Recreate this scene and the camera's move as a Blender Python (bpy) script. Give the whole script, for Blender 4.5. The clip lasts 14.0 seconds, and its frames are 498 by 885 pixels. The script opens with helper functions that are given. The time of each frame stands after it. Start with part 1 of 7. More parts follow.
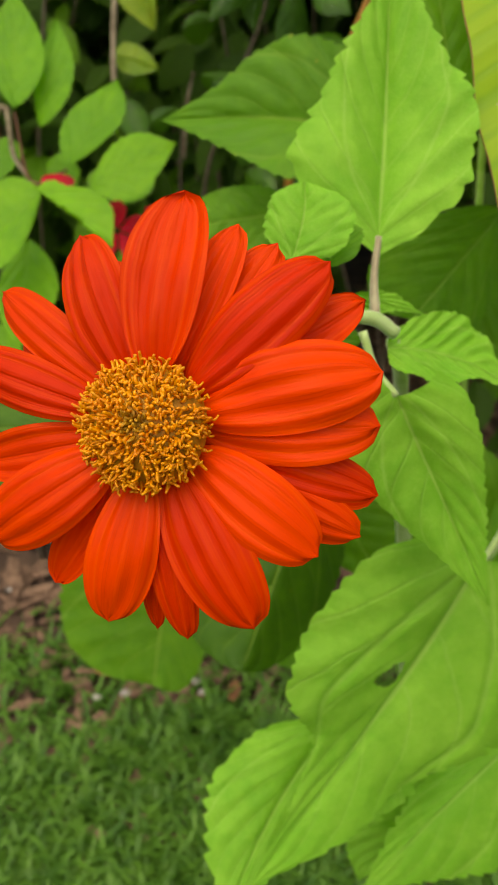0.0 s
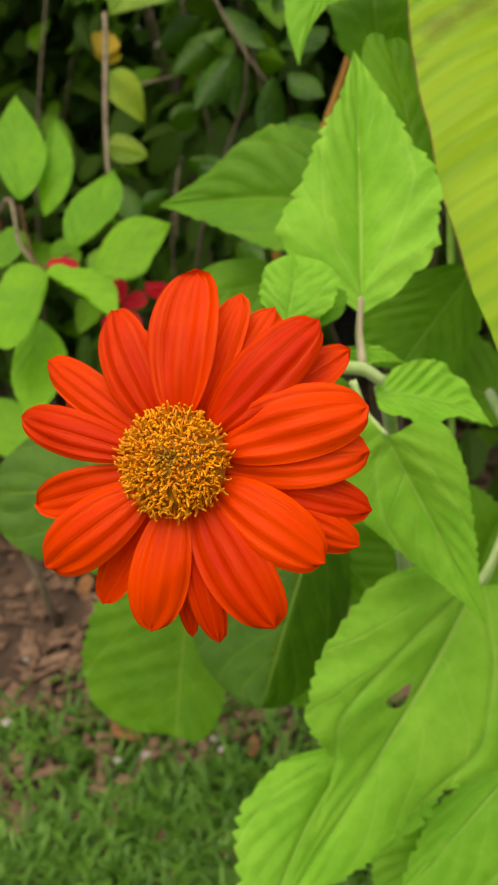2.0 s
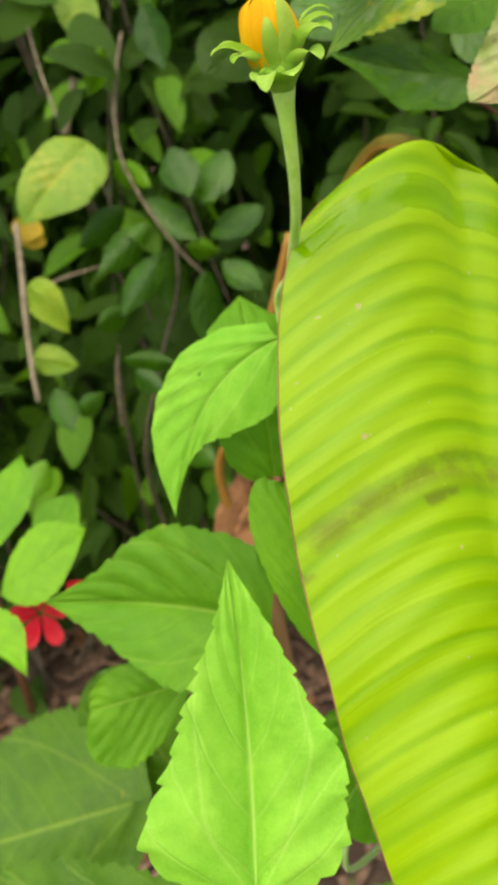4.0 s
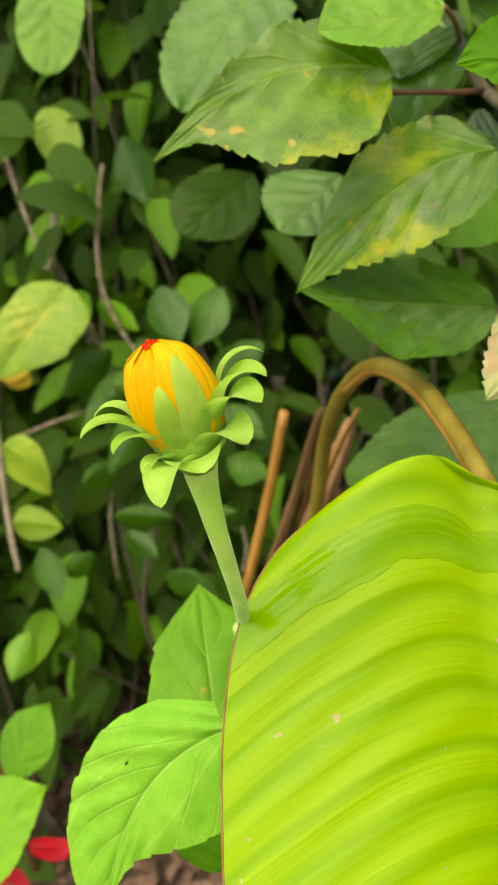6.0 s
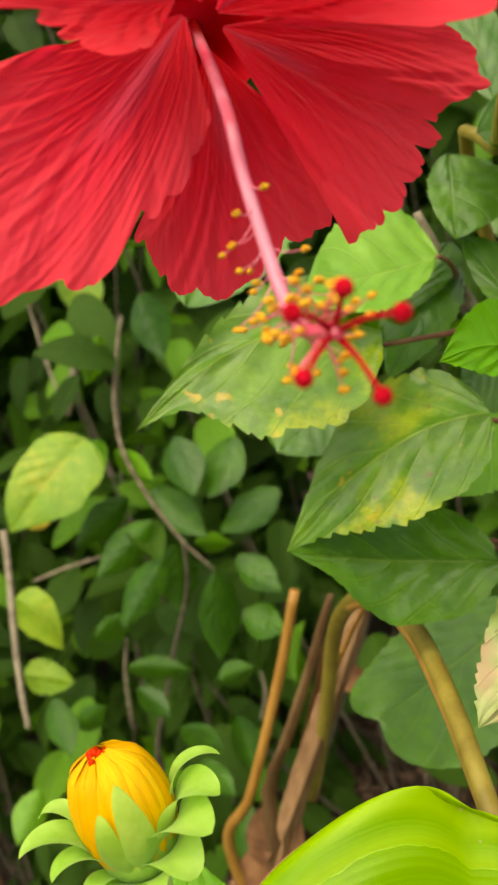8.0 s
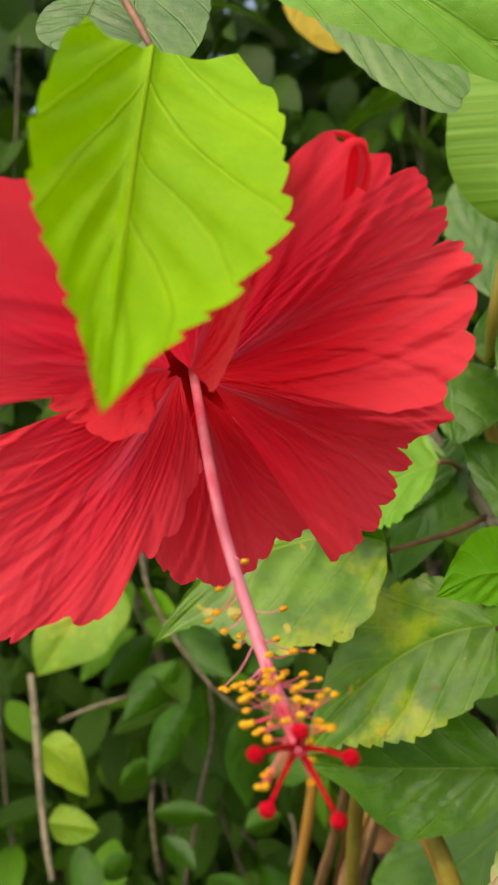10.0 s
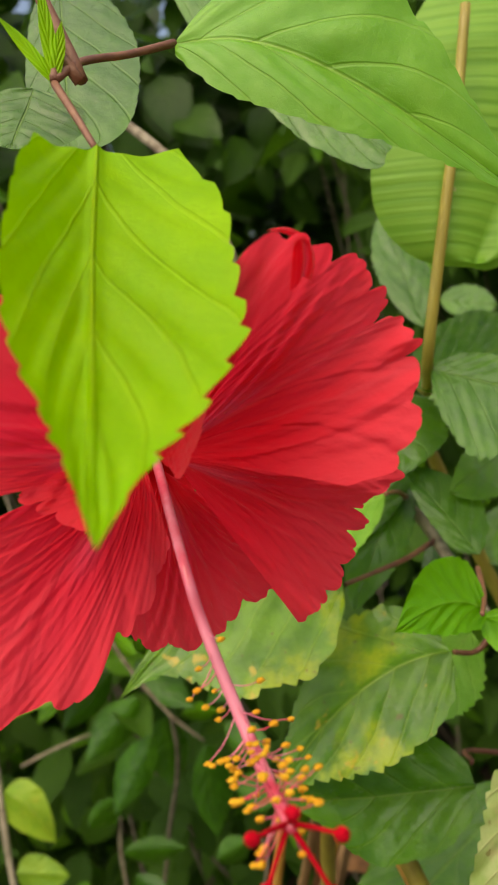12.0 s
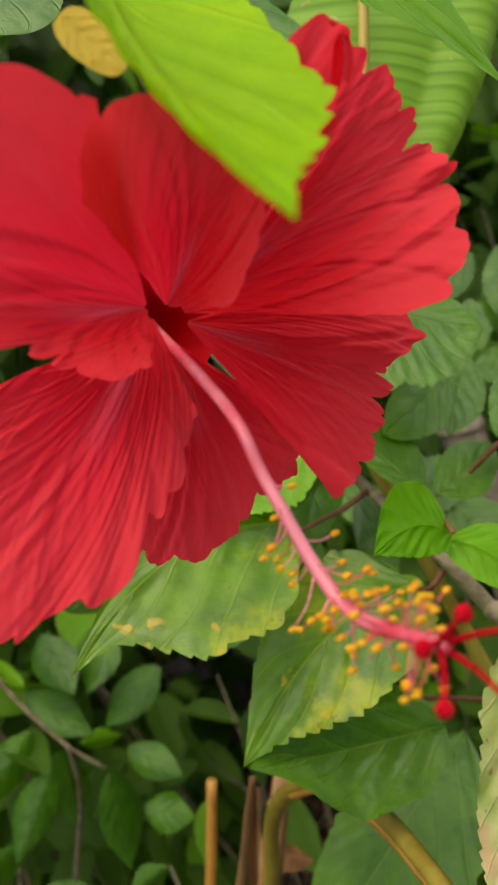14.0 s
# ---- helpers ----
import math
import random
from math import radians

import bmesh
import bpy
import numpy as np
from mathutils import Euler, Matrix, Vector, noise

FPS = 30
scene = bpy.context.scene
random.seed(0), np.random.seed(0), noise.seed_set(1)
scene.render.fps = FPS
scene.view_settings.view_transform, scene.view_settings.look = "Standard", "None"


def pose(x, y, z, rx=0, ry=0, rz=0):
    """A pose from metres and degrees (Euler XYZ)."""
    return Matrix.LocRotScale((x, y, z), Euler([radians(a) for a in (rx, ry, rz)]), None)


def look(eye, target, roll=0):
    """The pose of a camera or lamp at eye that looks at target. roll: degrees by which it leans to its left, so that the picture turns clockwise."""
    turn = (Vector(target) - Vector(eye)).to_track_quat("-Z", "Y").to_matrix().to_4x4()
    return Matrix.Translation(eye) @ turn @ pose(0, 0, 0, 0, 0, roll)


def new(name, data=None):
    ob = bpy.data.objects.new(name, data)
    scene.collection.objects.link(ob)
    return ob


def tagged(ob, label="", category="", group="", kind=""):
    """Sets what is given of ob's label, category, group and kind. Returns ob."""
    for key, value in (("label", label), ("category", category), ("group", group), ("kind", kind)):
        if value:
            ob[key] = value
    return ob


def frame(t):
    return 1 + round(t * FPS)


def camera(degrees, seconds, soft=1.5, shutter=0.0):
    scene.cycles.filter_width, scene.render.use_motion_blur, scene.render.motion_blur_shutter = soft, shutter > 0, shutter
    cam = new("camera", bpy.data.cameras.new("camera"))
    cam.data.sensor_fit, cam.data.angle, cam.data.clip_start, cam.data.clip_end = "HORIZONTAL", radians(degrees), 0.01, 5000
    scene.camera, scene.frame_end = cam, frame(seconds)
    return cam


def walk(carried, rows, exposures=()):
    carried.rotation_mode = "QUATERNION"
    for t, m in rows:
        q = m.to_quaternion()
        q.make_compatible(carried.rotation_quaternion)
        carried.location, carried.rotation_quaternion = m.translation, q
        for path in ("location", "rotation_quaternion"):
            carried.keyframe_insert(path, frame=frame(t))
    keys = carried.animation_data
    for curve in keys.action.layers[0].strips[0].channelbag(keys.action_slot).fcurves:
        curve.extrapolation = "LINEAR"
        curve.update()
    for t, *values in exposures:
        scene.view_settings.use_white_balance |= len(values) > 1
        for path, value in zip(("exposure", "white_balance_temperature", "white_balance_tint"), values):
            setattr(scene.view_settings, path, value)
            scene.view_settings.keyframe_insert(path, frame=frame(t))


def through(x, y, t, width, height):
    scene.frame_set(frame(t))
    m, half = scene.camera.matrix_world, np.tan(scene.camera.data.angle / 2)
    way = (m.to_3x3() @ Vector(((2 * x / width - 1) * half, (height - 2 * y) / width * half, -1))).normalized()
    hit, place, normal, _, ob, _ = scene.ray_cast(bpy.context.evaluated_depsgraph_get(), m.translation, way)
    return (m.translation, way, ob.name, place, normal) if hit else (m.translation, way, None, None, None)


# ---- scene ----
cam = camera(33.1, 14.0)
PATH = [
    (0, (0.0378, 0.0214, 0.6755), (-0.0925, 1.7806, -0.2669), -1.54),
    (0.5, (0.0244, 0.0113, 0.6781), (-0.0987, 1.7907, -0.2267), -1.96),
    (1, (0.0271, -0.0107, 0.6926), (-0.0900, 1.7953, -0.1586), -2.51),
    (1.5, (0.0355, -0.0046, 0.6882), (-0.0877, 1.8158, -0.1309), -3.61),
    (2, (0.0370, -0.0124, 0.6837), (-0.0896, 1.8157, -0.1176), -4.76),
    (2.5, (0.0396, -0.0128, 0.6864), (-0.0809, 1.8192, -0.1068), -5.97),
    (3, (0.0505, 0.0052, 0.7084), (-0.0632, 1.8398, -0.0800), -7.44),
    (3.5, (0.0742, 0.0550, 0.7676), (-0.0588, 1.8855, -0.0271), -9.97),
    (4, (0.1010, 0.1386, 0.8362), (-0.0377, 1.9755, 0.0573), -9.82),
    (4.2, (0.1107, 0.1680, 0.8595), (-0.0362, 2.0059, 0.0845), -10.41),
    (6.3, (0.1396, 0.2638, 0.8983), (-0.0569, 2.1469, 0.2536), -12.13),
    (6.5, (0.1421, 0.2680, 0.9037), (-0.0561, 2.1530, 0.2653), -12.07),
    (7, (0.1374, 0.2719, 0.9017), (-0.0735, 2.1684, 0.3028), -12.24),
    (7.5, (0.1441, 0.2785, 0.9112), (-0.0801, 2.1890, 0.3636), -12.23),
    (8, (0.1590, 0.2863, 0.9387), (-0.0781, 2.2190, 0.4819), -12.49),
    (8.5, (0.1643, 0.2946, 0.9567), (-0.0860, 2.2450, 0.5913), -12.55),
    (9, (0.1752, 0.2819, 0.9623), (-0.0955, 2.2409, 0.6641), -12.58),
    (9.2, (0.1752, 0.2808, 0.9642), (-0.0915, 2.2452, 0.6998), -12.76),
    (11.3, (0.1766, 0.2807, 0.9907), (-0.0737, 2.2542, 0.7834), -14.35),
    (11.5, (0.1824, 0.2790, 0.9884), (-0.0310, 2.2546, 0.7619), -14.82),
    (12, (0.1748, 0.2760, 0.9878), (0.0585, 2.2601, 0.7648), -16.89),
    (12.5, (0.1741, 0.2855, 0.9750), (0.1828, 2.2712, 0.7364), -18.43),
    (13, (0.1596, 0.2777, 0.9678), (0.2693, 2.2597, 0.7239), -19.72),
    (13.5, (0.1532, 0.2784, 0.9676), (0.3502, 2.2524, 0.7135), -20.35),
    (14, (0.1359, 0.2915, 0.9673), (0.3979, 2.2576, 0.7107), -20.34),
]
walk(cam, [(t, look(eye, target, roll)) for t, eye, target, roll in PATH], [(0.0, -0.04, 8000, 10), (1.0, 0.0, 8000, 10), (2.5, 0.02, 8000, 10), (3.0, -0.02, 7800, 10), (3.5, 0.3, 7300, 10), (4.2, 0.64, 7500, 10), (6.5, 0.76, 8000, 10), (7.6, 0.85, 8000, 10), (8.5, 0.52, 7800, 10), (9.0, 0.48, 7700, 10), (12.0, 0.37, 7700, 10), (14.0, 0.27, 7700, 10)])
cam.data.dof.use_dof = True
cam.data.dof.focus_distance = 0.178
cam.data.dof.aperture_fstop = 37.0

# ---- world and light: bright overcast noon ----
world = bpy.data.worlds.new("overcast_sky")
scene.world = world
world.use_nodes = True
wn = world.node_tree
sky = wn.nodes.new("ShaderNodeTexSky")
sky.sky_type = "NISHITA"
sky.sun_disc = False
sky.sun_elevation, sky.sun_rotation = radians(66), radians(197)
sky.air_density, sky.dust_density, sky.ozone_density = 1.0, 4.0, 0.6
wn.nodes["Background"].inputs["Strength"].default_value = 0.15
wn.links.new(sky.outputs["Color"], wn.nodes["Background"].inputs["Color"])
sun_data = bpy.data.lights.new("sun", "SUN")
sun_data.energy, sun_data.angle, sun_data.color = 2.5, radians(95), (1.0, 0.97, 0.9)
sun = new("sun", sun_data)
sun.matrix_world = look((0, 0, 3), (0.12, 0.42, 2.02))


# ---- materials ----
class Nodes:
    """Small helper to write node trees."""

    def __init__(self, name):
        self.mat = bpy.data.materials.new(name)
        self.mat.use_nodes = True
        self.tree = self.mat.node_tree
        self.bsdf = self.tree.nodes["Principled BSDF"]
        self.out = self.tree.nodes["Material Output"]

    def add(self, kind, **props):
        n = self.tree.nodes.new(kind)
        for k, v in props.items():
            setattr(n, k, v)
        return n

    def link(self, a, b):
        self.tree.links.new(a, b)

    def put(self, value, socket):
        if isinstance(value, (int, float)):
            socket.default_value = value
        elif isinstance(value, tuple):
            socket.default_value = value if len(value) == 4 or socket.type == "VECTOR" else (*value, 1)
        else:
            self.link(value, socket)

    def math(self, op, a, b=0.0, c=0.0, clamp=False):
        n = self.add("ShaderNodeMath", operation=op, use_clamp=clamp)
        for v, s in zip((a, b, c), n.inputs):
            self.put(v, s)
        return n.outputs[0]

    def mix(self, f, a, b, blend="MIX"):
        n = self.add("ShaderNodeMix", data_type="RGBA", blend_type=blend)
        self.put(f, n.inputs[0])
        self.put(a, n.inputs[6])
        self.put(b, n.inputs[7])
        return n.outputs[2]

    def noise(self, vec, scale, detail=3.0, rough=0.55):
        n = self.add("ShaderNodeTexNoise")
        self.put(vec, n.inputs["Vector"])
        n.inputs["Scale"].default_value, n.inputs["Detail"].default_value, n.inputs["Roughness"].default_value = scale, detail, rough
        return n.outputs["Fac"]

    def ramp(self, f, lo, hi):
        n = self.add("ShaderNodeMapRange", interpolation_type="SMOOTHSTEP")
        self.put(f, n.inputs[0])
        n.inputs[1].default_value, n.inputs[2].default_value = lo, hi
        return n.outputs[0]

    def bump(self, height, strength, distance):
        n = self.add("ShaderNodeBump")
        n.inputs["Strength"].default_value, n.inputs["Distance"].default_value = strength, distance
        self.put(height, n.inputs["Height"])
        return n.outputs["Normal"]

    def finish(self, color, rough, normal=None, through=0.0, through_color=None, spec=0.4, sheen=0.0):
        b = self.bsdf
        self.put(color, b.inputs["Base Color"])
        self.put(rough, b.inputs["Roughness"])
        b.inputs["Specular IOR Level"].default_value = spec
        if sheen:
            b.inputs["Sheen Weight"].default_value = sheen
            b.inputs["Sheen Roughness"].default_value = 0.4
        if normal is not None:
            self.link(normal, b.inputs["Normal"])
        if through:
            tr = self.add("ShaderNodeBsdfTranslucent")
            self.put(through_color or color, tr.inputs["Color"])
            mx = self.add("ShaderNodeMixShader")
            mx.inputs[0].default_value = through
            self.link(b.outputs[0], mx.inputs[1])
            self.link(tr.outputs[0], mx.inputs[2])
            self.link(mx.outputs[0], self.out.inputs["Surface"])
        return self.mat


def leaf_material(name, dark, light, vein, veins=7.0, slant=0.55, rough=0.45, through=0.35, spots=0.0, spot_color=(0.5, 0.36, 0.03), patch=0.0, patch_color=(0.35, 0.42, 0.04), vary=0.25, fine=0.35, spec=0.4, side_veins=0.28, trine=False, quilt=0.3):
    """A leaf blade: midrib, slanting side veins, fine net, blotches; uv x across, y along."""
    n = Nodes(name)
    tc = n.add("ShaderNodeTexCoord")
    sep = n.add("ShaderNodeSeparateXYZ")
    n.link(tc.outputs["UV"], sep.inputs[0])
    across = n.math("ABSOLUTE", n.math("MULTIPLY_ADD", sep.outputs[0], 2.0, -1.0))
    along = sep.outputs[1]
    obj = tc.outputs["Object"]
    wob = n.noise(obj, 60.0, 2.0)
    phase = n.math("MULTIPLY", n.math("SUBTRACT", along, n.math("MULTIPLY", across, slant * 0.6)), veins)
    phase = n.math("ADD", phase, n.math("MULTIPLY", n.math("SUBTRACT", wob, 0.5), 0.25))
    tri = n.math("ABSOLUTE", n.math("SUBTRACT", n.math("FRACT", phase), 0.5))
    side = n.ramp(tri, 0.06, 0.015)
    mid = n.ramp(across, 0.034, 0.008)
    veinmask = n.math("MAXIMUM", n.math("MULTIPLY", side, side_veins), mid)
    if trine:
        arm = n.ramp(n.math("ABSOLUTE", n.math("SUBTRACT", across, n.math("MULTIPLY_ADD", along, 1.35, 0.1))), 0.035, 0.008)
        veinmask = n.math("MAXIMUM", veinmask, n.math("MULTIPLY", arm, 0.45))
    vor = n.add("ShaderNodeTexVoronoi", feature="DISTANCE_TO_EDGE")
    n.link(obj, vor.inputs["Vector"])
    vor.inputs["Scale"].default_value = 950.0
    net = n.ramp(vor.outputs["Distance"], 0.08, 0.0)
    broad = n.noise(obj, 35.0, 4.0)
    grain = n.noise(obj, 900.0, 2.0)
    info = n.add("ShaderNodeObjectInfo")
    geo = n.add("ShaderNodeNewGeometry")
    rnd = n.math("FRACT", n.math("ADD", info.outputs["Random"], geo.outputs["Random Per Island"]))
    tone = n.math("ADD", n.math("MULTIPLY", n.ramp(broad, 0.3, 0.75), 0.6), n.math("MULTIPLY", n.math("SUBTRACT", rnd, 0.3), vary * 2))
    tone = n.math("ADD", tone, n.math("MULTIPLY", n.math("SUBTRACT", n.noise(obj, 150.0, 3.0, 0.6), 0.5), 1.3))
    col = n.mix(n.math("MULTIPLY", tone, 1.0, clamp=True), dark, light)
    col = n.mix(n.math("MULTIPLY", grain, 0.18), col, light)
    col = n.mix(n.math("MULTIPLY", net, 0.12 * fine * 2), col, vein)
    if patch:
        p = n.ramp(n.noise(obj, 28.0, 5.0, 0.65), 0.62 - patch * 0.3, 0.72 - patch * 0.2)
        col = n.mix(n.math("MULTIPLY", p, 0.8), col, patch_color)
    if spots:
        sp = n.ramp(n.noise(obj, 120.0, 3.0, 0.6), 0.72 - spots * 0.12, 0.80 - spots * 0.12)
        col = n.mix(n.math("MULTIPLY", sp, 0.85), col, spot_color)
        sp2 = n.ramp(n.noise(obj, 310.0, 2.0, 0.5), 0.76 - spots * 0.1, 0.8 - spots * 0.1)
        col = n.mix(n.math("MULTIPLY", sp2, 0.6), col, (0.12, 0.06, 0.015))
    col = n.mix(n.math("MULTIPLY", veinmask, 0.55), col, vein)
    height = n.math("ADD", n.math("MULTIPLY", n.math("ADD", n.math("MULTIPLY", side, 0.5), mid), -1.0), n.math("ADD", n.math("MULTIPLY_ADD", n.noise(obj, 110.0, 2.0), 1.8, n.math("MULTIPLY", n.noise(obj, 260.0, 3.0), 0.9)), n.math("MULTIPLY", net, -0.04 - 0.08 * fine)))
    height = n.math("ADD", height, n.math("MULTIPLY", n.ramp(tri, 0.0, 0.5), 2.4 * quilt))
    nrm = n.bump(height, 0.7, 0.0006)
    rg = n.math("ADD", n.math("MULTIPLY", broad, 0.2), rough - 0.1)
    warm = n.mix(0.5, col, (min(1, light[0] * 1.3), min(1, light[1] * 1.35), light[2] * 0.5))
    return n.finish(col, rg, nrm, through, warm, spec=spec)


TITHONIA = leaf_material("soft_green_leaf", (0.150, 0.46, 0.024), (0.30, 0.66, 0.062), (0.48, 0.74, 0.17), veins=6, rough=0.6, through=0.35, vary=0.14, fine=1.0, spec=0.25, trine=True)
# darker copy of TITHONIA: the shade behind the flower is put into its green
TITHONIA_DEEP = leaf_material("deep_shade_green_leaf", (0.036, 0.125, 0.002), (0.082, 0.22, 0.004), (0.24, 0.40, 0.05), veins=6, rough=0.55, through=0.3, vary=0.2, spots=0.2, trine=True)
# TITHONIA again for low and rear leaves, their shade mixed into the colour
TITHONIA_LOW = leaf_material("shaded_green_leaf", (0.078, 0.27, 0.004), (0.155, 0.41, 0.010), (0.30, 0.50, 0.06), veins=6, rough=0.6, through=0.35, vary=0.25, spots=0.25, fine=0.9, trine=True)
HIBISCUS = leaf_material("glossy_green_leaf", (0.034, 0.125, 0.004), (0.095, 0.25, 0.010), (0.15, 0.28, 0.03), quilt=0.12, side_veins=0.5, veins=5, rough=0.27, through=0.3, spec=0.6)
HIBISCUS_LIGHT = leaf_material("light_green_leaf", (0.13, 0.36, 0.02), (0.25, 0.51, 0.055), (0.34, 0.55, 0.10), quilt=0.15, side_veins=0.5, veins=5, rough=0.3, through=0.35, spec=0.4)
HIBISCUS_SPOT = leaf_material("yellow_spotted_leaf", (0.042, 0.14, 0.003), (0.15, 0.33, 0.008), (0.26, 0.40, 0.05), veins=5, rough=0.3, through=0.3, spots=0.7, patch=0.34, patch_color=(0.34, 0.42, 0.012), spec=0.55, side_veins=0.6, quilt=0.4)
HIBISCUS_BRIGHT = leaf_material("young_bright_leaf", (0.20, 0.47, 0.001), (0.32, 0.62, 0.002), (0.36, 0.58, 0.012), veins=5, rough=0.5, through=0.42, vary=0.1, fine=0.2, spec=0.18, quilt=0.2, side_veins=0.4)
HIBISCUS_PALE = leaf_material("fading_mottled_leaf", (0.22, 0.34, 0.06), (0.60, 0.60, 0.30), (0.52, 0.36, 0.20), veins=5, rough=0.5, through=0.3, spots=0.75, patch=0.45, patch_color=(0.55, 0.36, 0.2), spot_color=(0.45, 0.2, 0.1), quilt=0.4)
YELLOWING = leaf_material("yellowing_leaf", (0.13, 0.29, 0.012), (0.30, 0.44, 0.025), (0.38, 0.46, 0.06), veins=5, rough=0.42, through=0.3, spots=0.25, spot_color=(0.36, 0.15, 0.03), patch=0.3, patch_color=(0.38, 0.42, 0.035))
# dark half of the hedge pair: under-canopy shade is part of this green
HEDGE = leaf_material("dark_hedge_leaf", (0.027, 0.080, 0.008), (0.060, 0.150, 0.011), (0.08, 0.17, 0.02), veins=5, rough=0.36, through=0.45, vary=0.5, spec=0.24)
HIBISCUS_YOUNG = leaf_material("fresh_green_shrub_leaf", (0.095, 0.33, 0.004), (0.21, 0.53, 0.012), (0.24, 0.52, 0.04), veins=5, rough=0.4, through=0.4, vary=0.3, spec=0.3, side_veins=0.4, quilt=0.4)
YELLOW_LEAF = leaf_material("yellow_dying_leaf", (0.5, 0.36, 0.02), (0.7, 0.5, 0.03), (0.6, 0.5, 0.1), veins=5, rough=0.5, through=0.3)
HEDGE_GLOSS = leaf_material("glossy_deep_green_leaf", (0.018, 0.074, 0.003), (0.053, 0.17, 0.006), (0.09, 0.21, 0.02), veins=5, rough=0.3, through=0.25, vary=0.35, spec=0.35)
# bright half of the pair: light on a hedge leaf put into its colour
HEDGE_LIT = leaf_material("lit_hedge_leaf", (0.06, 0.20, 0.003), (0.14, 0.36, 0.008), (0.2, 0.4, 0.04), veins=5, rough=0.32, through=0.3, vary=0.3)


def ribbed_material(name, dark, light, glow, brown=0.6, wetness=0.0):
    """Ribbed blade with parallel side veins, fine lines, weathered streaks; uv x across in half-widths."""
    n = Nodes(name)
    tc = n.add("ShaderNodeTexCoord")
    sep = n.add("ShaderNodeSeparateXYZ")
    n.link(tc.outputs["UV"], sep.inputs[0])
    across = n.math("ABSOLUTE", n.math("MULTIPLY_ADD", sep.outputs[0], 2.0, -1.0))
    obj = tc.outputs["Object"]
    ph = n.math("ADD", sep.outputs[1], n.math("MULTIPLY", across, 0.012))
    ph = n.math("ADD", ph, n.math("MULTIPLY", n.math("SUBTRACT", n.noise(obj, 18.0, 2.0), 0.5), 0.012))
    rib = n.math("PINGPONG", n.math("MULTIPLY_ADD", n.noise_1d(ph, 30.0), 0.5, n.math("MULTIPLY", ph, 30.0)), 0.5)
    rib = n.ramp(rib, 0.0, 0.3)
    lines = n.math("ADD", n.math("MULTIPLY", rib, 0.35), n.math("MULTIPLY", n.noise_1d(ph, 24.0), 0.5))
    mids = n.noise_1d(ph, 90.0)
    fine = n.noise_1d(ph, 320.0)
    broad = n.noise(obj, 14.0, 3.0)
    col = n.mix(n.math("MULTIPLY_ADD", n.ramp(lines, 0.15, 0.85), 0.85, 0.15), dark, light)
    col = n.mix(n.math("MULTIPLY_ADD", rib, -0.3, 0.3), col, dark)
    col = n.mix(n.math("MULTIPLY", n.ramp(broad, 0.35, 0.7), 0.4), col, light)
    col = n.mix(n.math("MULTIPLY", n.ramp(mids, 0.5, 0.75), 0.12), col, dark)
    col = n.mix(n.math("MULTIPLY", n.ramp(fine, 0.45, 0.75), 0.07), col, glow)
    band = n.ramp(n.math("ABSOLUTE", n.math("SUBTRACT", n.math("ADD", ph, n.math("MULTIPLY", n.math("SUBTRACT", n.noise(obj, 60.0, 3.0), 0.5), 0.03)), 0.335)), 0.03, 0.0)
    band2 = n.math("MULTIPLY", n.ramp(n.math("ABSOLUTE", n.math("SUBTRACT", ph, 0.36)), 0.012, 0.002), n.ramp(n.noise(obj, 40.0, 3.0, 0.6), 0.52, 0.6))
    streak = n.math("MAXIMUM", n.math("MULTIPLY", band, n.ramp(n.noise(obj, 55.0, 4.0, 0.7), 0.36, 0.6)), band2)
    col = n.mix(n.math("MULTIPLY", streak, brown), col, (0.12, 0.11, 0.015))
    flecks = n.ramp(n.noise(obj, 240.0, 1.0), 0.76, 0.79)
    col = n.mix(flecks, col, (0.5, 0.45, 0.18))
    wet = n.math("MULTIPLY", n.ramp(n.math("ABSOLUTE", n.math("SUBTRACT", n.math("ADD", ph, n.math("MULTIPLY", n.math("SUBTRACT", n.noise(obj, 45.0, 3.0), 0.5), 0.02)), 0.056)), 0.0175, 0.0165), wetness)
    col = n.mix(n.math("MULTIPLY", wet, 0.6), col, dark)
    nrm = n.bump(n.math("ADD", n.math("MULTIPLY", wet, 0.35), n.math("ADD", lines, n.math("ADD", n.math("MULTIPLY", mids, 0.5), n.math("MULTIPLY", fine, 0.15)))), 0.5, 0.0008)
    rg = n.math("ADD", n.math("MULTIPLY", n.noise(obj, 25.0, 3.0), 0.35), 0.22)
    rg = n.math("MULTIPLY", rg, n.math("MULTIPLY_ADD", wet, -0.8, 1.0))
    return n.finish(col, rg, nrm, 0.4, n.mix(0.5, col, glow), spec=0.3)


def noise_1d(self, value, scale):
    n = self.add("ShaderNodeTexNoise", noise_dimensions="1D")
    self.put(value, n.inputs["W"])
    n.inputs["Scale"].default_value, n.inputs["Detail"].default_value = scale, 2.0
    return n.outputs["Fac"]


Nodes.noise_1d = noise_1d
BANANA = ribbed_material("ribbed_bright_blade", (0.16, 0.39, 0.002), (0.33, 0.56, 0.004), (0.46, 0.64, 0.005), wetness=1.0)
BROAD = ribbed_material("ribbed_pale_blade", (0.12, 0.32, 0.02), (0.24, 0.48, 0.05), (0.36, 0.58, 0.06), brown=0.3)


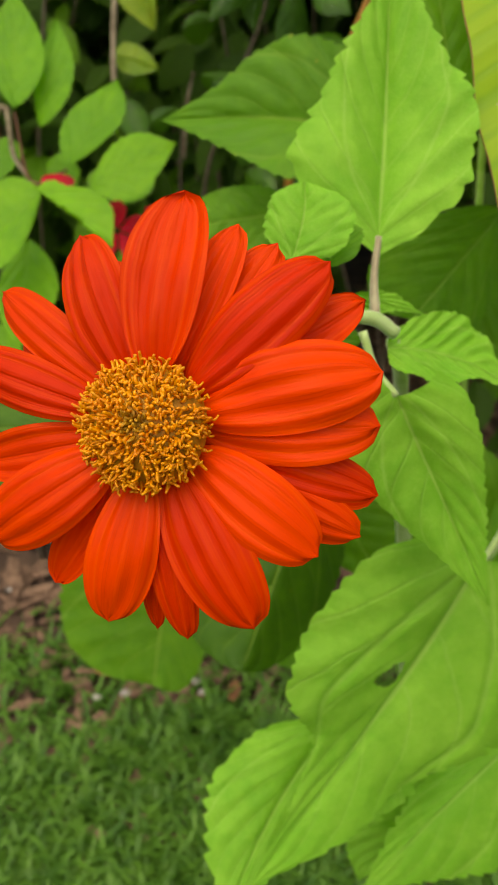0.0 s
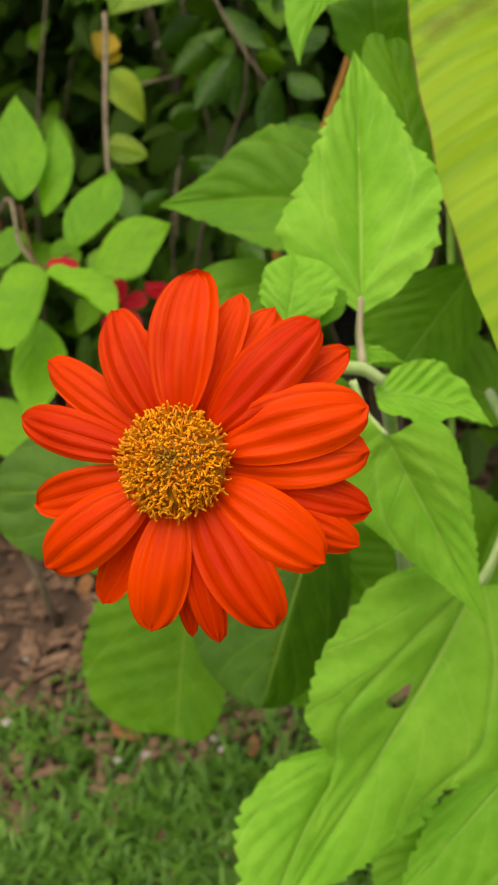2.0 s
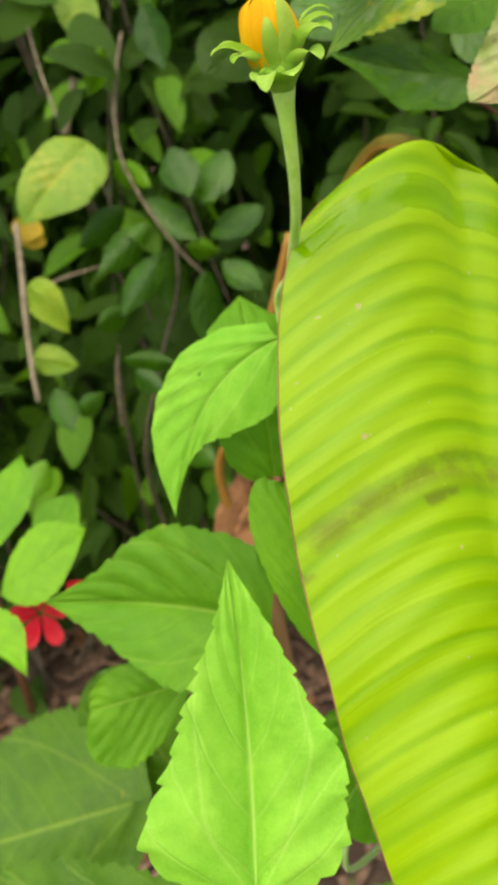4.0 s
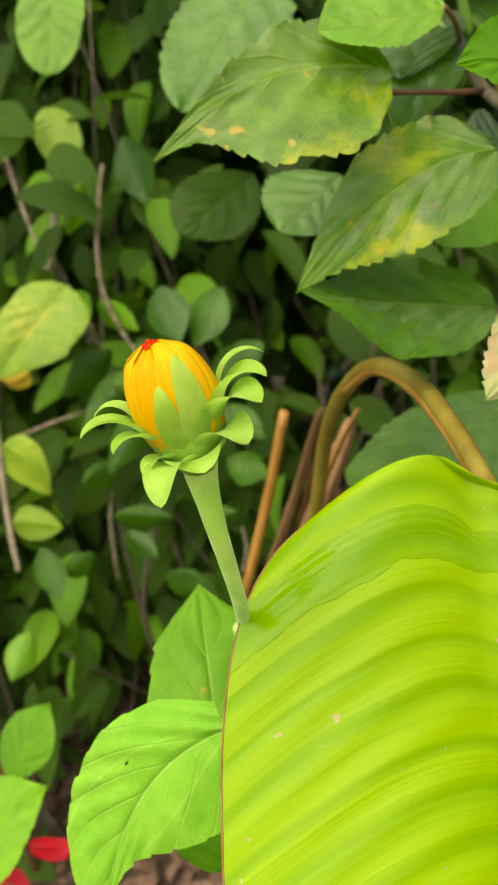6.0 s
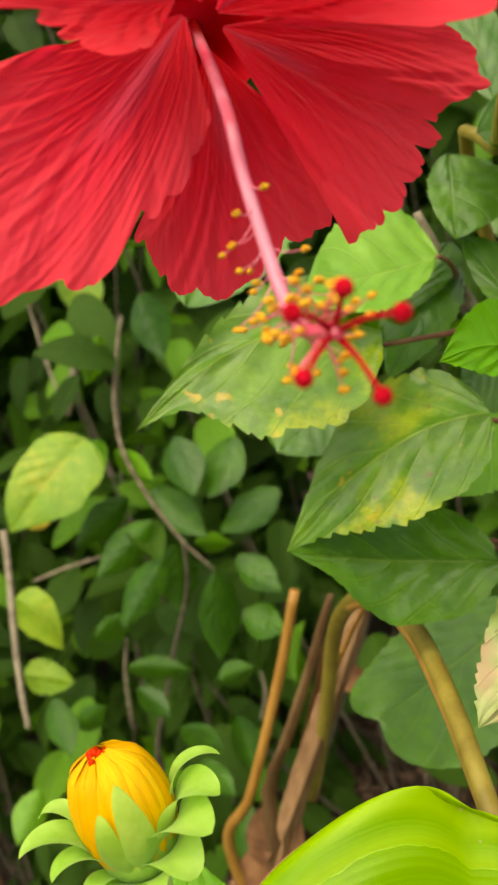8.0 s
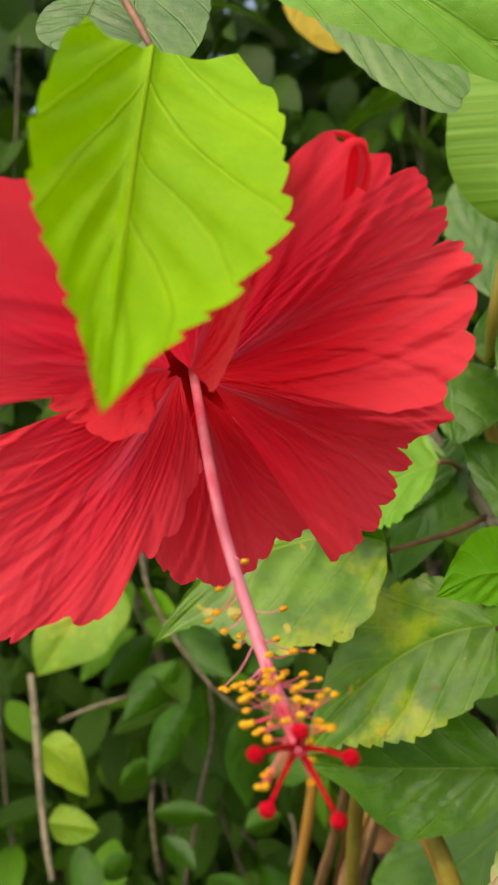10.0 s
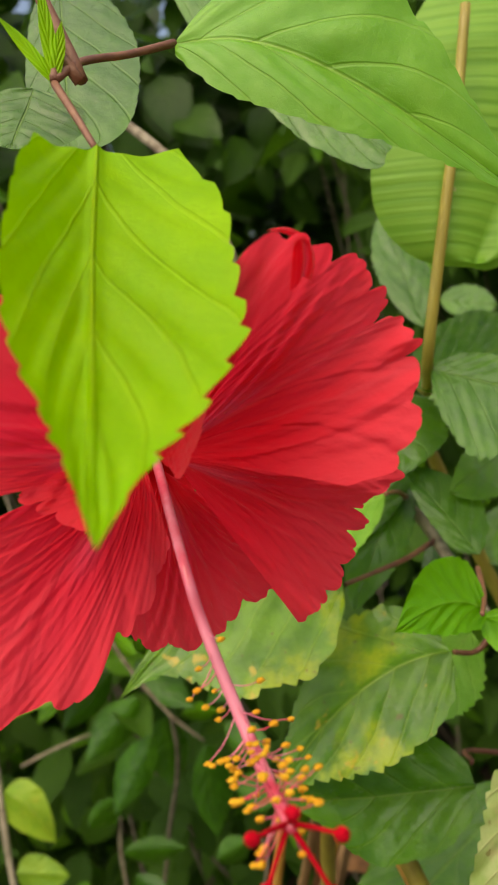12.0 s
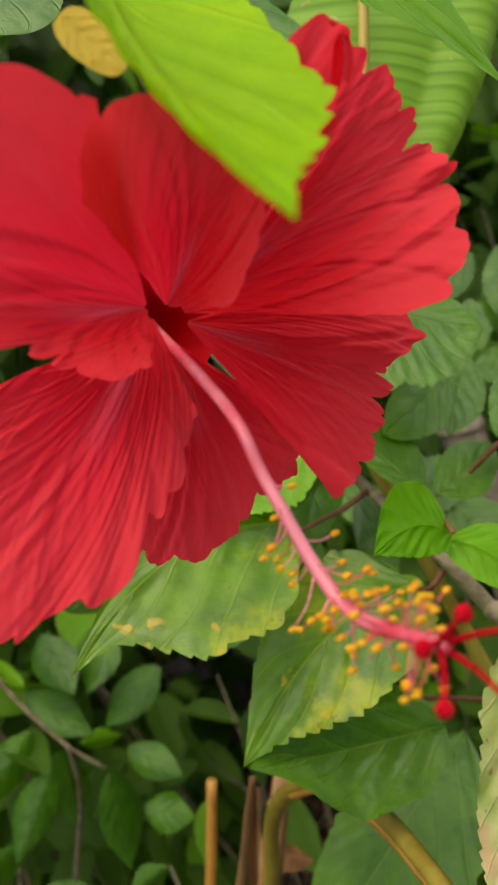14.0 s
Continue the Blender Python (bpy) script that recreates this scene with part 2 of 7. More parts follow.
def petal_material(name, deep, lit, streak, streaks=9.0, through=0.25, rough=0.45, pale_base=None, crinkle=0.3, strength=0.4, rim=None, sheen=0.0, bump=0.0007):
    """A petal with lengthwise streaks; uv x across, y along."""
    n = Nodes(name)
    tc = n.add("ShaderNodeTexCoord")
    sep = n.add("ShaderNodeSeparateXYZ")
    n.link(tc.outputs["UV"], sep.inputs[0])
    obj = tc.outputs["Object"]
    wob = n.math("MULTIPLY", n.math("SUBTRACT", n.noise(obj, 90.0, 3.0), 0.5), 0.06)
    lines = n.noise_1d(n.math("ADD", sep.outputs[0], wob), streaks)
    fine = n.noise_1d(n.math("ADD", sep.outputs[0], wob), streaks * 5)
    info = n.add("ShaderNodeObjectInfo")
    tone = n.math("ADD", n.math("MULTIPLY", n.noise(obj, 45.0, 4.0), 0.7), n.math("MULTIPLY", info.outputs["Random"], 0.35))
    col = n.mix(n.ramp(tone, 0.25, 0.8), deep, lit)
    col = n.mix(n.math("MULTIPLY", n.ramp(lines, 0.5, 0.7), strength), col, streak)
    col = n.mix(n.math("MULTIPLY", n.ramp(fine, 0.55, 0.8), 0.3), col, deep)
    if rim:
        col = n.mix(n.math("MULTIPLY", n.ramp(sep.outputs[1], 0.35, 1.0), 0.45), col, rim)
    if pale_base:
        near_mid = n.ramp(n.math("ABSOLUTE", n.math("MULTIPLY_ADD", sep.outputs[0], 2.0, -1.0)), 0.3, 0.0)
        low = n.ramp(sep.outputs[1], 0.55, 0.15)
        col = n.mix(n.math("MULTIPLY", n.math("MULTIPLY", near_mid, low), 0.55), col, pale_base)
    fold = n.add("ShaderNodeCombineXYZ")
    n.link(n.math("MULTIPLY", n.math("ADD", sep.outputs[0], wob), 26.0), fold.inputs[0])
    n.link(n.math("MULTIPLY", sep.outputs[1], 9.0), fold.inputs[1])
    n.link(n.math("MULTIPLY", info.outputs["Random"], 37.0), fold.inputs[2])
    wrinkle = n.noise(fold.outputs[0], 1.0, 3.0)
    # hollows of the wrinkles darkened in the colour, like shade in creases
    col = n.mix(n.math("MULTIPLY", n.ramp(wrinkle, 0.52, 0.3), 0.3 * crinkle), col, deep)
    h = n.math("ADD", n.math("MULTIPLY", wrinkle, crinkle * 1.6), n.math("ADD", lines, n.math("MULTIPLY", n.noise(obj, 400.0, 4.0), crinkle * 0.8)))
    return n.finish(col, rough, n.bump(h, 0.6, bump), through, n.mix(0.4, col, lit), spec=0.12, sheen=sheen)


ORANGE_PETAL = petal_material("orange_red_petal", (0.58, 0.020, 0.0004), (0.84, 0.056, 0.0008), (0.95, 0.14, 0.002), streaks=8.0, crinkle=0.2, strength=0.25)
# the pink streak colour paints a sheen in lines; rim and base are pigment
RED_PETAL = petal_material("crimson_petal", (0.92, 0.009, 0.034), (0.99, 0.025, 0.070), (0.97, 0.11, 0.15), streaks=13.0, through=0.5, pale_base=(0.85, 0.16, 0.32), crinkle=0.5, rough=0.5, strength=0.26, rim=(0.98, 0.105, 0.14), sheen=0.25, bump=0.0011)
THROAT = petal_material("deep_crimson_throat", (0.55, 0.004, 0.014), (0.75, 0.010, 0.030), (0.52, 0.02, 0.03), streaks=12.0, through=0.1, rough=0.6)
YELLOW_PETAL = petal_material("yellow_bud_petal", (0.74, 0.38, 0.006), (0.94, 0.62, 0.02), (0.75, 0.30, 0.01), streaks=5.0)


def plain_material(name, a, b, rough, scale=60.0, bump=0.3, through=0.0, stretch=None, spec=0.4, depth=0.0008, sheen=0.0):
    n = Nodes(name)
    tc = n.add("ShaderNodeTexCoord")
    vec = tc.outputs["Object"]
    if stretch:
        mp = n.add("ShaderNodeMapping")
        mp.inputs["Scale"].default_value = stretch
        n.link(vec, mp.inputs[0])
        vec = mp.outputs[0]
    info = n.add("ShaderNodeObjectInfo")
    geo = n.add("ShaderNodeNewGeometry")
    rnd = n.math("FRACT", n.math("ADD", info.outputs["Random"], geo.outputs["Random Per Island"]))
    f = n.math("ADD", n.ramp(n.noise(vec, scale, 5.0, 0.6), 0.3, 0.7), n.math("MULTIPLY", n.math("SUBTRACT", rnd, 0.5), 0.6), clamp=True)
    col = n.mix(f, a, b)
    col = n.mix(n.math("MULTIPLY", n.noise(vec, scale * 7, 3.0), 0.25), col, a)
    return n.finish(col, rough, n.bump(n.noise(vec, scale * 4, 5.0, 0.65), bump, depth), through, spec=spec, sheen=sheen)


STEM_GREEN = plain_material("downy_green_stem", (0.28, 0.44, 0.12), (0.44, 0.60, 0.27), 0.6, 120, 0.3, sheen=0.6)
BUD_STEM = plain_material("fresh_downy_stem", (0.34, 0.62, 0.08), (0.52, 0.78, 0.2), 0.5, 120, 0.3, sheen=0.2)
BRACT = plain_material("fresh_green_bract", (0.31, 0.58, 0.055), (0.47, 0.74, 0.13), 0.5, 130, 0.35, through=0.5, sheen=0.2)
HEDGE_TWIG = plain_material("dark_twig_bark", (0.07, 0.055, 0.035), (0.19, 0.16, 0.11), 0.8, 160, 0.8)
PURPLE_STEM = plain_material("purplish_petiole", (0.3, 0.26, 0.16), (0.42, 0.40, 0.24), 0.55, 90, 0.3, sheen=0.4)
RED_TWIG = plain_material("reddish_petiole", (0.14, 0.05, 0.03), (0.26, 0.12, 0.06), 0.5, 150, 0.4)
BARK = plain_material("pale_twig_bark", (0.13, 0.10, 0.06), (0.34, 0.29, 0.2), 0.75, 160, 0.8)
CANE = plain_material("tan_petiole", (0.27, 0.12, 0.02), (0.42, 0.22, 0.045), 0.45, 70, 0.4, stretch=(1, 1, 0.15))
CANE_OLIVE = plain_material("olive_petiole", (0.2, 0.15, 0.02), (0.36, 0.3, 0.05), 0.4, 70, 0.4, stretch=(1, 1, 0.15))
DRY_SHEATH = plain_material("dry_sheath", (0.14, 0.07, 0.025), (0.34, 0.2, 0.09), 0.8, 50, 0.8, through=0.1, stretch=(1, 1, 0.1))
TRUNK = plain_material("weathered_trunk", (0.09, 0.075, 0.055), (0.21, 0.18, 0.14), 0.85, 45, 0.8, depth=0.003)
ORANGE_FLORET = plain_material("golden_floret", (0.70, 0.22, 0.003), (0.93, 0.42, 0.010), 0.5, 300, 0.2, through=0.15)
OLIVE_FLORET = plain_material("olive_floret", (0.34, 0.15, 0.003), (0.5, 0.26, 0.007), 0.6, 300, 0.2)
POLLEN = plain_material("golden_anther", (0.85, 0.36, 0.008), (0.98, 0.58, 0.03), 0.7, 700, 0.8)
COLUMN = plain_material("pink_staminal_column", (0.78, 0.05, 0.11), (0.92, 0.32, 0.42), 0.2, 90, 0.2, stretch=(1, 1, 0.2), through=0.15, spec=0.8)
STIGMA = plain_material("velvet_stigma", (0.55, 0.001, 0.012), (0.75, 0.006, 0.03), 0.9, 900, 0.9, spec=0.1)
SOIL = plain_material("mulched_soil", (0.06, 0.038, 0.026), (0.16, 0.10, 0.068), 0.9, 22, 1.0, depth=0.006)
CHIP = plain_material("bark_chip", (0.075, 0.042, 0.026), (0.28, 0.175, 0.115), 0.85, 90, 0.8)
DEAD_LEAF = plain_material("dead_leaf", (0.12, 0.05, 0.02), (0.32, 0.15, 0.06), 0.7, 70, 0.6, through=0.1)
GRASS = plain_material("lawn_grass", (0.045, 0.145, 0.012), (0.13, 0.31, 0.034), 0.5, 40, 0.2, through=0.25)
STONE = plain_material("pale_pebble", (0.3, 0.28, 0.26), (0.5, 0.47, 0.44), 0.8, 120, 0.5)


# ---- mesh helpers ----
def V(p):
    return np.array(p, dtype=float)


def unit(v):
    return v / (np.linalg.norm(v) + 1e-12)


def mesh_object(name, verts, faces, uvs=None, smooth=True):
    me = bpy.data.meshes.new(name)
    me.from_pydata([tuple(v) for v in verts], [], faces)
    if uvs is not None:
        layer = me.uv_layers.new(name="UVMap")
        loops = np.empty(len(me.loops), dtype=np.int32)
        me.loops.foreach_get("vertex_index", loops)
        layer.data.foreach_set("uv", np.asarray(uvs, dtype=np.float32)[loops].ravel())
    if smooth:
        me.polygons.foreach_set("use_smooth", [True] * len(me.polygons))
    return me


def part(name, me, material, parent=None, label=""):
    ob = new(name, me)
    if material and not me.materials:
        me.materials.append(material)
    if parent is not None:
        ob.parent = parent
    if label:
        ob["label"] = label
    return ob


def thing(name, place, label, category, group="", kind=""):
    """A top-level Empty at its base; parts are built in world metres."""
    ob = new(name)
    ob.empty_display_size = 0.02
    return tagged(ob, label, category, group, kind)


def grid_faces(nu, nv, start=0):
    i = np.arange(nu)[:, None] * (nv + 1) + np.arange(nv)[None, :] + start
    return np.stack([i, i + 1, i + nv + 2, i + nv + 1], -1).reshape(-1, 4).tolist()


def hash_noise(x, seed):
    """Smooth 1D noise in -1..1."""
    rs = np.random.RandomState(seed % 100000)
    tab = rs.uniform(-1, 1, 256)
    i = np.floor(x).astype(int)
    f = x - i
    f = f * f * (3 - 2 * f)
    return tab[i % 256] * (1 - f) + tab[(i + 1) % 256] * f


def blade(base, tip, left, right, um=0.42, k=1.35, teeth=16, bite=0.06, lobe=0.0, sag=0.0, ripple=0.02, pucker=0.006, veins=8, nu=64, nv=14, seed=1, pq=None):
    """A leaf blade spanned by four points: base, tip and the two widest points of its margin."""
    B, T, L, R = V(base), V(tip), V(left), V(right)
    axis = T - B
    length = np.linalg.norm(axis)
    N = unit(np.cross(R - L, axis))
    u = np.linspace(0, 1, nu + 1)[:, None]
    v = np.linspace(-1, 1, nv + 1)[None, :]
    p, q = pq or (um * k, (1 - um) * k)
    prof = lambda s: np.clip(s, 0, 1) ** p * np.clip(1 - s, 0, 1) ** q
    w = prof(u) / prof(np.array(um))
    centre = lambda s: B + axis * s + N * (sag * length * 4 * s * (1 - s))
    cm = centre(um)
    SL, SR = L - cm, R - cm
    a = np.abs(v)
    # saw-toothed margin, teeth leaning to the tip
    ph = u * teeth + 0.35 * hash_noise(u * teeth * 0.6, seed + 5)
    saw = (ph - np.floor(ph)) ** 1.4
    tooth = 1 + bite * (0.5 - saw) * 2 * (0.6 + 0.4 * hash_noise(u * teeth, seed + 9)) * np.clip(1.2 * (1 - u) + 0.1, 0, 1)
    edge = np.clip((a - 0.72) / 0.28, 0, 1) ** 2
    uneven = 1 + 0.05 * hash_noise(u * 4 + v * 0.5 + 3, seed + 2)
    ww = w * (1 + (tooth - 1) * edge) * uneven
    side = np.where(v[..., None] < 0, SL, SR) * a[..., None]
    P = centre(u[..., None]) + side * ww[..., None]
    P = P - axis * (lobe * (a ** 1.2) * (1 - u) ** 5)[..., None]
    half = 0.5 * np.linalg.norm(R - L)
    phase = (u - 0.2 * a) * veins
    h = pucker * half * 6 * np.cos(2 * np.pi * phase) * (a * (1.15 - a)) * np.clip(w, 0, 1)
    h = h + ripple * half * a ** 2 * hash_noise(u * 7 + (v > 0) * 31.7, seed + 3) * np.clip(w * 1.3, 0, 1)
    h = h + 0.035 * half * hash_noise(u * 3 + v * 2 + 11, seed + 4)
    h = h + 0.03 * half * np.exp(-(a / 0.08) ** 2) * -1
    P = P + N * h[..., None]
    uv = np.stack([np.broadcast_to(0.5 + 0.5 * v, P.shape[:2]), np.broadcast_to(u, P.shape[:2])], -1)
    return mesh_object("leaf", P.reshape(-1, 3), grid_faces(nu, nv), uv.reshape(-1, 2))


def leaf(parent, base, tip, left, right, material, name="leaf", label="", **kw):
    return part(name, blade(base, tip, left, right, **kw), material, parent, label)


U_NODES = (0.0, 0.07, 0.2, 0.4, 0.6, 0.8, 1.0)


def smooth_through(x, nodes, values):
    """Smooth curve through a few values, without overshoot."""
    n, y = np.asarray(nodes, float), np.asarray(values, float)
    step = np.diff(y) / np.diff(n)
    slope = np.concatenate([[step[0]], np.where(step[:-1] * step[1:] > 0, 2 * step[:-1] * step[1:] / (step[:-1] + step[1:] + 1e-9), 0.0), [step[-1]]])
    i = np.clip(np.searchsorted(n, x, side="right") - 1, 0, len(n) - 2)
    w = n[i + 1] - n[i]
    t = (x - n[i]) / w
    return y[i] * (1 + 2 * t) * (1 - t) ** 2 + slope[i] * w * t * (1 - t) ** 2 + y[i + 1] * t * t * (3 - 2 * t) + slope[i + 1] * w * t * t * (t - 1)


def heart_leaf(parent, base, mid, tip, left, right, lw, rw, material, name="leaf", label="", lu=0.3, ru=0.3, teeth=14, bite=0.03, lobe=0.0, trine=0.0, bulge=0.05, ripple=0.04, pucker=0.008, veins=7, seed=1, hole=None, nu=90, nv=34):
    """A leaf on a bent midrib: the two halves have their own widest point (at lu, ru) and their own run of widths."""
    B, M, T, L, R = V(base), V(mid), V(tip), V(left), V(right)
    ctrl = 2 * M - (B + T) / 2
    centre = lambda s: B * (1 - s) ** 2 + ctrl * 2 * s * (1 - s) + T * s * s
    axis = T - B
    N = unit(np.cross(R - L, axis))
    u = np.linspace(0, 1, nu + 1)[:, None] ** 1.15
    v = np.linspace(-1, 1, nv + 1)[None, :]
    a = np.abs(v)
    wl, wr = (smooth_through(u, U_NODES, list(w) + [0.0]) for w in (lw, rw))
    w = np.where(v < 0, wl, wr)
    SL, SR = L - centre(lu), R - centre(ru)
    half = 0.5 * (np.linalg.norm(SL) + np.linalg.norm(SR))
    side = np.where(v[..., None] < 0, SL, SR)
    out = side / np.linalg.norm(side, axis=-1, keepdims=True)
    ph = u * teeth + 0.4 * hash_noise(u * teeth * 0.7 + (v > 0) * 17.3, seed + 5) + (v > 0) * 0.4
    saw = 1 - (ph - np.floor(ph)) ** 1.6
    edge = np.clip((a - 0.8) / 0.2, 0, 1) ** 2
    tooth = 1.6 * bite * half * (saw - 0.4) * edge * (0.65 + 0.35 * hash_noise(u * teeth + 3 + (v > 0) * 7, seed + 9)) * np.clip(w * 3, 0, 1) * np.clip((1 - u) * 6, 0, 1)
    uneven = 1 + 0.035 * hash_noise(u * 4 + (v > 0) * 9.7 + 3, seed + 2)
    P = centre(u[..., None]) + side * (a * w * uneven)[..., None] + out * tooth[..., None]
    # side veins sweep forward, the lobes at the base sweep back
    P = P + axis * (0.07 * a * w * u * (1 - u) * 2 - lobe * a ** 1.3 * np.clip(1 - u, 0, 1) ** 7)[..., None]
    h = bulge * half * 4 * a * (1 - a) * w
    h = h + pucker * half * 6 * np.cos(2 * np.pi * (u - 0.22 * a) * veins) * a * (1.15 - a) * np.clip(w, 0, 1)
    h = h + ripple * half * a ** 2 * hash_noise(u * 9 + (v > 0) * 31.7, seed + 3) * np.clip(w * 1.3, 0, 1)
    h = h + 0.03 * half * hash_noise(u * 3 + v * 2 + 11, seed + 4) * np.clip(w, 0, 1)
    if trine:
        h = h - trine * half * np.clip(a - 0.1 - 1.35 * u, 0, 1) * w
        h = h - 0.03 * half * np.exp(-((a - 0.1 - 1.35 * u) / 0.05) ** 2) * np.clip(w, 0, 1)
    h = h - 0.035 * half * np.exp(-(a / 0.07) ** 2) * np.clip(w * 2, 0, 1)
    P = P + N * h[..., None]
    uv = np.stack([np.broadcast_to(0.5 + 0.5 * v, P.shape[:2]), np.broadcast_to(u, P.shape[:2])], -1)
    faces = grid_faces(nu, nv)
    if hole:
        flat, asp = uv.reshape(-1, 2), np.linalg.norm(axis) / (2 * half)
        mids = flat[np.array(faces)].mean(1)
        du, dv = (mids[:, 1] - hole[0]) * asp, mids[:, 0] - hole[1]
        rr = hole[2] * (1 + 0.12 * np.sin(3 * np.arctan2(du, dv) + 1))
        faces = [f for f, keep in zip(faces, du ** 2 + dv ** 2 > rr ** 2) if keep]
    return part(name, mesh_object("leaf", P.reshape(-1, 3), faces, uv.reshape(-1, 2)), material, parent, label)


def spline(points, n):
    """Catmull-Rom through the points."""
    P = [V(p) for p in points]
    P = [2 * P[0] - P[1]] + P + [2 * P[-1] - P[-2]]
    out = []
    seg = len(P) - 3
    for s in np.linspace(0, seg - 1e-9, n):
        i = int(s)
        t = s - i
        a, b, c, d = P[i:i + 4]
        out.append(0.5 * (2 * b + (c - a) * t + (2 * a - 5 * b + 4 * c - d) * t * t + (3 * b - a - 3 * c + d) * t ** 3))
    return np.array(out)


def tube_arrays(points, radii, n=14, sides=8, knob=0.0, seed=0, squash=1.0, start=0):
    C = spline(points, n) if len(points) > 2 else np.linspace(V(points[0]), V(points[-1]), n)
    rad = np.interp(np.linspace(0, 1, n), np.linspace(0, 1, len(radii)), radii)
    tang = np.gradient(C, axis=0)
    x = unit(np.cross(tang[0], V((0.3, 0.2, 1.0))))
    verts = []
    for i in range(n):
        t = unit(tang[i])
        x = unit(x - t * np.dot(x, t))
        y = np.cross(t, x)
        ang = np.arange(sides) * 2 * np.pi / sides
        r = rad[i] * (1 + knob * hash_noise(ang * 1.3 + i * 0.7, seed))
        verts.append(C[i] + (np.cos(ang) * r)[:, None] * x + (np.sin(ang) * r * squash)[:, None] * y)
    verts = np.concatenate(verts + [C[:1], C[-1:]])
    faces = []
    for i in range(n - 1):
        for j in range(sides):
            a, b = i * sides + j, i * sides + (j + 1) % sides
            faces.append((a + start, b + start, b + sides + start, a + sides + start))
    c0, c1, last = n * sides, n * sides + 1, (n - 1) * sides
    for j in range(sides):
        faces.append((c0 + start, (j + 1) % sides + start, j + start))
        faces.append((c1 + start, last + j + start, last + (j + 1) % sides + start))
    return verts, faces


def tube(parent, name, points, radii, material, label="", **kw):
    v, f = tube_arrays(points, radii, **kw)
    return part(name, mesh_object(name, v, f), material, parent, label)


def joined(pieces):
    """One vertex and face list from several."""
    vs, fs, start = [], [], 0
    for v, f in pieces:
        vs.append(v)
        fs += [tuple(i + start for i in q) for q in f]
        start += len(v)
    return np.concatenate(vs), fs


def ball_arrays(c, r, lat=5, lon=8, squash=(1, 1, 1), knob=0.0, seed=0):
    th = np.linspace(0, np.pi, lat + 1)[:, None]
    ph = np.arange(lon)[None, :] * 2 * np.pi / lon
    d = np.stack([np.sin(th) * np.cos(ph), np.sin(th) * np.sin(ph), np.cos(th) * np.ones_like(ph)], -1)
    rr = r * (1 + knob * hash_noise(np.arange(d.shape[0])[:, None] * 2.3 + np.arange(lon)[None, :] * 1.7, seed))
    verts = V(c) + d * rr[..., None] * V(squash)
    faces = []
    for i in range(lat):
        for j in range(lon):
            a, b = i * lon + j, i * lon + (j + 1) % lon
            faces.append((a, a + lon, b + lon, b))
    return verts.reshape(-1, 3), faces


# ---- ground ----
GROUND = 0.03


def ground_sheet():
    near = np.concatenate([np.linspace(-60, -1.6, 12), np.linspace(-1.5, 1.8, 90), np.linspace(2, 60, 12)])
    X, Y = np.meshgrid(near, near, indexing="ij")
    Z = np.zeros_like(X)
    for i in range(X.shape[0]):
        for j in range(X.shape[1]):
            Z[i, j] = GROUND + 0.012 * noise.noise((X[i, j] * 3, Y[i, j] * 3, 0.5)) + 0.006 * noise.noise((X[i, j] * 14, Y[i, j] * 14, 2.5))
    n = len(near) - 1
    me = mesh_object("ground", np.stack([X, Y, Z], -1).reshape(-1, 3), [f[::-1] for f in grid_faces(n, n)])
    return tagged(part("ground", me, SOIL), "dark brown mulched soil of a garden bed", "ground", kind="structure")


ground_sheet()


def grass_patch():
    """Short lawn in front of and beside the bed, thinning out towards the mulch."""
    rs = np.random.RandomState(4)
    vs, fs = [], []
    count = 0
    while count < 26000:
        x, y = rs.uniform(-0.75, 0.45), rs.uniform(-0.1, 0.78)
        if count > 11000:
            x, y = rs.uniform(-0.4, 0.2), rs.uniform(0.34, 0.74)
        lim = 0.61 + 0.05 * math.sin(x * 9 + 1) - max(0, x + 0.05) * 0.55
        if y > lim and rs.rand() > 0.12:
            continue
        L, w = rs.uniform(0.025, 0.065), rs.uniform(0.0012, 0.0032)
        a, lean = rs.uniform(0, 2 * math.pi), rs.uniform(0.4, 1.15)
        d = V((math.cos(a), math.sin(a), 0))
        s = V((-math.sin(a), math.cos(a), 0)) * w
        b = V((x, y, GROUND - 0.004))
        start = len(vs)
        for t in (0.0, 0.35, 0.7):
            c = b + d * (L * t * math.sin(lean) * (0.5 + t * 0.7)) + V((0, 0, L * t * (math.cos(lean) * (1.2 - 0.5 * t))))
            ww = s * (1 - 0.5 * t)
            vs += [c - ww, c + ww]
        vs.append(b + d * L * math.sin(lean) * 1.1 + V((0, 0, L * math.cos(lean) * 0.6)))
        fs += [(start, start + 1, start + 3, start + 2), (start + 2, start + 3, start + 5, start + 4), (start + 4, start + 5, start + 6)]
        count += 1
    for i in range(16000):
        r, a0 = rs.uniform(0.1, 5.5), rs.uniform(0, 2 * math.pi)
        x, y = -0.15 + r * math.cos(a0), 0.1 + r * math.sin(a0) * 0.9
        if y > 0.5 or (abs(x + 0.15) < 0.55 and y > 0.0):
            continue
        L, w = rs.uniform(0.05, 0.11), rs.uniform(0.003, 0.006)
        a, lean = rs.uniform(0, 2 * math.pi), rs.uniform(0.4, 1.15)
        d = V((math.cos(a), math.sin(a), 0))
        s = V((-math.sin(a), math.cos(a), 0)) * w
        b = V((x, y, GROUND - 0.01))
        start = len(vs)
        vs += [b - s, b + s, b + d * L * math.sin(lean) + V((0, 0, L * math.cos(lean)))]
        fs.append((start, start + 1, start + 2))
    me = mesh_object("grass", np.array(vs), fs)
    return tagged(part("grass", me, GRASS), "short green lawn grass thinning out at the bed", "grass", kind="stuff")


grass_patch()


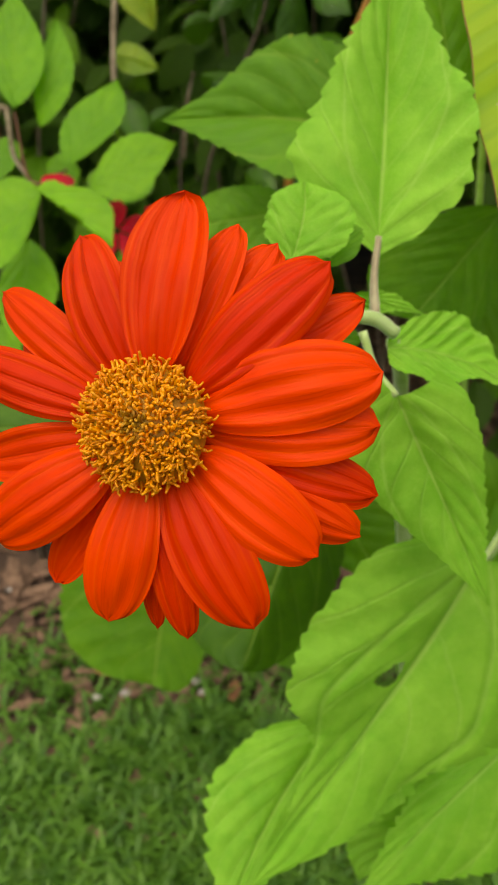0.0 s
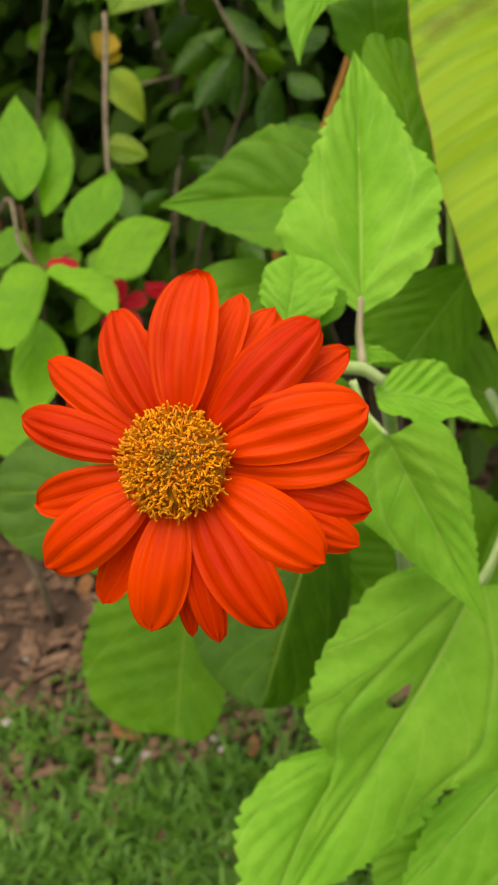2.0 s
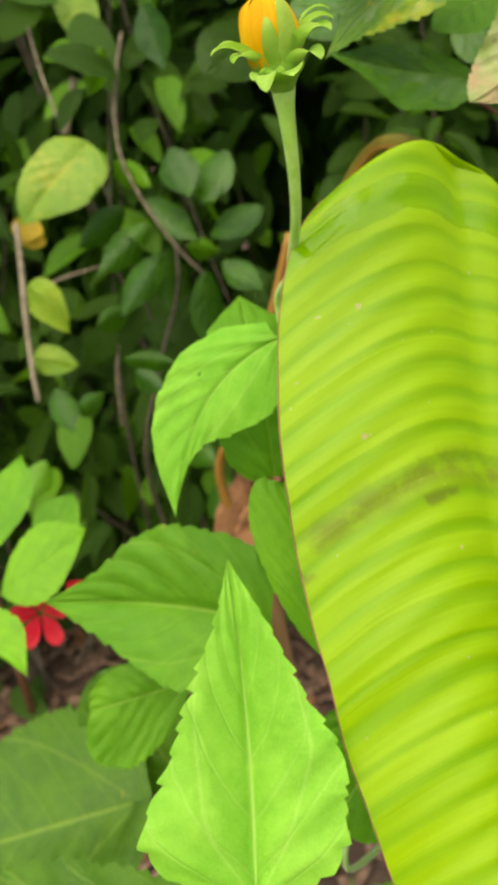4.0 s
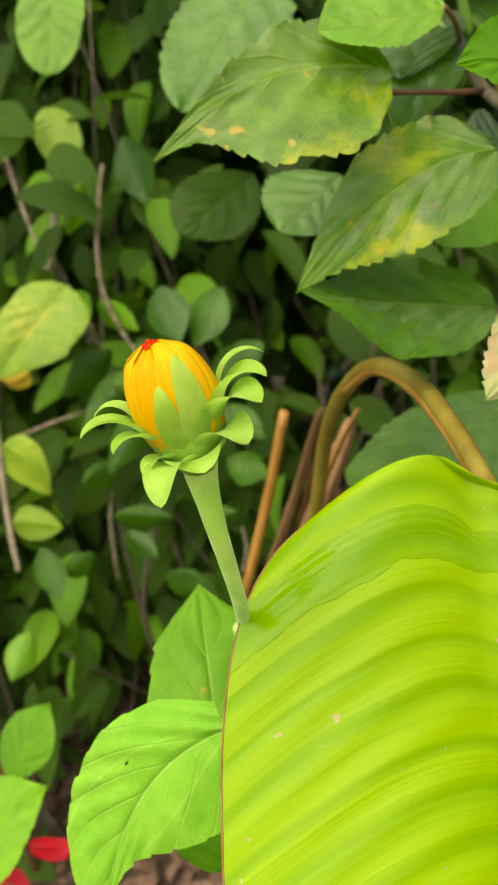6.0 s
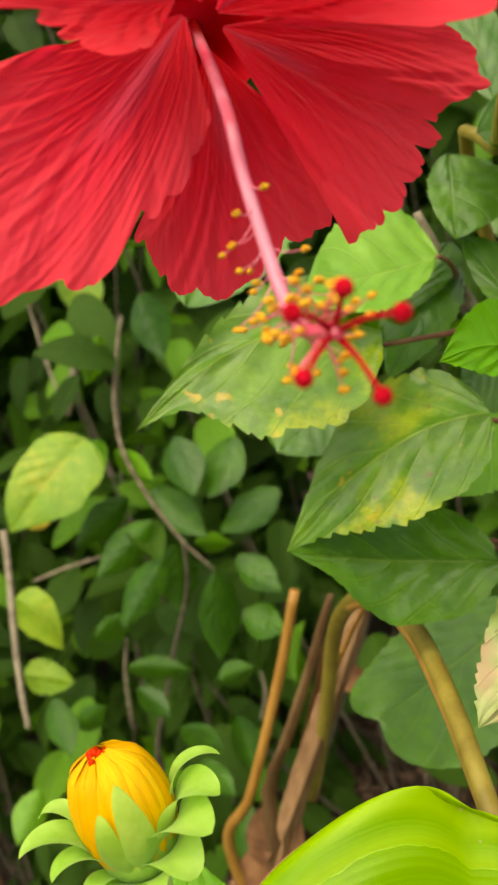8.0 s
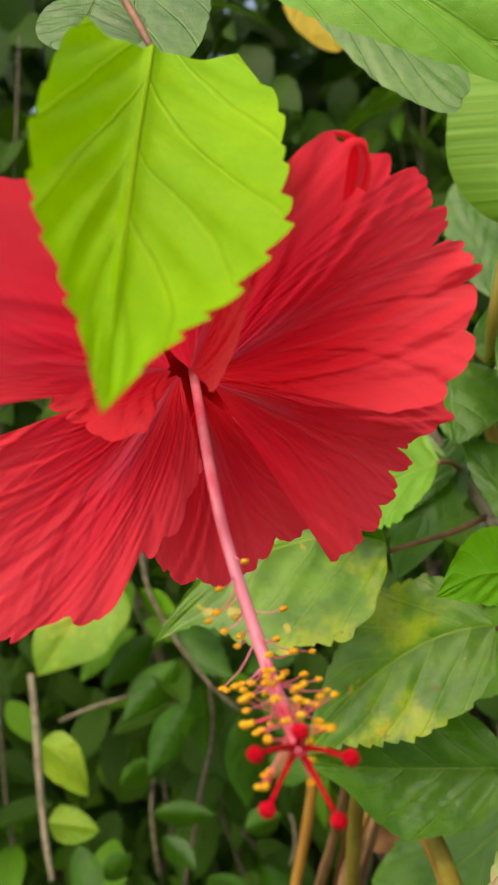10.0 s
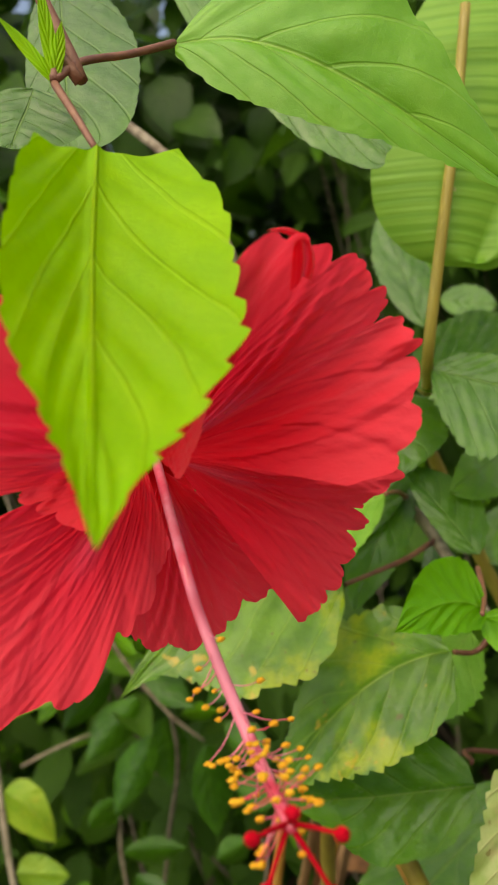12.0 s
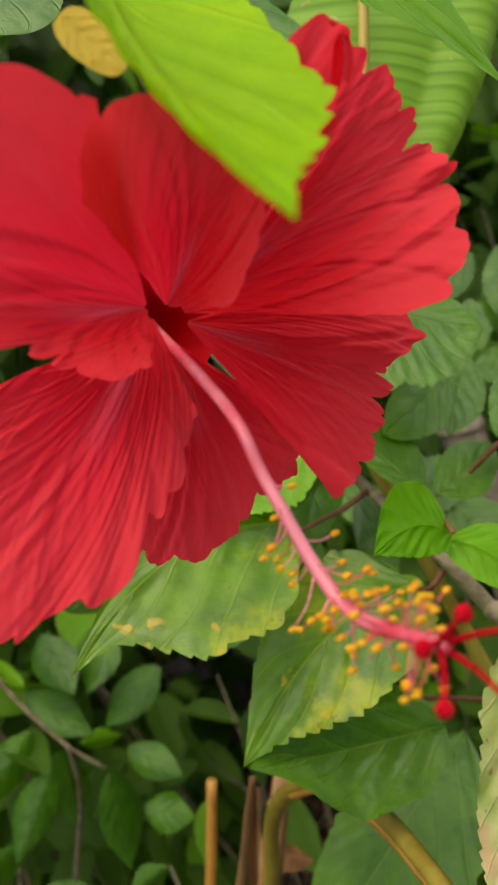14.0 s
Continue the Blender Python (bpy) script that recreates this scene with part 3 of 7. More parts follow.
def mulch():
    rs = np.random.RandomState(9)
    pieces = []
    for i in range(3600):
        x, y = rs.uniform(-0.8, 0.8), rs.uniform(0.45, 2.0)
        L, w, h = rs.uniform(0.008, 0.03), rs.uniform(0.003, 0.009), rs.uniform(0.001, 0.004)
        a, tip = rs.uniform(0, math.pi), rs.uniform(-0.3, 0.3)
        m = (Matrix.Translation((x, y, GROUND + 0.004 + rs.uniform(0, 0.008))) @ Euler((tip, rs.uniform(-0.3, 0.3), a)).to_matrix().to_4x4())
        c = [(-L, -w, 0), (-L * 0.6, w, 0), (L, w * 0.7, 0), (L * 0.8, -w, 0), (-L * 0.9, -w * 0.8, h), (-L * 0.6, w * 0.8, h), (L * 0.9, w * 0.6, h), (L * 0.75, -w * 0.9, h)]
        v = np.array([m @ Vector(p) * 1.0 for p in c])
        pieces.append((v, [(3, 2, 1, 0), (4, 5, 6, 7), (0, 1, 5, 4), (1, 2, 6, 5), (2, 3, 7, 6), (3, 0, 4, 7)]))
    for i in range(1500):
        x, y = rs.normal(-0.05, 0.7), rs.normal(3.3, 0.7)
        L, w, h = rs.uniform(0.015, 0.045), rs.uniform(0.006, 0.014), rs.uniform(0.002, 0.008)
        m = (Matrix.Translation((x, y, GROUND + 0.006 + rs.uniform(0, 0.02))) @ Euler((rs.uniform(-0.5, 0.5), rs.uniform(-0.5, 0.5), rs.uniform(0, math.pi))).to_matrix().to_4x4())
        c = [(-L, -w, 0), (-L * 0.6, w, 0), (L, w * 0.7, 0), (L * 0.8, -w, 0), (-L * 0.9, -w * 0.8, h), (-L * 0.6, w * 0.8, h), (L * 0.9, w * 0.6, h), (L * 0.75, -w * 0.9, h)]
        v = np.array([m @ Vector(p) * 1.0 for p in c])
        pieces.append((v, [(3, 2, 1, 0), (4, 5, 6, 7), (0, 1, 5, 4), (1, 2, 6, 5), (2, 3, 7, 6), (3, 0, 4, 7)]))
    v, f = joined(pieces)
    return tagged(part("bark_mulch", mesh_object("bark_mulch", v, f, smooth=False), CHIP), "brown bark chips strewn over the soil", "mulch", kind="stuff")


mulch()


def scatter_dead_leaves():
    rs = np.random.RandomState(12)
    for i in range(34):
        x, y = rs.uniform(-0.45, 0.45), rs.uniform(0.62, 1.5)
        L = rs.uniform(0.025, 0.05)
        a = rs.uniform(0, 2 * math.pi)
        c = V((x, y, GROUND + 0.016 + rs.uniform(0, 0.01)))
        d = V((math.cos(a), math.sin(a), rs.uniform(-0.1, 0.25))) * L * 0.5
        s = V((-math.sin(a), math.cos(a), rs.uniform(-0.3, 0.3))) * L * 0.24
        me = blade(c - d, c + d, c + s, c - s, nu=12, nv=6, teeth=5, bite=0.05, ripple=0.3, sag=rs.uniform(-0.1, 0.15), seed=i)
        tagged(part("dead_leaf", me, DEAD_LEAF), "curled dry brown leaf lying on the mulch", "dead leaf", "fallen leaves on the soil")
    for i in range(14):
        x, y = rs.uniform(-0.4, 0.1), rs.uniform(0.62, 0.85)
        v, f = ball_arrays((x, y, GROUND + 0.012), rs.uniform(0.003, 0.007), 5, 8, (1.2, 0.9, 0.6), 0.25, i)
        tagged(part("pebble", mesh_object("pebble", v, f), STONE), "small pale grey pebble on the soil", "pebble", "pebbles on the soil")


scatter_dead_leaves()


# ---- hedge foliage behind ----
def leaf_pose(rs, c, size, droop=0.75):
    """A leaf's pose: its face towards the light and the open side, its tip hanging."""
    nrm = unit(V((rs.normal(0, 0.6), -0.6 + rs.normal(0, 0.4), 0.75 + rs.normal(0, 0.4))))
    down = unit(V((rs.normal(0, 0.6), rs.normal(-0.2, 0.3), -droop + rs.normal(0, 0.4))))
    ax = unit(down - nrm * np.dot(down, nrm))
    sd = np.cross(ax, nrm)
    return sd * size, ax * size, nrm * size, V(c)


def hedge_shapes():
    rs = np.random.RandomState(20)
    out = []
    for s in range(8):
        wd = rs.uniform(0.20, 0.27)
        fold = rs.uniform(0.02, 0.14)
        out.append(blade((0, 0, 0), (0, 1, rs.uniform(-0.25, 0.05)), (-wd, 0.42, fold), (wd, 0.42, fold), um=0.45, pq=(0.75, 0.85), teeth=8, bite=0.05, nu=20, nv=6, sag=rs.uniform(0.03, 0.12), seed=100 + s, pucker=0.012))
    return out


def allowed(c):
    """Keeps the hedge behind the near plants."""
    return c[1] > 0.97 + 0.15 * max(0.0, c[0] - 0.1) and c[2] > GROUND + 0.03


def gap(c):
    """Openings in the hedge, where the mulch behind shows."""
    a, d = V((0.087, 1.138, 0.675)), V((-0.133, 2.380, -0.645))
    t = np.clip(np.dot(c - a, d) / np.dot(d, d), 0, 1)
    return np.linalg.norm(c - a - d * t) < 0.03 + 0.07 * t or (abs(c[0] - 0.12 - 0.1 * (c[1] - 1)) < 0.09 and c[2] < 0.55)


def hedge():
    rs = np.random.RandomState(21)
    shapes = hedge_shapes()
    # same shapes again in the brighter green that stands in for lit leaves
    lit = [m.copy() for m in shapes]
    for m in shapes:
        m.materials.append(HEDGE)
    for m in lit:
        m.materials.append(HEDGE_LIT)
    for cx, cy in HEDGE_BUSHES:
        bush = thing("hedge_shrub", None, "dense dark green hedge shrub with bare pale twigs", "shrub", "hedge shrubs")
        root = V((cx, cy, GROUND))
        for b in range(7):
            top = root + V((rs.uniform(-0.3, 0.3), rs.uniform(-0.25, 0.25), rs.uniform(0.3, 1.6)))
            mid = root * 0.5 + top * 0.5 + V(rs.uniform(-0.08, 0.08, 3))
            start = root + V((rs.uniform(-0.06, 0.06), rs.uniform(-0.06, 0.06), -0.01))
            tube(bush, "branch", [start, mid, top], [0.0026, 0.0020, 0.0009], HEDGE_TWIG, n=12, sides=6, knob=0.15, seed=b)
            C = spline([start, mid, top], 40)
            for j in range(54):
                t = int(3 + 36 * rs.rand() ** 0.9)
                c = C[t] + V(rs.normal(0, 0.065, 3))
                if not allowed(c) or gap(c) or (c[2] < 0.3 and rs.rand() < 0.55):
                    continue
                sd, ax, nm, c = leaf_pose(rs, c, rs.uniform(0.040, 0.090))
                m = Matrix((tuple(sd) + (0,), tuple(ax) + (0,), tuple(nm) + (0,), (0, 0, 0, 1))).transposed()
                m.translation = Vector(c)
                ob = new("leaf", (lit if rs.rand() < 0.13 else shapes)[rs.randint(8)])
                ob.parent = bush
                ob.matrix_basis = m


HEDGE_BUSHES = [(-0.62, 1.14), (-0.36, 1.18), (-0.1, 1.2), (0.16, 1.27), (0.42, 1.24), (0.68, 1.2), (-0.5, 1.45), (-0.2, 1.5), (0.1, 1.55), (0.4, 1.5), (0.7, 1.45), (0.95, 1.3), (-0.9, 1.3)]
hedge()


def far_foliage():
    """The depth of the hedge: a tall mass of leaves behind, too many to tell apart."""
    rs = np.random.RandomState(33)
    proto = blade((0, 0, 0), (0, 1, -0.15), (-0.3, 0.42, 0.08), (0.3, 0.42, 0.08), um=0.40, k=1.55, teeth=3, bite=0.05, nu=5, nv=2, sag=0.08, seed=77)
    pv = np.array([v.co[:] for v in proto.vertices])
    pf = [tuple(p.vertices) for p in proto.polygons]
    puv = np.zeros((len(pv), 2))
    for loop, d in zip(proto.loops, proto.uv_layers[0].data):
        puv[loop.vertex_index] = d.uv[:]
    pieces, uvs = [], []
    for i in range(17000):
        x = rs.uniform(-1.6, 1.9)
        z = GROUND + 0.05 + 1.75 * rs.rand() ** 0.8
        y = 1.75 + 0.9 * rs.rand() + 0.1 * math.sin(x * 4) - (0.5 * rs.rand() if z > 0.9 else 0)
        if i > 13000:
            y = 2.65 + 0.4 * rs.rand()
        elif gap(V((x, y, z))):
            continue
        sd, ax, nm, c = leaf_pose(rs, (x, y, z), rs.uniform(0.07, 0.13))
        pieces.append((c + pv[:, :1] * sd + pv[:, 1:2] * ax + pv[:, 2:] * nm, pf))
        uvs.append(puv)
    v, f = joined(pieces)
    tagged(part("hedge_foliage", mesh_object("hedge_foliage", v, f, np.concatenate(uvs)), HEDGE), "tall dark green mass of hedge leaves", "foliage", kind="stuff")


far_foliage()


# ---- flowers ----
def ray_petal(parent, centre, out, normal, inner, length, width, lift, arch, material, seed, notch=0.016):
    """One ray floret of the orange flower, grooved lengthwise and bent back a little at its end."""
    C, D, N = V(centre), unit(V(out)), unit(V(normal))
    S = np.cross(N, D)
    nu, nv = 30, 22
    u = np.linspace(0, 1, nu + 1)[:, None]
    v = np.linspace(-1, 1, nv + 1)[None, :]
    um = 0.6
    p, q = 0.62, 0.46
    prof = (u ** p * (1 - u) ** q) / (um ** p * (1 - um) ** q)
    w = np.maximum(prof, 0.30 * (1 - u)) * width * 0.5
    tipcut = notch * length * np.cos(v * 7.5 + seed) * np.clip((u - 0.8) / 0.2, 0, 1) * (1 - np.abs(v) * 0.5)
    r = inner + u * length + tipcut
    rnd = np.random.RandomState(seed)
    twist = rnd.uniform(-0.12, 0.12)
    h = lift * u + arch * length * 4 * u * (1 - u) - 0.12 * length * u ** 3
    h = h + v * w * twist * u
    h = h + width * (0.024 * np.cos(v * 12 + rnd.uniform(0, 6)) * np.clip(u * 4, 0, 1) * np.clip((1 - u) * 5, 0.3, 1) - 0.10 * v ** 2 * np.sign(rnd.uniform(-0.3, 1)))
    h = h + width * 0.05 * hash_noise(u * 3 + v, seed)
    bend = rnd.uniform(-0.06, 0.06) * length * u ** 2
    P = C + D * r[..., None] + S * (v * w + bend)[..., None] + N * h[..., None]
    uv = np.stack([np.broadcast_to(0.5 + 0.5 * v, P.shape[:2]), np.broadcast_to(u, P.shape[:2])], -1)
    return part("ray_petal", mesh_object("ray_petal", P.reshape(-1, 3), grid_faces(nu, nv), uv.reshape(-1, 2)), material, parent)


def frame_of(normal, up=(0, 0, 1)):
    N = unit(V(normal))
    X = unit(np.cross(V(up), N))
    return X, np.cross(N, X), N


def disc(parent, centre, normal, radius, dome):
    """The domed centre with its crowd of small tubular florets."""
    X, Y, N = frame_of(normal)
    C = V(centre)
    rs = np.random.RandomState(3)
    th = np.linspace(0, 1, 9)[:, None]
    ph = np.arange(28)[None, :] * 2 * np.pi / 28
    rr = radius * np.sin(th * np.pi / 2)
    pts = C + (rr * np.cos(ph))[..., None] * X + (rr * np.sin(ph))[..., None] * Y + (dome * np.cos(th * np.pi / 2) * np.ones_like(ph))[..., None] * N
    f = [(i * 28 + j, (i + 1) * 28 + j, (i + 1) * 28 + (j + 1) % 28, i * 28 + (j + 1) % 28) for i in range(8) for j in range(28)]
    part("disc", mesh_object("disc", pts.reshape(-1, 3), f), OLIVE_FLORET, parent, "olive domed flower disc")
    outer, inner = [], []
    n = 620
    for i in range(n):
        s = math.sqrt((i + 0.5) / n)
        a = i * 2.39996 + rs.normal(0, 0.1)
        rad = radius * s * 0.98
        z = dome * math.sqrt(max(0, 1 - s * s))
        p = C + X * rad * math.cos(a) + Y * rad * math.sin(a) + N * z
        out = unit(X * math.cos(a) * s * 0.9 + Y * math.sin(a) * s * 0.9 + N * (1.1 - 0.55 * s) + V(rs.normal(0, 0.22, 3)))
        L = radius * rs.uniform(0.11, 0.21) * (0.75 + 0.38 * s)
        side = unit(V(rs.normal(0, 1, 3)))
        pt = [p - out * L * 0.3, p + out * L * 0.55, p + out * L * 0.95 + side * L * 0.22, p + out * L * 1.0 + side * L * 0.55]
        rad0 = radius * 0.027
        v, f = tube_arrays(pt, [rad0 * 0.9, rad0 * 1.15, rad0, rad0 * 0.75], n=7, sides=5)
        (inner if s < 0.2 and rs.rand() < 0.8 else outer).append((v, f))
        if s > 0.3 and rs.rand() < 0.6:
            side2 = unit(np.cross(out, side))
            pt = [p + out * L * 0.6, p + out * L * 0.95 + side2 * L * 0.2, p + out * L * 1.05 - side * L * 0.45]
            outer.append(tube_arrays(pt, [rad0 * 0.9, rad0 * 0.8, rad0 * 0.6], n=5, sides=5))
    v, f = joined(outer)
    part("floret_crowd", mesh_object("floret_crowd", v, f), ORANGE_FLORET, parent, "crowded golden orange disc florets")["kind"] = "stuff"
    v, f = joined(inner)
    part("inner_floret_crowd", mesh_object("inner_floret_crowd", v, f), OLIVE_FLORET, parent, "unopened olive yellow florets")["kind"] = "stuff"


def rim_lobes(v, seed, count):
    """Uneven rounded lobes along a petal's rim with a few deep notches: reach added at each v."""
    rs = np.random.RandomState(seed * 7 + 1)
    cuts = np.cumsum(rs.uniform(0.45, 1.5, count))
    cuts = (np.concatenate([[0], cuts / cuts[-1]]) * 2 - 1) * 1.1
    out = np.zeros_like(v)
    for i in range(count):
        x = np.clip((v - cuts[i]) / (cuts[i + 1] - cuts[i]) * 2 - 1, -1, 1)
        inside = (v >= cuts[i]) & (v <= cuts[i + 1])
        depth = rs.uniform(0.5, 1.0) * (1.7 if rs.rand() < 0.3 else 1.0)
        rise = rs.uniform(-0.5, 0.25)
        lean = rs.uniform(-0.35, 0.35)
        out = np.where(inside, (rise + lean * x) * (1 - x ** 4) - depth * np.abs(x) ** 3.2, out)
    return out


def crepe_petal(parent, base, tip, left, right, sag, seed, material, frill=0.05, bulge=0.12):
    """A broad hibiscus petal: a fan from the throat to a rim through left, tip and right; crumpled, lobed margin."""
    B, T, L, R = V(base), V(tip), V(left), V(right)
    N = unit(np.cross(R - L, T - B))
    length = np.linalg.norm(T - B)
    nu, nv = 48, 120
    u = np.linspace(0, 1, nu + 1)[:, None]
    v = np.linspace(-1, 1, nv + 1)[None, :]
    a = np.abs(v)
    wide = v * (1 + bulge * np.sin(np.pi * np.clip(u, 0, 1)) ** 0.8)
    t, l, r = T - B, L - B, R - B
    rim = t * (1 - wide ** 2)[..., None] + (r - l) / 2 * wide[..., None] + (r + l) / 2 * (wide ** 2)[..., None]
    lobes = rim_lobes(v, seed, 9) + 0.34 * rim_lobes(v, seed + 50, 23)
    outer = np.clip((u - 0.5) / 0.5, 0, 1) ** 1.6
    grow = u * (1 - 0.26 * a ** 8 * u) * (1 + frill * lobes * outer)
    half = 0.5 * np.linalg.norm(R - L)
    h = sag * length * 4 * u * (1 - u)
    h = h + half * (0.10 * u ** 2.2 * hash_noise(v * 3.5 + 7, seed + 2) + 0.045 * u ** 4 * hash_noise(v * 9 + 3, seed + 3))
    h = h + half * 0.008 * u * np.cos(v * 30 * (0.7 + 0.3 * u) + hash_noise(u * 6, seed + 6) * 2.5)
    h = h + half * 0.022 * hash_noise(v * 17 + u * 7, seed + 4) * np.clip(u * 2, 0, 1)
    h = h + half * 0.009 * hash_noise(v * 33 - u * 15, seed + 8) * np.clip(u * 2, 0, 1)
    start = 0.0024 * (1 - u) ** 2
    out = rim / (np.linalg.norm(rim, axis=-1, keepdims=True) + 1e-9)
    P = B + rim * grow[..., None] + out * start[..., None] + N * h[..., None]
    uv = np.stack([np.broadcast_to(0.5 + 0.5 * v, P.shape[:2]), np.broadcast_to(u, P.shape[:2])], -1)
    return part("petal", mesh_object("petal", P.reshape(-1, 3), grid_faces(nu, nv), uv.reshape(-1, 2)), material, parent)


def fan_petal(parent, base, left, mid, right, reach, seed, sag=0.0, ruffle=1.0, claw=0.0006):
    """A broad hibiscus petal: a fan from the throat between two edges; reach tells how far its crumpled rim lies, edge to edge."""
    B = V(base)
    l, m, r = (unit(V(p) - B) for p in (left, mid, right))
    nu, nv = 56, 150
    u = np.linspace(0, 1, nu + 1)[:, None]
    v = np.linspace(-1, 1, nv + 1)[None, :]
    s = (v + 1) / 2
    ways = l * ((1 - s) * (1 - 2 * s))[..., None] + m * (4 * s * (1 - s))[..., None] + r * (s * (2 * s - 1))[..., None]
    ways = ways / np.linalg.norm(ways, axis=-1, keepdims=True)
    far = smooth_through(s, np.linspace(0, 1, len(reach)), reach)
    size = float(np.mean(reach))
    lobes = 0.07 * rim_lobes(v, seed, 9) + 0.022 * rim_lobes(v, seed + 50, 19)
    far = far + size * (lobes - lobes.mean() * 0.8) * 0.8
    flat = np.broadcast_to(far, (nu + 1, nv + 1))
    rim = 1 - np.clip((u - 0.55) / 0.45, 0, 1) ** 1.8
    even = smooth_through(s, np.linspace(0, 1, 5), np.interp(np.linspace(0, 1, 5), np.linspace(0, 1, len(reach)), reach))
    length = (even * rim + flat * (1 - rim)) * u
    N = unit(np.cross(r - l, m))
    h = sag * size * 4 * u * (1 - u)
    h = h + size * ruffle * (0.05 * u ** 2.2 * hash_noise(v * 3.5 + 7, seed + 2) + 0.03 * u ** 4 * hash_noise(v * 9 + 3, seed + 3))
    # pleats along the veins, fading in from the throat, broken up by finer crumples
    veins = np.cos(v * 21 + 1.5 * hash_noise(v * 4, seed + 6)) + 0.6 * np.cos(v * 43 + 2 * hash_noise(u * 5 + v * 3, seed + 7))
    h = h + size * 0.0026 * veins * np.clip(u * 1.6, 0, 1)
    h = h + size * 0.015 * hash_noise(v * 13 + u * 7, seed + 4) * np.clip(u * 2, 0, 1)
    h = h + size * 0.006 * hash_noise(v * 37 - u * 19, seed + 8) * np.clip(u * 2, 0, 1)
    h = h + size * 0.004 * hash_noise(v * 70 + u * 31, seed + 9) * u
    P = B + ways * length[..., None] + N * h[..., None] + ways * (claw * (1 - u) ** 3)[..., None]
    uv = np.stack([np.broadcast_to(0.5 + 0.5 * v, P.shape[:2]), np.broadcast_to(u, P.shape[:2])], -1)
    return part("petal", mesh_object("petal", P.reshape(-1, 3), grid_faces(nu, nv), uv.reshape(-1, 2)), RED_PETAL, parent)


def throat_funnel(parent, mouth, end, wide, narrow):
    """The dark funnel between the petals' claws, open to the front."""
    M, E = V(mouth), V(end)
    v, f = tube_arrays([M, M * 0.6 + E * 0.4, E], [wide, (wide + narrow) / 2, narrow], n=10, sides=18)
    return part("throat", mesh_object("throat", v, f[:9 * 18]), THROAT, parent, "dark crimson throat")


def stamens(parent, path, stigmas, seed=5):
    """The long column with its anthers on thin threads and five velvety stigmas."""
    tube(parent, "staminal_column", path, [0.00095, 0.00095, 0.00095, 0.001, 0.0011, 0.0008], COLUMN, "pink and white staminal column", n=40, sides=12)
    C = spline(path, 60)
    rs = np.random.RandomState(seed)
    for i in range(72):
        t = 0.5 + 0.47 * (rs.rand() ** 0.55)
        k = min(58, int(t * 59))
        c, d = C[k], unit(C[k + 1] - C[k - 1])
        x = unit(np.cross(d, V((0.1, 0.3, 1))))
        y = np.cross(d, x)
        ang = rs.uniform(0, 2 * math.pi)
        o = x * math.cos(ang) + y * math.sin(ang)
        L = rs.uniform(0.0035, 0.0075)
        end = c + o * L + d * L * rs.uniform(0.15, 0.7) + V((0, 0, -0.0005))
        mid = (c + end) / 2 + d * L * 0.12
        tube(parent, "filament", [c, mid, end], [0.00013, 0.0001, 0.00009], COLUMN, n=6, sides=5)
        v, f = ball_arrays(end, rs.uniform(0.0005, 0.00068), 5, 8, (1.2, 0.9, 0.75), 0.3, i)
        part("anther", mesh_object("anther", v, f), POLLEN, parent)
    for p in stigmas:
        mid = (C[-1] + V(p)) / 2 + V((0, 0, 0.0006))
        arm = tube(parent, "style_branch", [C[-2], mid, p], [0.0005, 0.00032, 0.0003], STIGMA, n=10, sides=8)
        v, f = ball_arrays(p, 0.00105, 8, 12, (1, 0.75, 1), 0.08, 3)
        part("stigma", mesh_object("stigma", v, f), STIGMA, arm, "deep red velvety stigma")


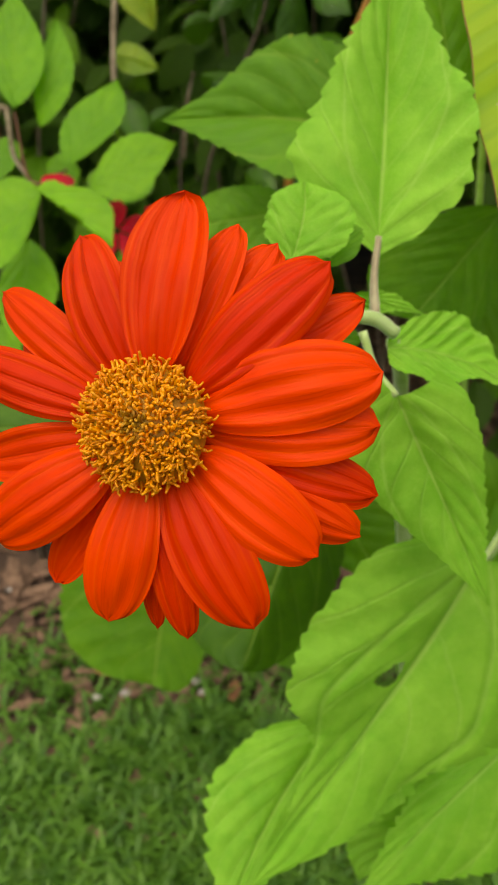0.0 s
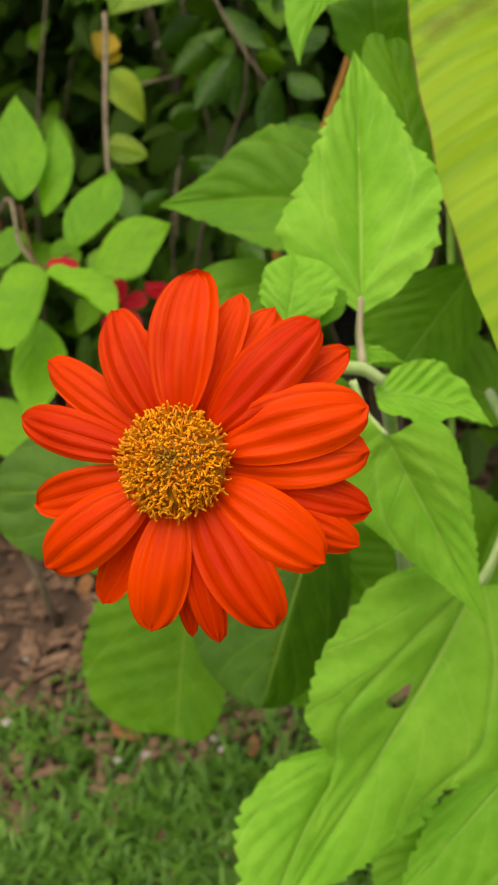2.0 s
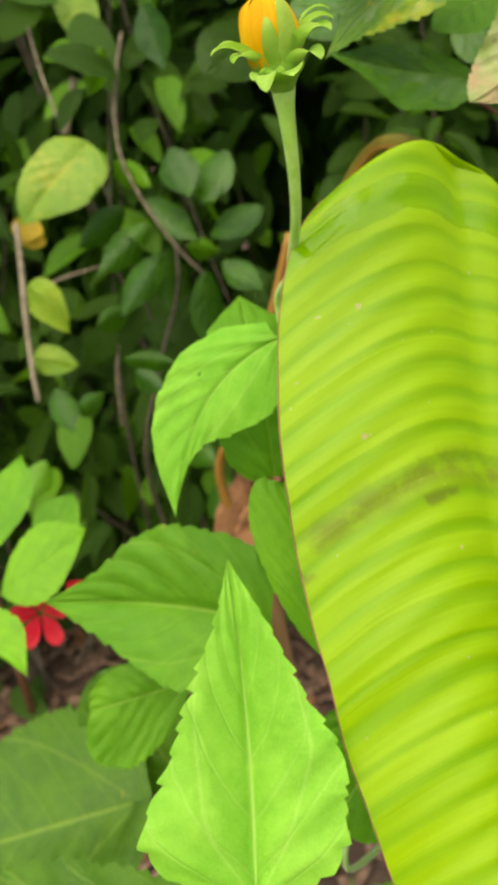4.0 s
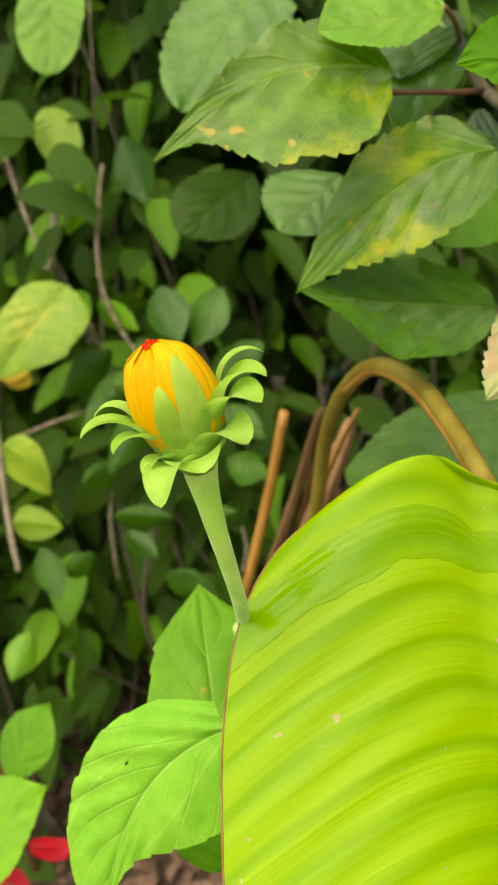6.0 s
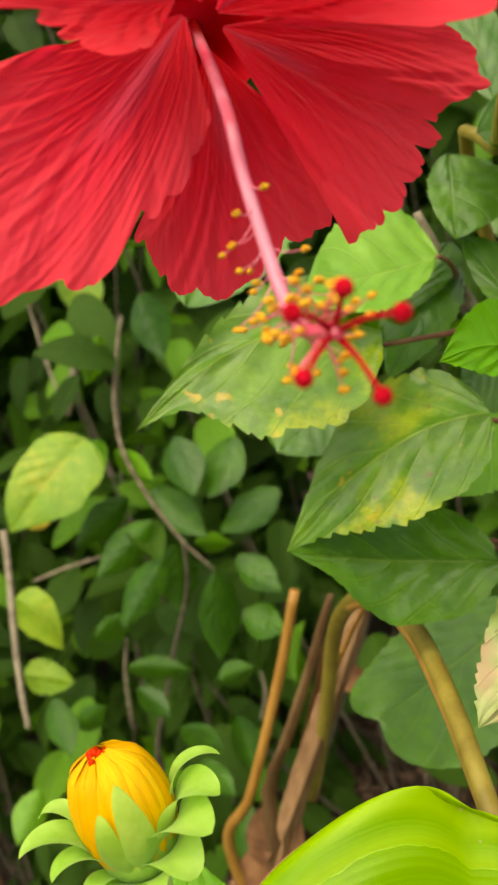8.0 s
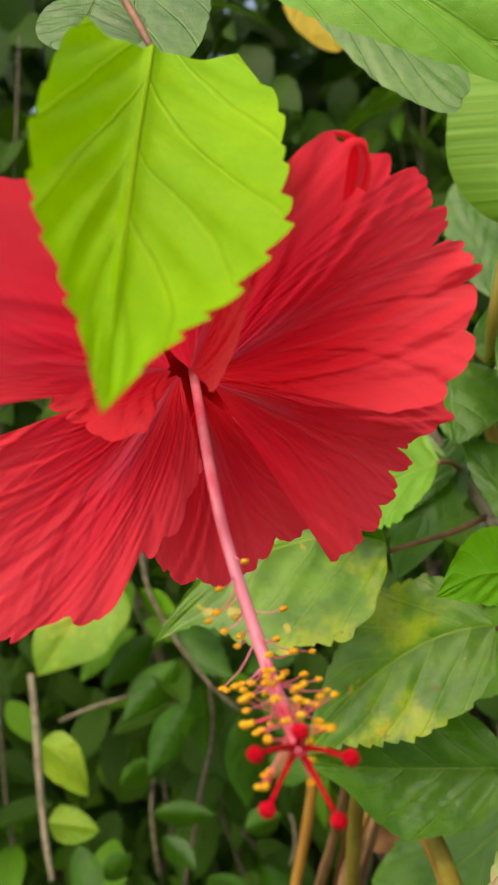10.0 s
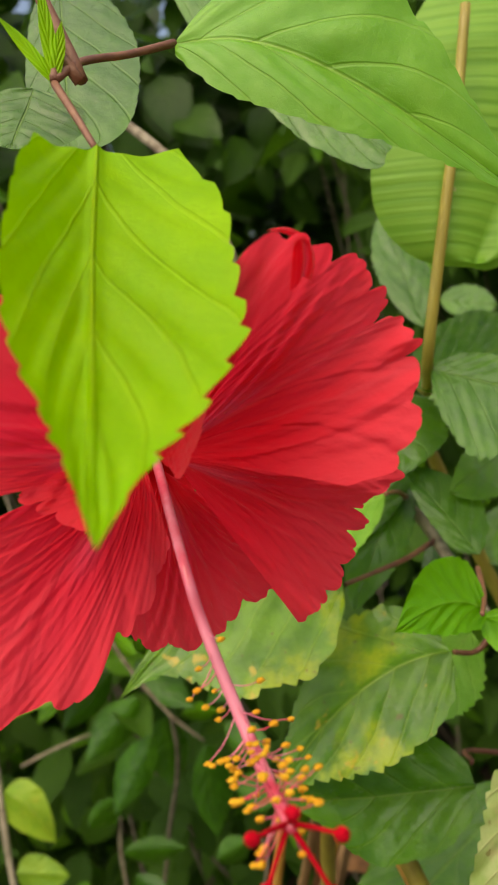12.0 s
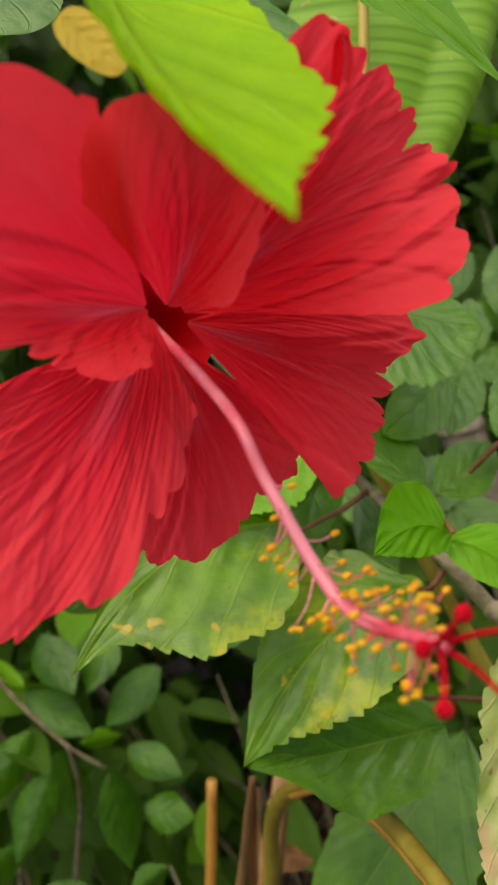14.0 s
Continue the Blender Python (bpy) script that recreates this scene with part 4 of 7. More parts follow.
def flower_bud(parent, base, top, radius, view):
    """A half-open yellow bud in a cup of curling green bracts."""
    B, T = V(base), V(top)
    A = unit(T - B)
    H = np.linalg.norm(T - B)
    X, Y, _ = frame_of(A, view)
    bud = new("bud")
    bud.parent = parent
    bud["label"] = "half-open yellow flower bud"
    rs = np.random.RandomState(8)
    lean = X * 0.12 * radius
    petals = 24
    for i in range(petals):
        nu, nv = 22, 8
        u = np.linspace(0, 1, nu + 1)[:, None]
        w = np.linspace(-1, 1, nv + 1)[None, :]
        ang = i * 2 * math.pi / petals + 0.35 * u + w * 0.26
        r = radius * np.sqrt(np.clip(1 - ((u - 0.42) / 0.66) ** 2, 0, 1)) * np.clip((1.03 - u) / 0.14, 0, 1) ** 0.5
        r = r * (0.92 + 0.03 * w + 0.10 * (1 - w ** 2) + 0.01 * math.sin(i * 2.4))
        ht = H * (0.2 + (0.77 + 0.015 * math.sin(i * 2.1)) * u)
        P = B + A * (ht + 0 * w)[..., None] + X * (r * np.cos(ang))[..., None] + Y * (r * np.sin(ang))[..., None] + lean * (u ** 2 + 0 * w)[..., None]
        uv = np.stack([np.broadcast_to(0.5 + 0.5 * w, P.shape[:2]), np.broadcast_to(u, P.shape[:2])], -1)
        part("petal", mesh_object("petal", P.reshape(-1, 3), grid_faces(nu, nv), uv.reshape(-1, 2)), YELLOW_PETAL, bud)
    v, f = ball_arrays(B + A * H * 0.52, radius * 0.9, 10, 18, (1, 1, 1.05), 0.0, 1)
    part("core", mesh_object("core", v, f), YELLOW_PETAL, bud)
    tips = []
    for i in range(9):
        a = i * 0.7
        p = T - A * H * (0.015 + 0.012 * (i % 3)) + lean * 1.1 + Y * radius * 0.1 + (X * math.cos(a) + Y * math.sin(a)) * radius * 0.2 * (i % 3) / 2
        tips.append(ball_arrays(p, radius * 0.085, 5, 7, (1, 1, 1), 0.3, i))
    v, f = joined(tips)
    part("petal_tip", mesh_object("petal_tip", v, f), ORANGE_PETAL, bud, "orange red petal tips")
    cup = [B - A * H * 0.06, B + A * H * 0.04, B + A * H * 0.16, B + A * H * 0.36]
    tube(bud, "receptacle", cup, [radius * 0.34, radius * 0.52, radius * 0.8, radius * 0.95], BRACT, n=14, sides=20)
    # angle round the bud in degrees, length in bud heights, half-width in radii, start and end lean in radians, height of its foot
    for deg, L, wd, lean0, lean1, low in [(168, 0.56, 0.6, 0.25, 2.6, 0.34), (150, 0.6, 0.7, 0.35, 2.6, 0.24), (190, 0.66, 0.26, 0.0, 2.6, 0.36), (138, 0.48, 0.6, 0.6, 3.0, 0.14), (102, 0.36, 0.7, 0.8, 2.6, 0.06), (112, 0.80, 0.34, 0.6, -0.45, 0.18), (84, 0.62, 0.3, 0.6, -0.5, 0.16), (72, 0.62, 0.48, 1.0, 2.9, 0.08), (52, 0.34, 0.3, 0.8, 2.8, 0.14), (38, 0.5, 0.36, 0.3, 2.5, 0.2), (20, 0.66, 0.46, 0.3, 2.3, 0.24), (-6, 0.5, 0.26, 0.1, 2.6, 0.36), (-45, 0.6, 0.38, 0.35, 2.4, 0.2), (-80, 0.4, 0.38, 0.1, 0.1, 0.2), (-125, 0.4, 0.38, 0.1, 0.1, 0.2)]:
        a = math.radians(deg)
        o = X * math.cos(a) + Y * math.sin(a)
        s = np.cross(A, o)
        nu, nv = 20, 8
        u = np.linspace(0, 1, nu + 1)
        w = np.linspace(-1, 1, nv + 1)[None, :]
        phi = lean0 + (lean1 - lean0) * u ** 1.45
        step = 1.0 * L * H / nu
        out = radius * (0.5 + 1.3 * low) + np.concatenate([[0], np.cumsum(np.sin(phi[:-1]) * step)])
        up = H * low + np.concatenate([[0], np.cumsum(np.cos(phi[:-1]) * step)])
        u, out, up, phi = u[:, None], out[:, None], up[:, None], phi[:, None]
        half = radius * 1.25 * wd * (np.clip(u + 0.12, 0, 1) ** 0.45) * np.clip(1 - u, 0, 1) ** 0.62 * 1.45
        cup_in = 0.3 * half * w ** 2
        P = B + o * (out - cup_in * np.cos(phi))[..., None] + A * (up + cup_in * np.sin(phi))[..., None] + s * (w * half + 0.1 * half * np.sin(u * 5 + deg))[..., None]
        uv = np.stack([np.broadcast_to(0.5 + 0.5 * w, P.shape[:2]), np.broadcast_to(u, P.shape[:2])], -1)
        part("bract", mesh_object("bract", P.reshape(-1, 3), grid_faces(nu, nv), uv.reshape(-1, 2)), BRACT, bud)
    return bud


def big_blade(parent, base, tip, left, right, um, nu=320, nv=26, seed=2, sag=0.1, curl=0.0, fan=0.0, rib=0.016, p=0.62, q=0.5, material=None, label="", name="leaf_blade", margin=False):
    """A large ribbed blade with shallow corrugation along its side veins."""
    B, T, L, R = V(base), V(tip), V(left), V(right)
    axis = T - B
    length = np.linalg.norm(axis)
    N = unit(np.cross(R - L, axis))
    u = np.linspace(0, 1, nu + 1)[:, None] ** 1.8
    v = np.linspace(-1, 1, nv + 1)[None, :]
    a = np.abs(v)
    w = (u ** p * (1 - u) ** q) / (um ** p * (1 - um) ** q)
    centre = lambda s: B + axis * s + N * (sag * length * 4 * s * (1 - s))
    SL, SR = L - centre(um), R - centre(um)
    side = (SR - SL) / 2 * v[..., None] + (SR + SL) / 2 * (v ** 2)[..., None]
    P = centre(u[..., None]) + side * (w * (1 + 0.02 * hash_noise(u * 8, seed)))[..., None]
    s = a * w * (v > 0) / 0.563
    P = P - axis * (fan * s * np.exp(1 - s) * np.exp(-u / 0.08))[..., None]
    half = 0.5 * np.linalg.norm(R - L)
    h = half * (rib * np.cos((u - 0.03 * a * w) * 188) * a * (1.1 - a) + 0.05 * hash_noise((u + 0.012 * a * w) * 15 + 5 + (v > 0) * 40, seed + 1) * a)
    h = h + half * (-curl * a ** 2 + 0.10 * np.sin(a * np.pi) )
    P = P + N * h[..., None]
    uv = np.stack([np.broadcast_to(0.5 + 0.5 * v * w, P.shape[:2]), np.broadcast_to(u, P.shape[:2])], -1)
    if margin:
        tube(parent, "leaf_margin", P[2:int(nu * 0.8):6, -1], [0.00022, 0.0003, 0.00022], DEAD_LEAF, "thin dry brown leaf margin", n=120, sides=6)
    return part(name, mesh_object(name, P.reshape(-1, 3), grid_faces(nu, nv), uv.reshape(-1, 2)), material, parent, label)


# ---- orange sunflower plant: leaves, flower, bud ----
sunflower_plant = thing("sunflower_plant", None, "green soft-leaved sunflower plant with one orange-red flower and a yellow bud", "plant")
heart_leaf(sunflower_plant, (0.0640, 0.3234, 0.5977), (0.0675, 0.3574, 0.6398), (0.0683, 0.3854, 0.6900), (0.0330, 0.3262, 0.6315), (0.0974, 0.3302, 0.6274), [0.02, 0.5, 1.0, 0.74, 0.5, 0.22], [0.02, 0.5, 0.97, 0.98, 0.66, 0.36], TITHONIA, label="upright pointed pale green leaf", lu=0.24, ru=0.3, teeth=15, bite=0.061, lobe=0.06, trine=0.3, ripple=0.05, pucker=0.012, seed=3)
tube(sunflower_plant, "petiole", [(0.0640, 0.3234, 0.5977), (0.0622, 0.3131, 0.5863), (0.0620, 0.2990, 0.5767)], [0.0012, 0.0014, 0.0019], PURPLE_STEM, n=14, sides=10)
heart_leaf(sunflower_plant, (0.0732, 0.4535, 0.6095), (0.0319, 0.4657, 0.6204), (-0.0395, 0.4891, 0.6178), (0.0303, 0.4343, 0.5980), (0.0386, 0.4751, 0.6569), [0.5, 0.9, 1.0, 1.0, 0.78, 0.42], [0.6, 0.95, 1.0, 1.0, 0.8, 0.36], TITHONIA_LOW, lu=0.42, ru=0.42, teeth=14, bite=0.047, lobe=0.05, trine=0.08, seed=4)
heart_leaf(sunflower_plant, (0.0332, 0.2942, 0.5980), (0.0370, 0.3007, 0.6098), (0.0372, 0.3087, 0.6207), (0.0244, 0.3007, 0.6094), (0.0530, 0.2945, 0.6079), [0.25, 0.45, 0.8, 1.0, 0.98, 0.72], [0.3, 0.7, 0.95, 1.0, 0.95, 0.75], TITHONIA, lu=0.42, ru=0.42, teeth=7, bite=0.068, seed=5, trine=0.1, pucker=0.003)
heart_leaf(sunflower_plant, (0.0454, 0.2968, 0.5945), (0.0475, 0.3021, 0.6012), (0.0477, 0.3086, 0.6088), (0.0385, 0.3037, 0.6015), (0.0566, 0.3008, 0.6019), [0.25, 0.6, 0.9, 1.0, 0.9, 0.6], [0.3, 0.7, 0.95, 1.0, 0.95, 0.65], TITHONIA_LOW, lu=0.42, ru=0.42, teeth=7, bite=0.068, seed=305)
tube(sunflower_plant, "petiole", [(0.0332, 0.2942, 0.5980), (0.0316, 0.2900, 0.5911), (0.0325, 0.2849, 0.5842), (0.0340, 0.2831, 0.5812)], [0.0009, 0.001, 0.0012, 0.0015], STEM_GREEN, n=12, sides=8)
heart_leaf(sunflower_plant, (0.0685, 0.2776, 0.5564), (0.0849, 0.2767, 0.5215), (0.1055, 0.2657, 0.4777), (0.1022, 0.2806, 0.5324), (0.0518, 0.2711, 0.5342), [0.85, 1.1, 1.05, 0.84, 0.58, 0.28], [0.15, 0.6, 1.0, 0.95, 0.7, 0.34], TITHONIA, lu=0.32, ru=0.34, teeth=15, bite=0.041, lobe=0.12, trine=0.1, bulge=0.06, seed=6)
tube(sunflower_plant, "petiole", [(0.0685, 0.2776, 0.5564), (0.0614, 0.2826, 0.5642), (0.0572, 0.2882, 0.5751)], [0.0012, 0.0013, 0.0016], STEM_GREEN, n=12, sides=8)
heart_leaf(sunflower_plant, (0.0668, 0.2986, 0.5648), (0.0925, 0.3043, 0.5586), (0.1134, 0.2987, 0.5476), (0.0843, 0.2916, 0.5559), (0.0916, 0.3163, 0.5711), [0.5, 0.9, 1.0, 0.9, 0.5, 0.25], [0.35, 0.6, 0.85, 1.0, 0.85, 0.42], TITHONIA, lu=0.3, ru=0.42, teeth=16, bite=0.068, pucker=0.03, veins=9, ripple=0.12, seed=7)
heart_leaf(sunflower_plant, (0.0401, 0.3030, 0.5744), (0.0535, 0.3105, 0.5794), (0.0828, 0.3135, 0.5712), (0.0589, 0.3064, 0.5740), (0.0602, 0.3157, 0.5801), [0.3, 0.6, 0.9, 1.0, 0.8, 0.4], [0.3, 0.6, 0.9, 1.0, 0.8, 0.4], TITHONIA, lu=0.4, ru=0.4, teeth=12, bite=0.068, pucker=0.02, ripple=0.15, seed=77)
heart_leaf(sunflower_plant, (0.0577, 0.2974, 0.5685), (0.0437, 0.3006, 0.5707), (0.0311, 0.3059, 0.5775), (0.0427, 0.2969, 0.5649), (0.0444, 0.3059, 0.5753), [0.3, 0.6, 0.9, 1.0, 0.8, 0.4], [0.3, 0.6, 0.9, 1.0, 0.8, 0.4], TITHONIA_LOW, lu=0.4, ru=0.4, teeth=12, bite=0.068, ripple=0.15, seed=78)
heart_leaf(sunflower_plant, (0.1112, 0.3046, 0.4707), (0.0716, 0.2769, 0.4153), (0.0171, 0.2398, 0.3503), (0.1400, 0.2895, 0.3986), (0.0342, 0.2658, 0.4481), [0.4, 0.8, 1.0, 0.95, 0.55, 0.36], [0.35, 0.92, 1.0, 0.9, 0.36, 0.16], TITHONIA, label="broad soft green leaf with an eaten hole", lu=0.33, ru=0.36, teeth=22, bite=0.041, lobe=0.1, trine=0.1, ripple=0.08, pucker=0.005, seed=8, hole=(0.38, 0.605, 0.052), nu=130, nv=72)
tube(sunflower_plant, "petiole", [(0.1112, 0.3046, 0.4707), (0.1177, 0.3097, 0.4788), (0.1256, 0.3176, 0.4909), (0.1411, 0.3350, 0.5036), (0.1335, 0.3937, 0.5267)], [0.0015, 0.0017, 0.0019, 0.002, 0.0024], STEM_GREEN, n=22, sides=8)
heart_leaf(sunflower_plant, (0.0721, 0.3062, 0.3845), (0.0381, 0.2858, 0.3678), (0.0056, 0.2459, 0.3184), (0.0753, 0.2781, 0.3443), (0.0050, 0.2904, 0.3707), [0.4, 0.8, 1.0, 0.95, 0.7, 0.35], [0.5, 0.95, 1.0, 0.98, 0.78, 0.5], TITHONIA, lu=0.4, ru=0.35, teeth=12, bite=0.068, seed=9, trine=0.08, pucker=0.006)
heart_leaf(sunflower_plant, (0.1489, 0.3158, 0.3699), (0.1141, 0.2966, 0.3434), (0.0649, 0.2697, 0.3013), (0.1377, 0.2874, 0.3058), (0.0993, 0.3060, 0.3420), [0.5, 0.9, 1.0, 0.95, 0.7, 0.35], [0.4, 0.7, 0.9, 1.0, 0.8, 0.45], TITHONIA, lu=0.4, ru=0.45, teeth=16, bite=0.068, seed=10, trine=0.08, pucker=0.006)
heart_leaf(sunflower_plant, (0.1056, 0.3236, 0.3187), (0.0866, 0.3110, 0.2926), (0.0679, 0.2997, 0.2692), (0.1060, 0.3103, 0.2879), (0.0647, 0.3141, 0.3030), [0.5, 0.9, 1.0, 0.95, 0.7, 0.35], [0.4, 0.8, 0.95, 1.0, 0.8, 0.45], TITHONIA, lu=0.4, ru=0.4, teeth=14, bite=0.068, seed=78)
heart_leaf(sunflower_plant, (0.0959, 0.4414, 0.7479), (0.0633, 0.4426, 0.7249), (0.0454, 0.4299, 0.6853), (0.0821, 0.4342, 0.7169), (0.0501, 0.4541, 0.7391), [0.35, 0.75, 1.0, 0.78, 0.36, 0.12], [0.35, 0.85, 1.0, 0.88, 0.74, 0.46], TITHONIA, lu=0.3, ru=0.36, teeth=10, bite=0.027, lobe=0.06, ripple=0.06, seed=19, hole=(0.33, 0.72, 0.012), nu=110, nv=60)
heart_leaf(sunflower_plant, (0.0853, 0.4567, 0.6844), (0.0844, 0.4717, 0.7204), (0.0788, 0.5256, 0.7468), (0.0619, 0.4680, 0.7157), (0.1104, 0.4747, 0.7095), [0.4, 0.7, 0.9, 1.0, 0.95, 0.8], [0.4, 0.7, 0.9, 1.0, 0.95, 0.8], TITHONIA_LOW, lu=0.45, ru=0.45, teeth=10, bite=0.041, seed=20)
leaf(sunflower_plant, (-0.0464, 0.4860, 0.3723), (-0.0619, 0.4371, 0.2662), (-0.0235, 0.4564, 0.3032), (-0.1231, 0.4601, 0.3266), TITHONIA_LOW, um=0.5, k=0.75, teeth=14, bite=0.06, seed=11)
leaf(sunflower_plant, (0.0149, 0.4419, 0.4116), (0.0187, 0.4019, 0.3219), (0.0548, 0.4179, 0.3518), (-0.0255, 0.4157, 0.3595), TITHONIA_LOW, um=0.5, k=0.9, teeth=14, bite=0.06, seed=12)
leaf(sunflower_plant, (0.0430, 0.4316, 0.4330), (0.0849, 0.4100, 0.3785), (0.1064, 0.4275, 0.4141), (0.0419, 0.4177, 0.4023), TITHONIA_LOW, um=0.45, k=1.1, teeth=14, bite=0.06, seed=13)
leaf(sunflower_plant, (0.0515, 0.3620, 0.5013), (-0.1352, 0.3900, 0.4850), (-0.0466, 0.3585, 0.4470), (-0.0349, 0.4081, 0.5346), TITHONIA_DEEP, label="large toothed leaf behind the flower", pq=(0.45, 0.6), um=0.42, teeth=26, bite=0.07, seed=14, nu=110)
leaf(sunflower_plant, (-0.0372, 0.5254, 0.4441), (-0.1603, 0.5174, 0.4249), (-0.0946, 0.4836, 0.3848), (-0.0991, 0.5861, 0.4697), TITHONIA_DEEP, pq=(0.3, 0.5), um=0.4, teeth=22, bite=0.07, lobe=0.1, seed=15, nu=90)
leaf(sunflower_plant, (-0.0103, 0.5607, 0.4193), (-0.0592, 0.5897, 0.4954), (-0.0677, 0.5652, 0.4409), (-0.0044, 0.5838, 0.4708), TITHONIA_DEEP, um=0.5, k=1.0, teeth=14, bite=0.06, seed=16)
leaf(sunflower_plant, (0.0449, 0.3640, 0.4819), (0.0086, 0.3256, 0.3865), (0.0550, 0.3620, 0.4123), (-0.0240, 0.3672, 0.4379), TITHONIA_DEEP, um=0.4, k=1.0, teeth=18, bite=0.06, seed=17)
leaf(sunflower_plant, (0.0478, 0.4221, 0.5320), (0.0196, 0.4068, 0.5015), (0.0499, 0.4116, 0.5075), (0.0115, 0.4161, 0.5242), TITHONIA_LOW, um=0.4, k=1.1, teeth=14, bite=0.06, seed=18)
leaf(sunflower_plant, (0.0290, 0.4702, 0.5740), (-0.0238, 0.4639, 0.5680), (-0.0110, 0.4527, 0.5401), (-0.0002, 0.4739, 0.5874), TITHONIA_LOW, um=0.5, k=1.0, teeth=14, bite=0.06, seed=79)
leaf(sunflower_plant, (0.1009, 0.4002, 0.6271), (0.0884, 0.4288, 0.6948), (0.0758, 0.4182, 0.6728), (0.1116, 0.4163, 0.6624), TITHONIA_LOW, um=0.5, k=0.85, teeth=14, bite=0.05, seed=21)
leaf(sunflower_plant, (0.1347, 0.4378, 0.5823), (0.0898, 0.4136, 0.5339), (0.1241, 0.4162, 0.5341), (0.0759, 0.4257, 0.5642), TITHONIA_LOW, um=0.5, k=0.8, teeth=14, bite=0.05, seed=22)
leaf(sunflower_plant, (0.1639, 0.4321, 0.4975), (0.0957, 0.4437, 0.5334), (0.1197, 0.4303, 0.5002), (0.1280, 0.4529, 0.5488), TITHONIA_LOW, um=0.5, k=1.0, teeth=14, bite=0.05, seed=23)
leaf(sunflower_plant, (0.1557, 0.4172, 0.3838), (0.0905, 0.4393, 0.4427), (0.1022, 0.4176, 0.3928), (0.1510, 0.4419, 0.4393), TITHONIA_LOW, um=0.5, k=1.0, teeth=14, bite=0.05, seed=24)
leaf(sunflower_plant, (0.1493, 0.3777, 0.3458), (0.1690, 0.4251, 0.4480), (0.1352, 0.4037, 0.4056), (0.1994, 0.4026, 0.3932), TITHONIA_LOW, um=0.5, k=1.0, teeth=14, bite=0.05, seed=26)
tube(sunflower_plant, "flower_stalk", [(0.0061, 0.2318, 0.5520), (0.0128, 0.2423, 0.5600), (0.0203, 0.2561, 0.5704), (0.0281, 0.2708, 0.5777), (0.0351, 0.2825, 0.5809), (0.0460, 0.2903, 0.5793), (0.0609, 0.2968, 0.5767), (0.0694, 0.2990, 0.5704)], [0.0022, 0.0021, 0.0021, 0.0021, 0.0022, 0.0023, 0.0026, 0.0024], STEM_GREEN, n=48, sides=14)
tube(sunflower_plant, "stem", [(0.0691, 0.3033, 0.5655), (0.0750, 0.3225, 0.5447), (0.0837, 0.3737, 0.4847), (0.1056, 0.4388, 0.2975), (0.1300, 0.4600, 0.0300)], [0.0026, 0.003, 0.0034, 0.005, 0.006], STEM_GREEN, n=30, sides=10)
tube(sunflower_plant, "petiole", [(0.0948, 0.4144, 0.5314), (0.0927, 0.4058, 0.5120), (0.1204, 0.4392, 0.4974)], [0.0013, 0.0014, 0.0018], STEM_GREEN, n=12)
tube(sunflower_plant, "stem", [(0.1351, 0.3375, 0.4929), (0.1141, 0.3261, 0.4452), (0.1053, 0.4488, 0.2974)], [0.0016, 0.0018, 0.003], STEM_GREEN, n=12)
flower_bud(sunflower_plant, (0.1088, 0.4136, 0.8333), (0.1060, 0.4138, 0.8596), 0.0088, (0.0, -1.0, 0.3))
tube(sunflower_plant, "bud_stalk", [(0.1090, 0.4143, 0.8336), (0.1087, 0.4140, 0.8313), (0.1087, 0.4146, 0.8252), (0.1088, 0.4163, 0.8163), (0.1086, 0.4218, 0.8041), (0.1074, 0.4316, 0.7898), (0.1033, 0.4538, 0.7688), (0.0977, 0.4838, 0.7400), (0.1200, 0.4500, 0.6500), (0.1300, 0.4550, 0.3000)], [0.0037, 0.0035, 0.0027, 0.0022, 0.0019, 0.0018, 0.0018, 0.0018, 0.0018, 0.002], BUD_STEM, n=60, sides=14)
flower_head = new("flower_head")
flower_head.parent = sunflower_plant
flower_head["label"] = "open orange-red flower with a golden disc"
ray_petal(flower_head, (0.0069, 0.1713, 0.5989), (0.1008, 0.4660, 0.8790), (-0.1325, -0.8693, 0.4761), 0.0086, 0.0397, 0.0178, 0.002, 0.07, ORANGE_PETAL, 1)
ray_petal(flower_head, (0.0071, 0.1732, 0.5978), (0.3546, 0.4070, 0.8418), (-0.1325, -0.8693, 0.4761), 0.0086, 0.0364, 0.0110, 0.0, 0.05, ORANGE_PETAL, 2)
ray_petal(flower_head, (0.0075, 0.1751, 0.5967), (0.5189, 0.3484, 0.7805), (-0.1325, -0.8693, 0.4761), 0.0086, 0.0367, 0.0127, -0.002, 0.03, ORANGE_PETAL, 3)
ray_petal(flower_head, (0.0069, 0.1713, 0.5989), (0.7466, 0.2284, 0.6248), (-0.1325, -0.8693, 0.4761), 0.0086, 0.0395, 0.0152, 0.002, 0.07, ORANGE_PETAL, 4)
ray_petal(flower_head, (0.0075, 0.1751, 0.5967), (0.8613, 0.1367, 0.4894), (-0.1325, -0.8693, 0.4761), 0.0086, 0.0409, 0.0119, -0.002, 0.03, ORANGE_PETAL, 5)
ray_petal(flower_head, (0.0069, 0.1713, 0.5989), (0.9545, 0.0176, 0.2977), (-0.1325, -0.8693, 0.4761), 0.0086, 0.0386, 0.0181, 0.002, 0.07, ORANGE_PETAL, 6)
ray_petal(flower_head, (0.0071, 0.1732, 0.5978), (0.9911, -0.1229, 0.0514), (-0.1325, -0.8693, 0.4761), 0.0086, 0.0369, 0.0158, 0.0, 0.05, ORANGE_PETAL, 7)
